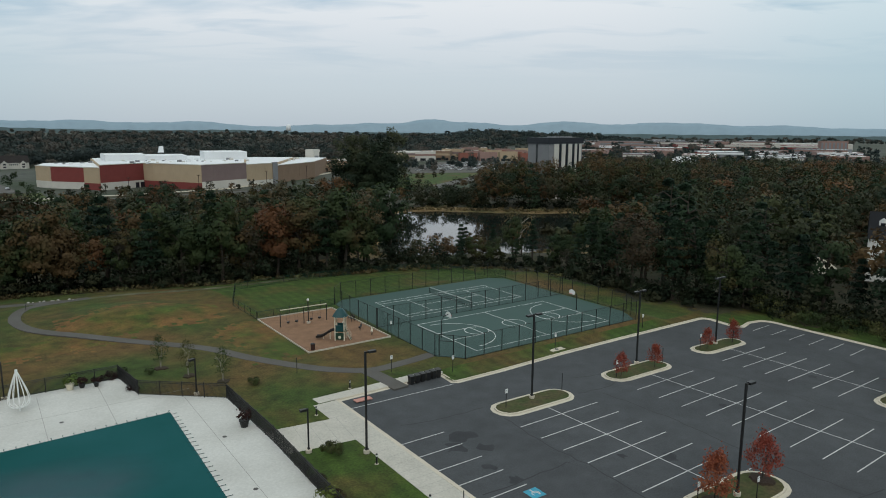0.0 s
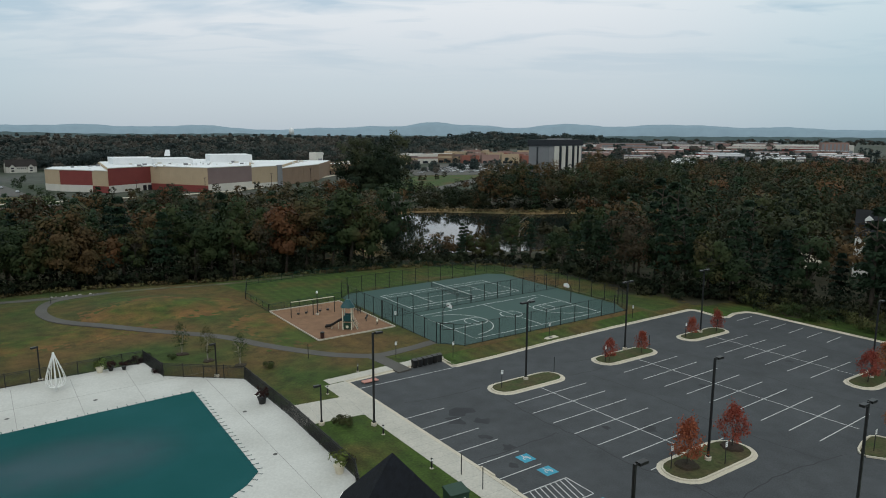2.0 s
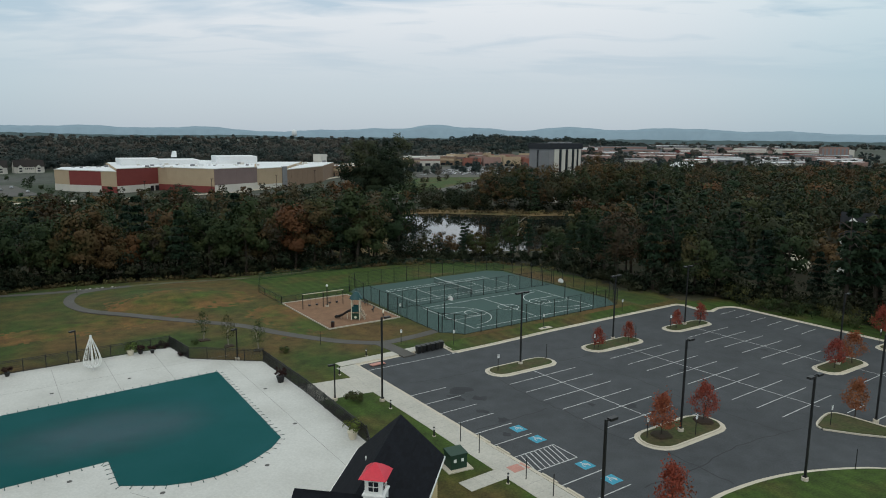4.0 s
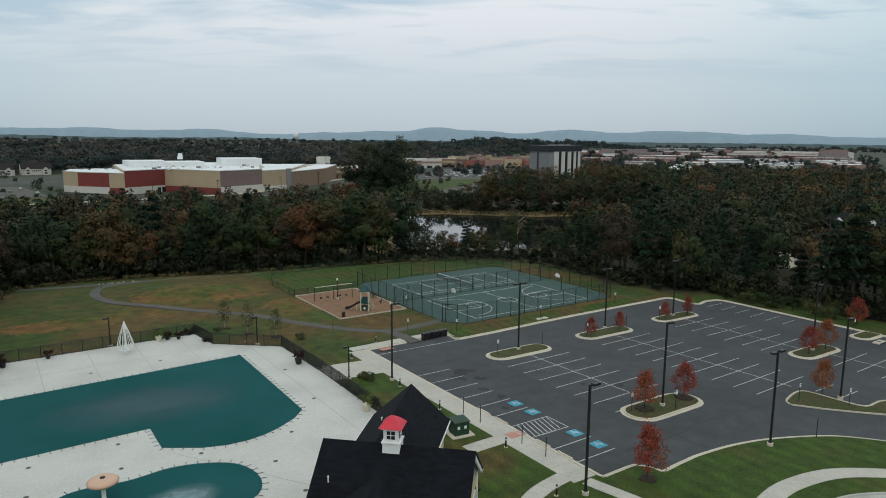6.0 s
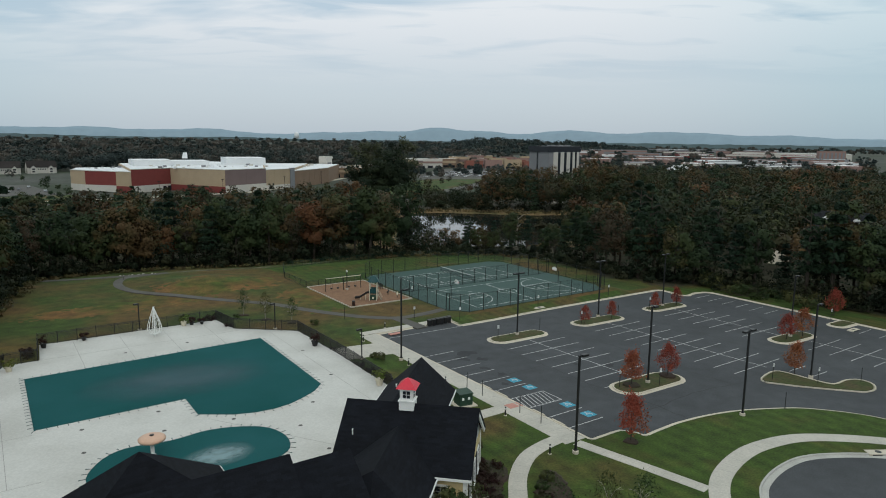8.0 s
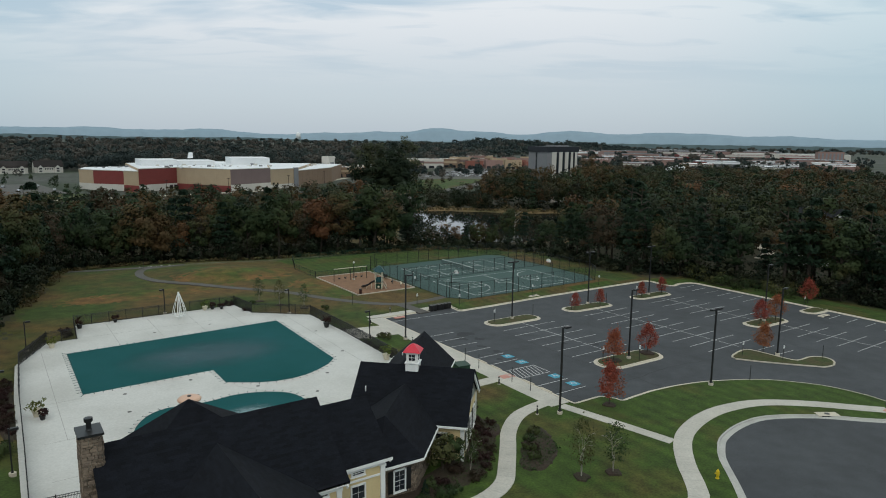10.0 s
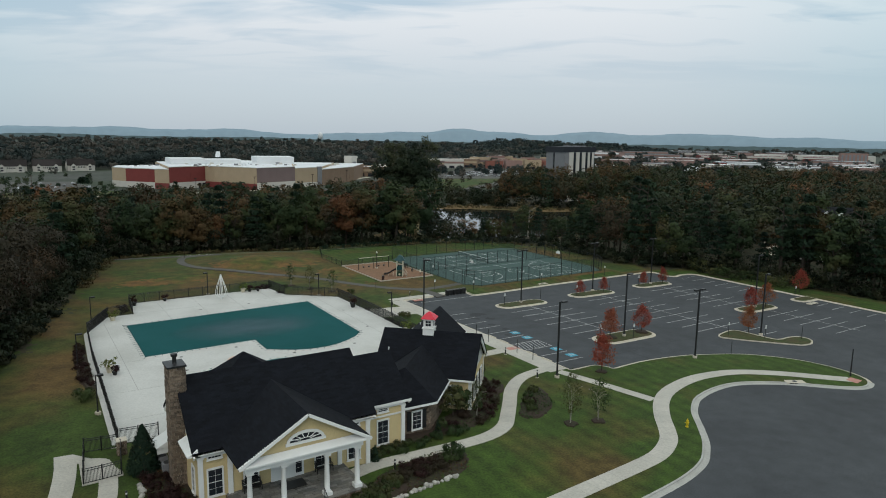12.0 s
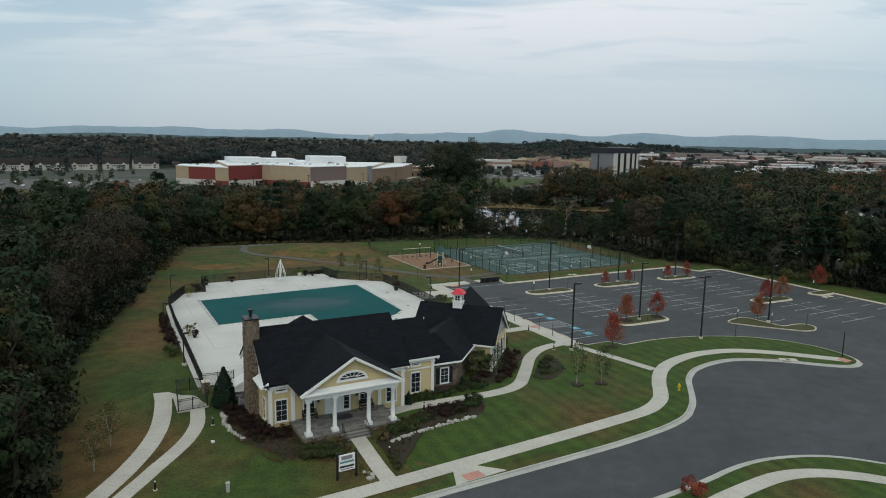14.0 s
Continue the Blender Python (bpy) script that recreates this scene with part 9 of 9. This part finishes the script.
def far_house(x, y, w, d, h, rz, wall, roof, label, z=TZ, dormers=0, ridge=1.62):
    root = empty("house", (x, y, z), rz)
    m = M()
    m.box(-w / 2, -d / 2, -1, w / 2, d / 2, h)
    m.add([(-w / 2, -d / 2, h), (-w / 2, d / 2, h), (-w / 2, 0, h * ridge), (w / 2, -d / 2, h), (w / 2, d / 2, h), (w / 2, 0, h * ridge)], [(0, 2, 1), (3, 4, 5)])
    m.make("wall", wall, root)
    for s in (-1, 1):
        m = M()
        m.add([(-w / 2 - 0.4, s * (d / 2 + 0.4), h - 0.1), (w / 2 + 0.4, s * (d / 2 + 0.4), h - 0.1), (w / 2 + 0.4, 0, h * (ridge + 0.02)), (-w / 2 - 0.4, 0, h * (ridge + 0.02)), (-w / 2 - 0.4, s * (d / 2 + 0.4), h - 0.3), (w / 2 + 0.4, s * (d / 2 + 0.4), h - 0.3)], [(0, 1, 2, 3), (3, 2, 1, 0), (0, 1, 5, 4)])
        m.make("roof", roof, root)
    gx = w * 0.30
    for s in (-1, 1) if not dormers else ():
        m = M()
        m.box(s * gx - w * 0.11, -d / 2 - 2.5, -1, s * gx + w * 0.11, -d / 2, h * 0.85)
        m.add([(s * gx - w * 0.11, -d / 2 - 2.5, h * 0.85), (s * gx + w * 0.11, -d / 2 - 2.5, h * 0.85), (s * gx, -d / 2 - 2.5, h * 1.3)], [(0, 1, 2)])
        m.make("gable_front", wall, root)
        m = M()
        for t in (-1, 1):
            m.add([(s * gx + t * (w * 0.11 + 0.4), -d / 2 - 2.9, h * 0.83), (s * gx, -d / 2 - 2.9, h * 1.35), (s * gx, 0, h * 1.35), (s * gx + t * (w * 0.11 + 0.4), 0, h * 0.83)], [(0, 1, 2, 3), (3, 2, 1, 0)])
        m.make("gable_roof", roof, root)
        for zz in (0.2, 0.6):
            m = M()
            m.box(s * gx - 1.2, -d / 2 - 2.6, h * zz, s * gx + 1.2, -d / 2 - 2.48, h * zz + 1.4)
            m.make("window", DARKGLASS, root)
    for i in range(5):
        m = M()
        cx = -w * 0.12 + i * w * 0.06
        m.box(cx - 0.4, -d / 2 - 0.1, h * 0.55, cx + 0.4, -d / 2 + 0.02, h * 0.55 + 1.4)
        m.make("window", DARKGLASS, root)
    for i in range(dormers):
        dx = (i - (dormers - 1) / 2) * w * 0.3
        m = M()
        m.box(dx - 0.8, -d / 2 + 2.2, h + 1.6, dx + 0.8, 0, h + 3.6)
        m.add([(dx - 1.0, -d / 2 + 2.1, h + 3.6), (dx + 1.0, -d / 2 + 2.1, h + 3.6), (dx, -d / 2 + 2.1, h + 4.6)], [(0, 1, 2)])
        dm = m.make("dormer", WHITE, root)
        m = M()
        m.box(dx - 0.5, -d / 2 + 2.1, h + 2.0, dx + 0.5, -d / 2 + 2.22, h + 3.3)
        m.make("pane", DARKGLASS, dm)
    return tagged(root, label, "house")


for i, (x, y) in enumerate(((-205, 640), (-172, 650), (-139, 658), (-109, 668), (-79, 672), (-49, 676), (-19, 684))):
    far_house(x, y, 25, 14, 6.0, cr.uniform(-6, 6), PALEWALL, TOWNROOF, "pale gabled townhouse far across the wood", ridge=2.0)
for i in range(10):
    b = 66 + i * 4.6
    x, y = town(b, cr.uniform(900, 1300))
    far_house(x, y, 18, 11, 6, cr.uniform(-30, 30), PALEWALL, TOWNROOF, "distant pale house among trees", lz(x, y))
far_house(126, -1.5, 12.5, 10, 10.6, -66, WHITE, OFFICETOP, "white house with dormers behind the pines", lz(126, -1.5), 3, 1.52)
DRIVE = [(118, 12), (128, 15), (141, 25), (160, 36)]
ribbon("drive", DRIVE, 4, KERB, "pale driveway behind the pines", "drive", 0.15)
# lamps of the far lots
for i, (x, y) in enumerate(((60, 352), (110, 372), (20, 348), (160, 420), (250, 440), (330, 500), (-70, 410))):
    root = empty("far_lamp", (x, y, TZ))
    m = M()
    m.box(-0.12, -0.12, 0, 0.12, 0.12, 10)
    m.make("pole", BARREL, root)
    m = M()
    m.box(-0.9, -0.3, 9.8, 0.9, 0.3, 10.1)
    m.make("lamp_head", BARREL, root)
    tagged(root, "brown lamp post in a distant car park", "lamp post", "far lamps")
# trees before the store
store_trees = [(-20 + 9.5 * i + cr.uniform(-3, 3), 345 + 1.4 * max(0, i - 9) + cr.uniform(-4, 4)) for i in range(30)]
wood_stuff("store_trees", store_trees, [("wide", 6, 2.6), ("tall", 7.5, 2.4), ("wide", 5, 2.2)], 260, 0.5, WOODS2[2], "small dark trees planted before the store", z_of=lambda x, y: TZ - 0.3)
# garden trees of the town
town_trees = [town(cr.uniform(23, 66), cr.uniform(620, 1900)) for _ in range(620)] + [town(22.5 + 0.055 * i, d + cr.uniform(-14, 14)) for d in (845, 1010, 1190, 1400) for i in range(420) if cr.random() < 0.33] + [(270 + cr.uniform(0, 160), 420 + cr.uniform(0, 130)) for _ in range(26)]
town_trees = [p for p in town_trees if not inside1(p[0], p[1], [(60, 370), (-30, 475), (130, 600), (260, 500)])]
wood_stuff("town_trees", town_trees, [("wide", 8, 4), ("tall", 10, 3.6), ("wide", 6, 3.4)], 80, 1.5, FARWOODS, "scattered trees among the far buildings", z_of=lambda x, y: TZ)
lot_trees = [(-190 + cr.uniform(0, 165), cr.uniform(345, 560)) for _ in range(70)]
wood_stuff("lot_trees", lot_trees, [("wide", 6, 2.6), ("tall", 7.5, 2.2), ("wide", 5, 2.4)], 220, 0.5, WOODS2[3], "small trees in the car park beside the store", z_of=lambda x, y: TZ)
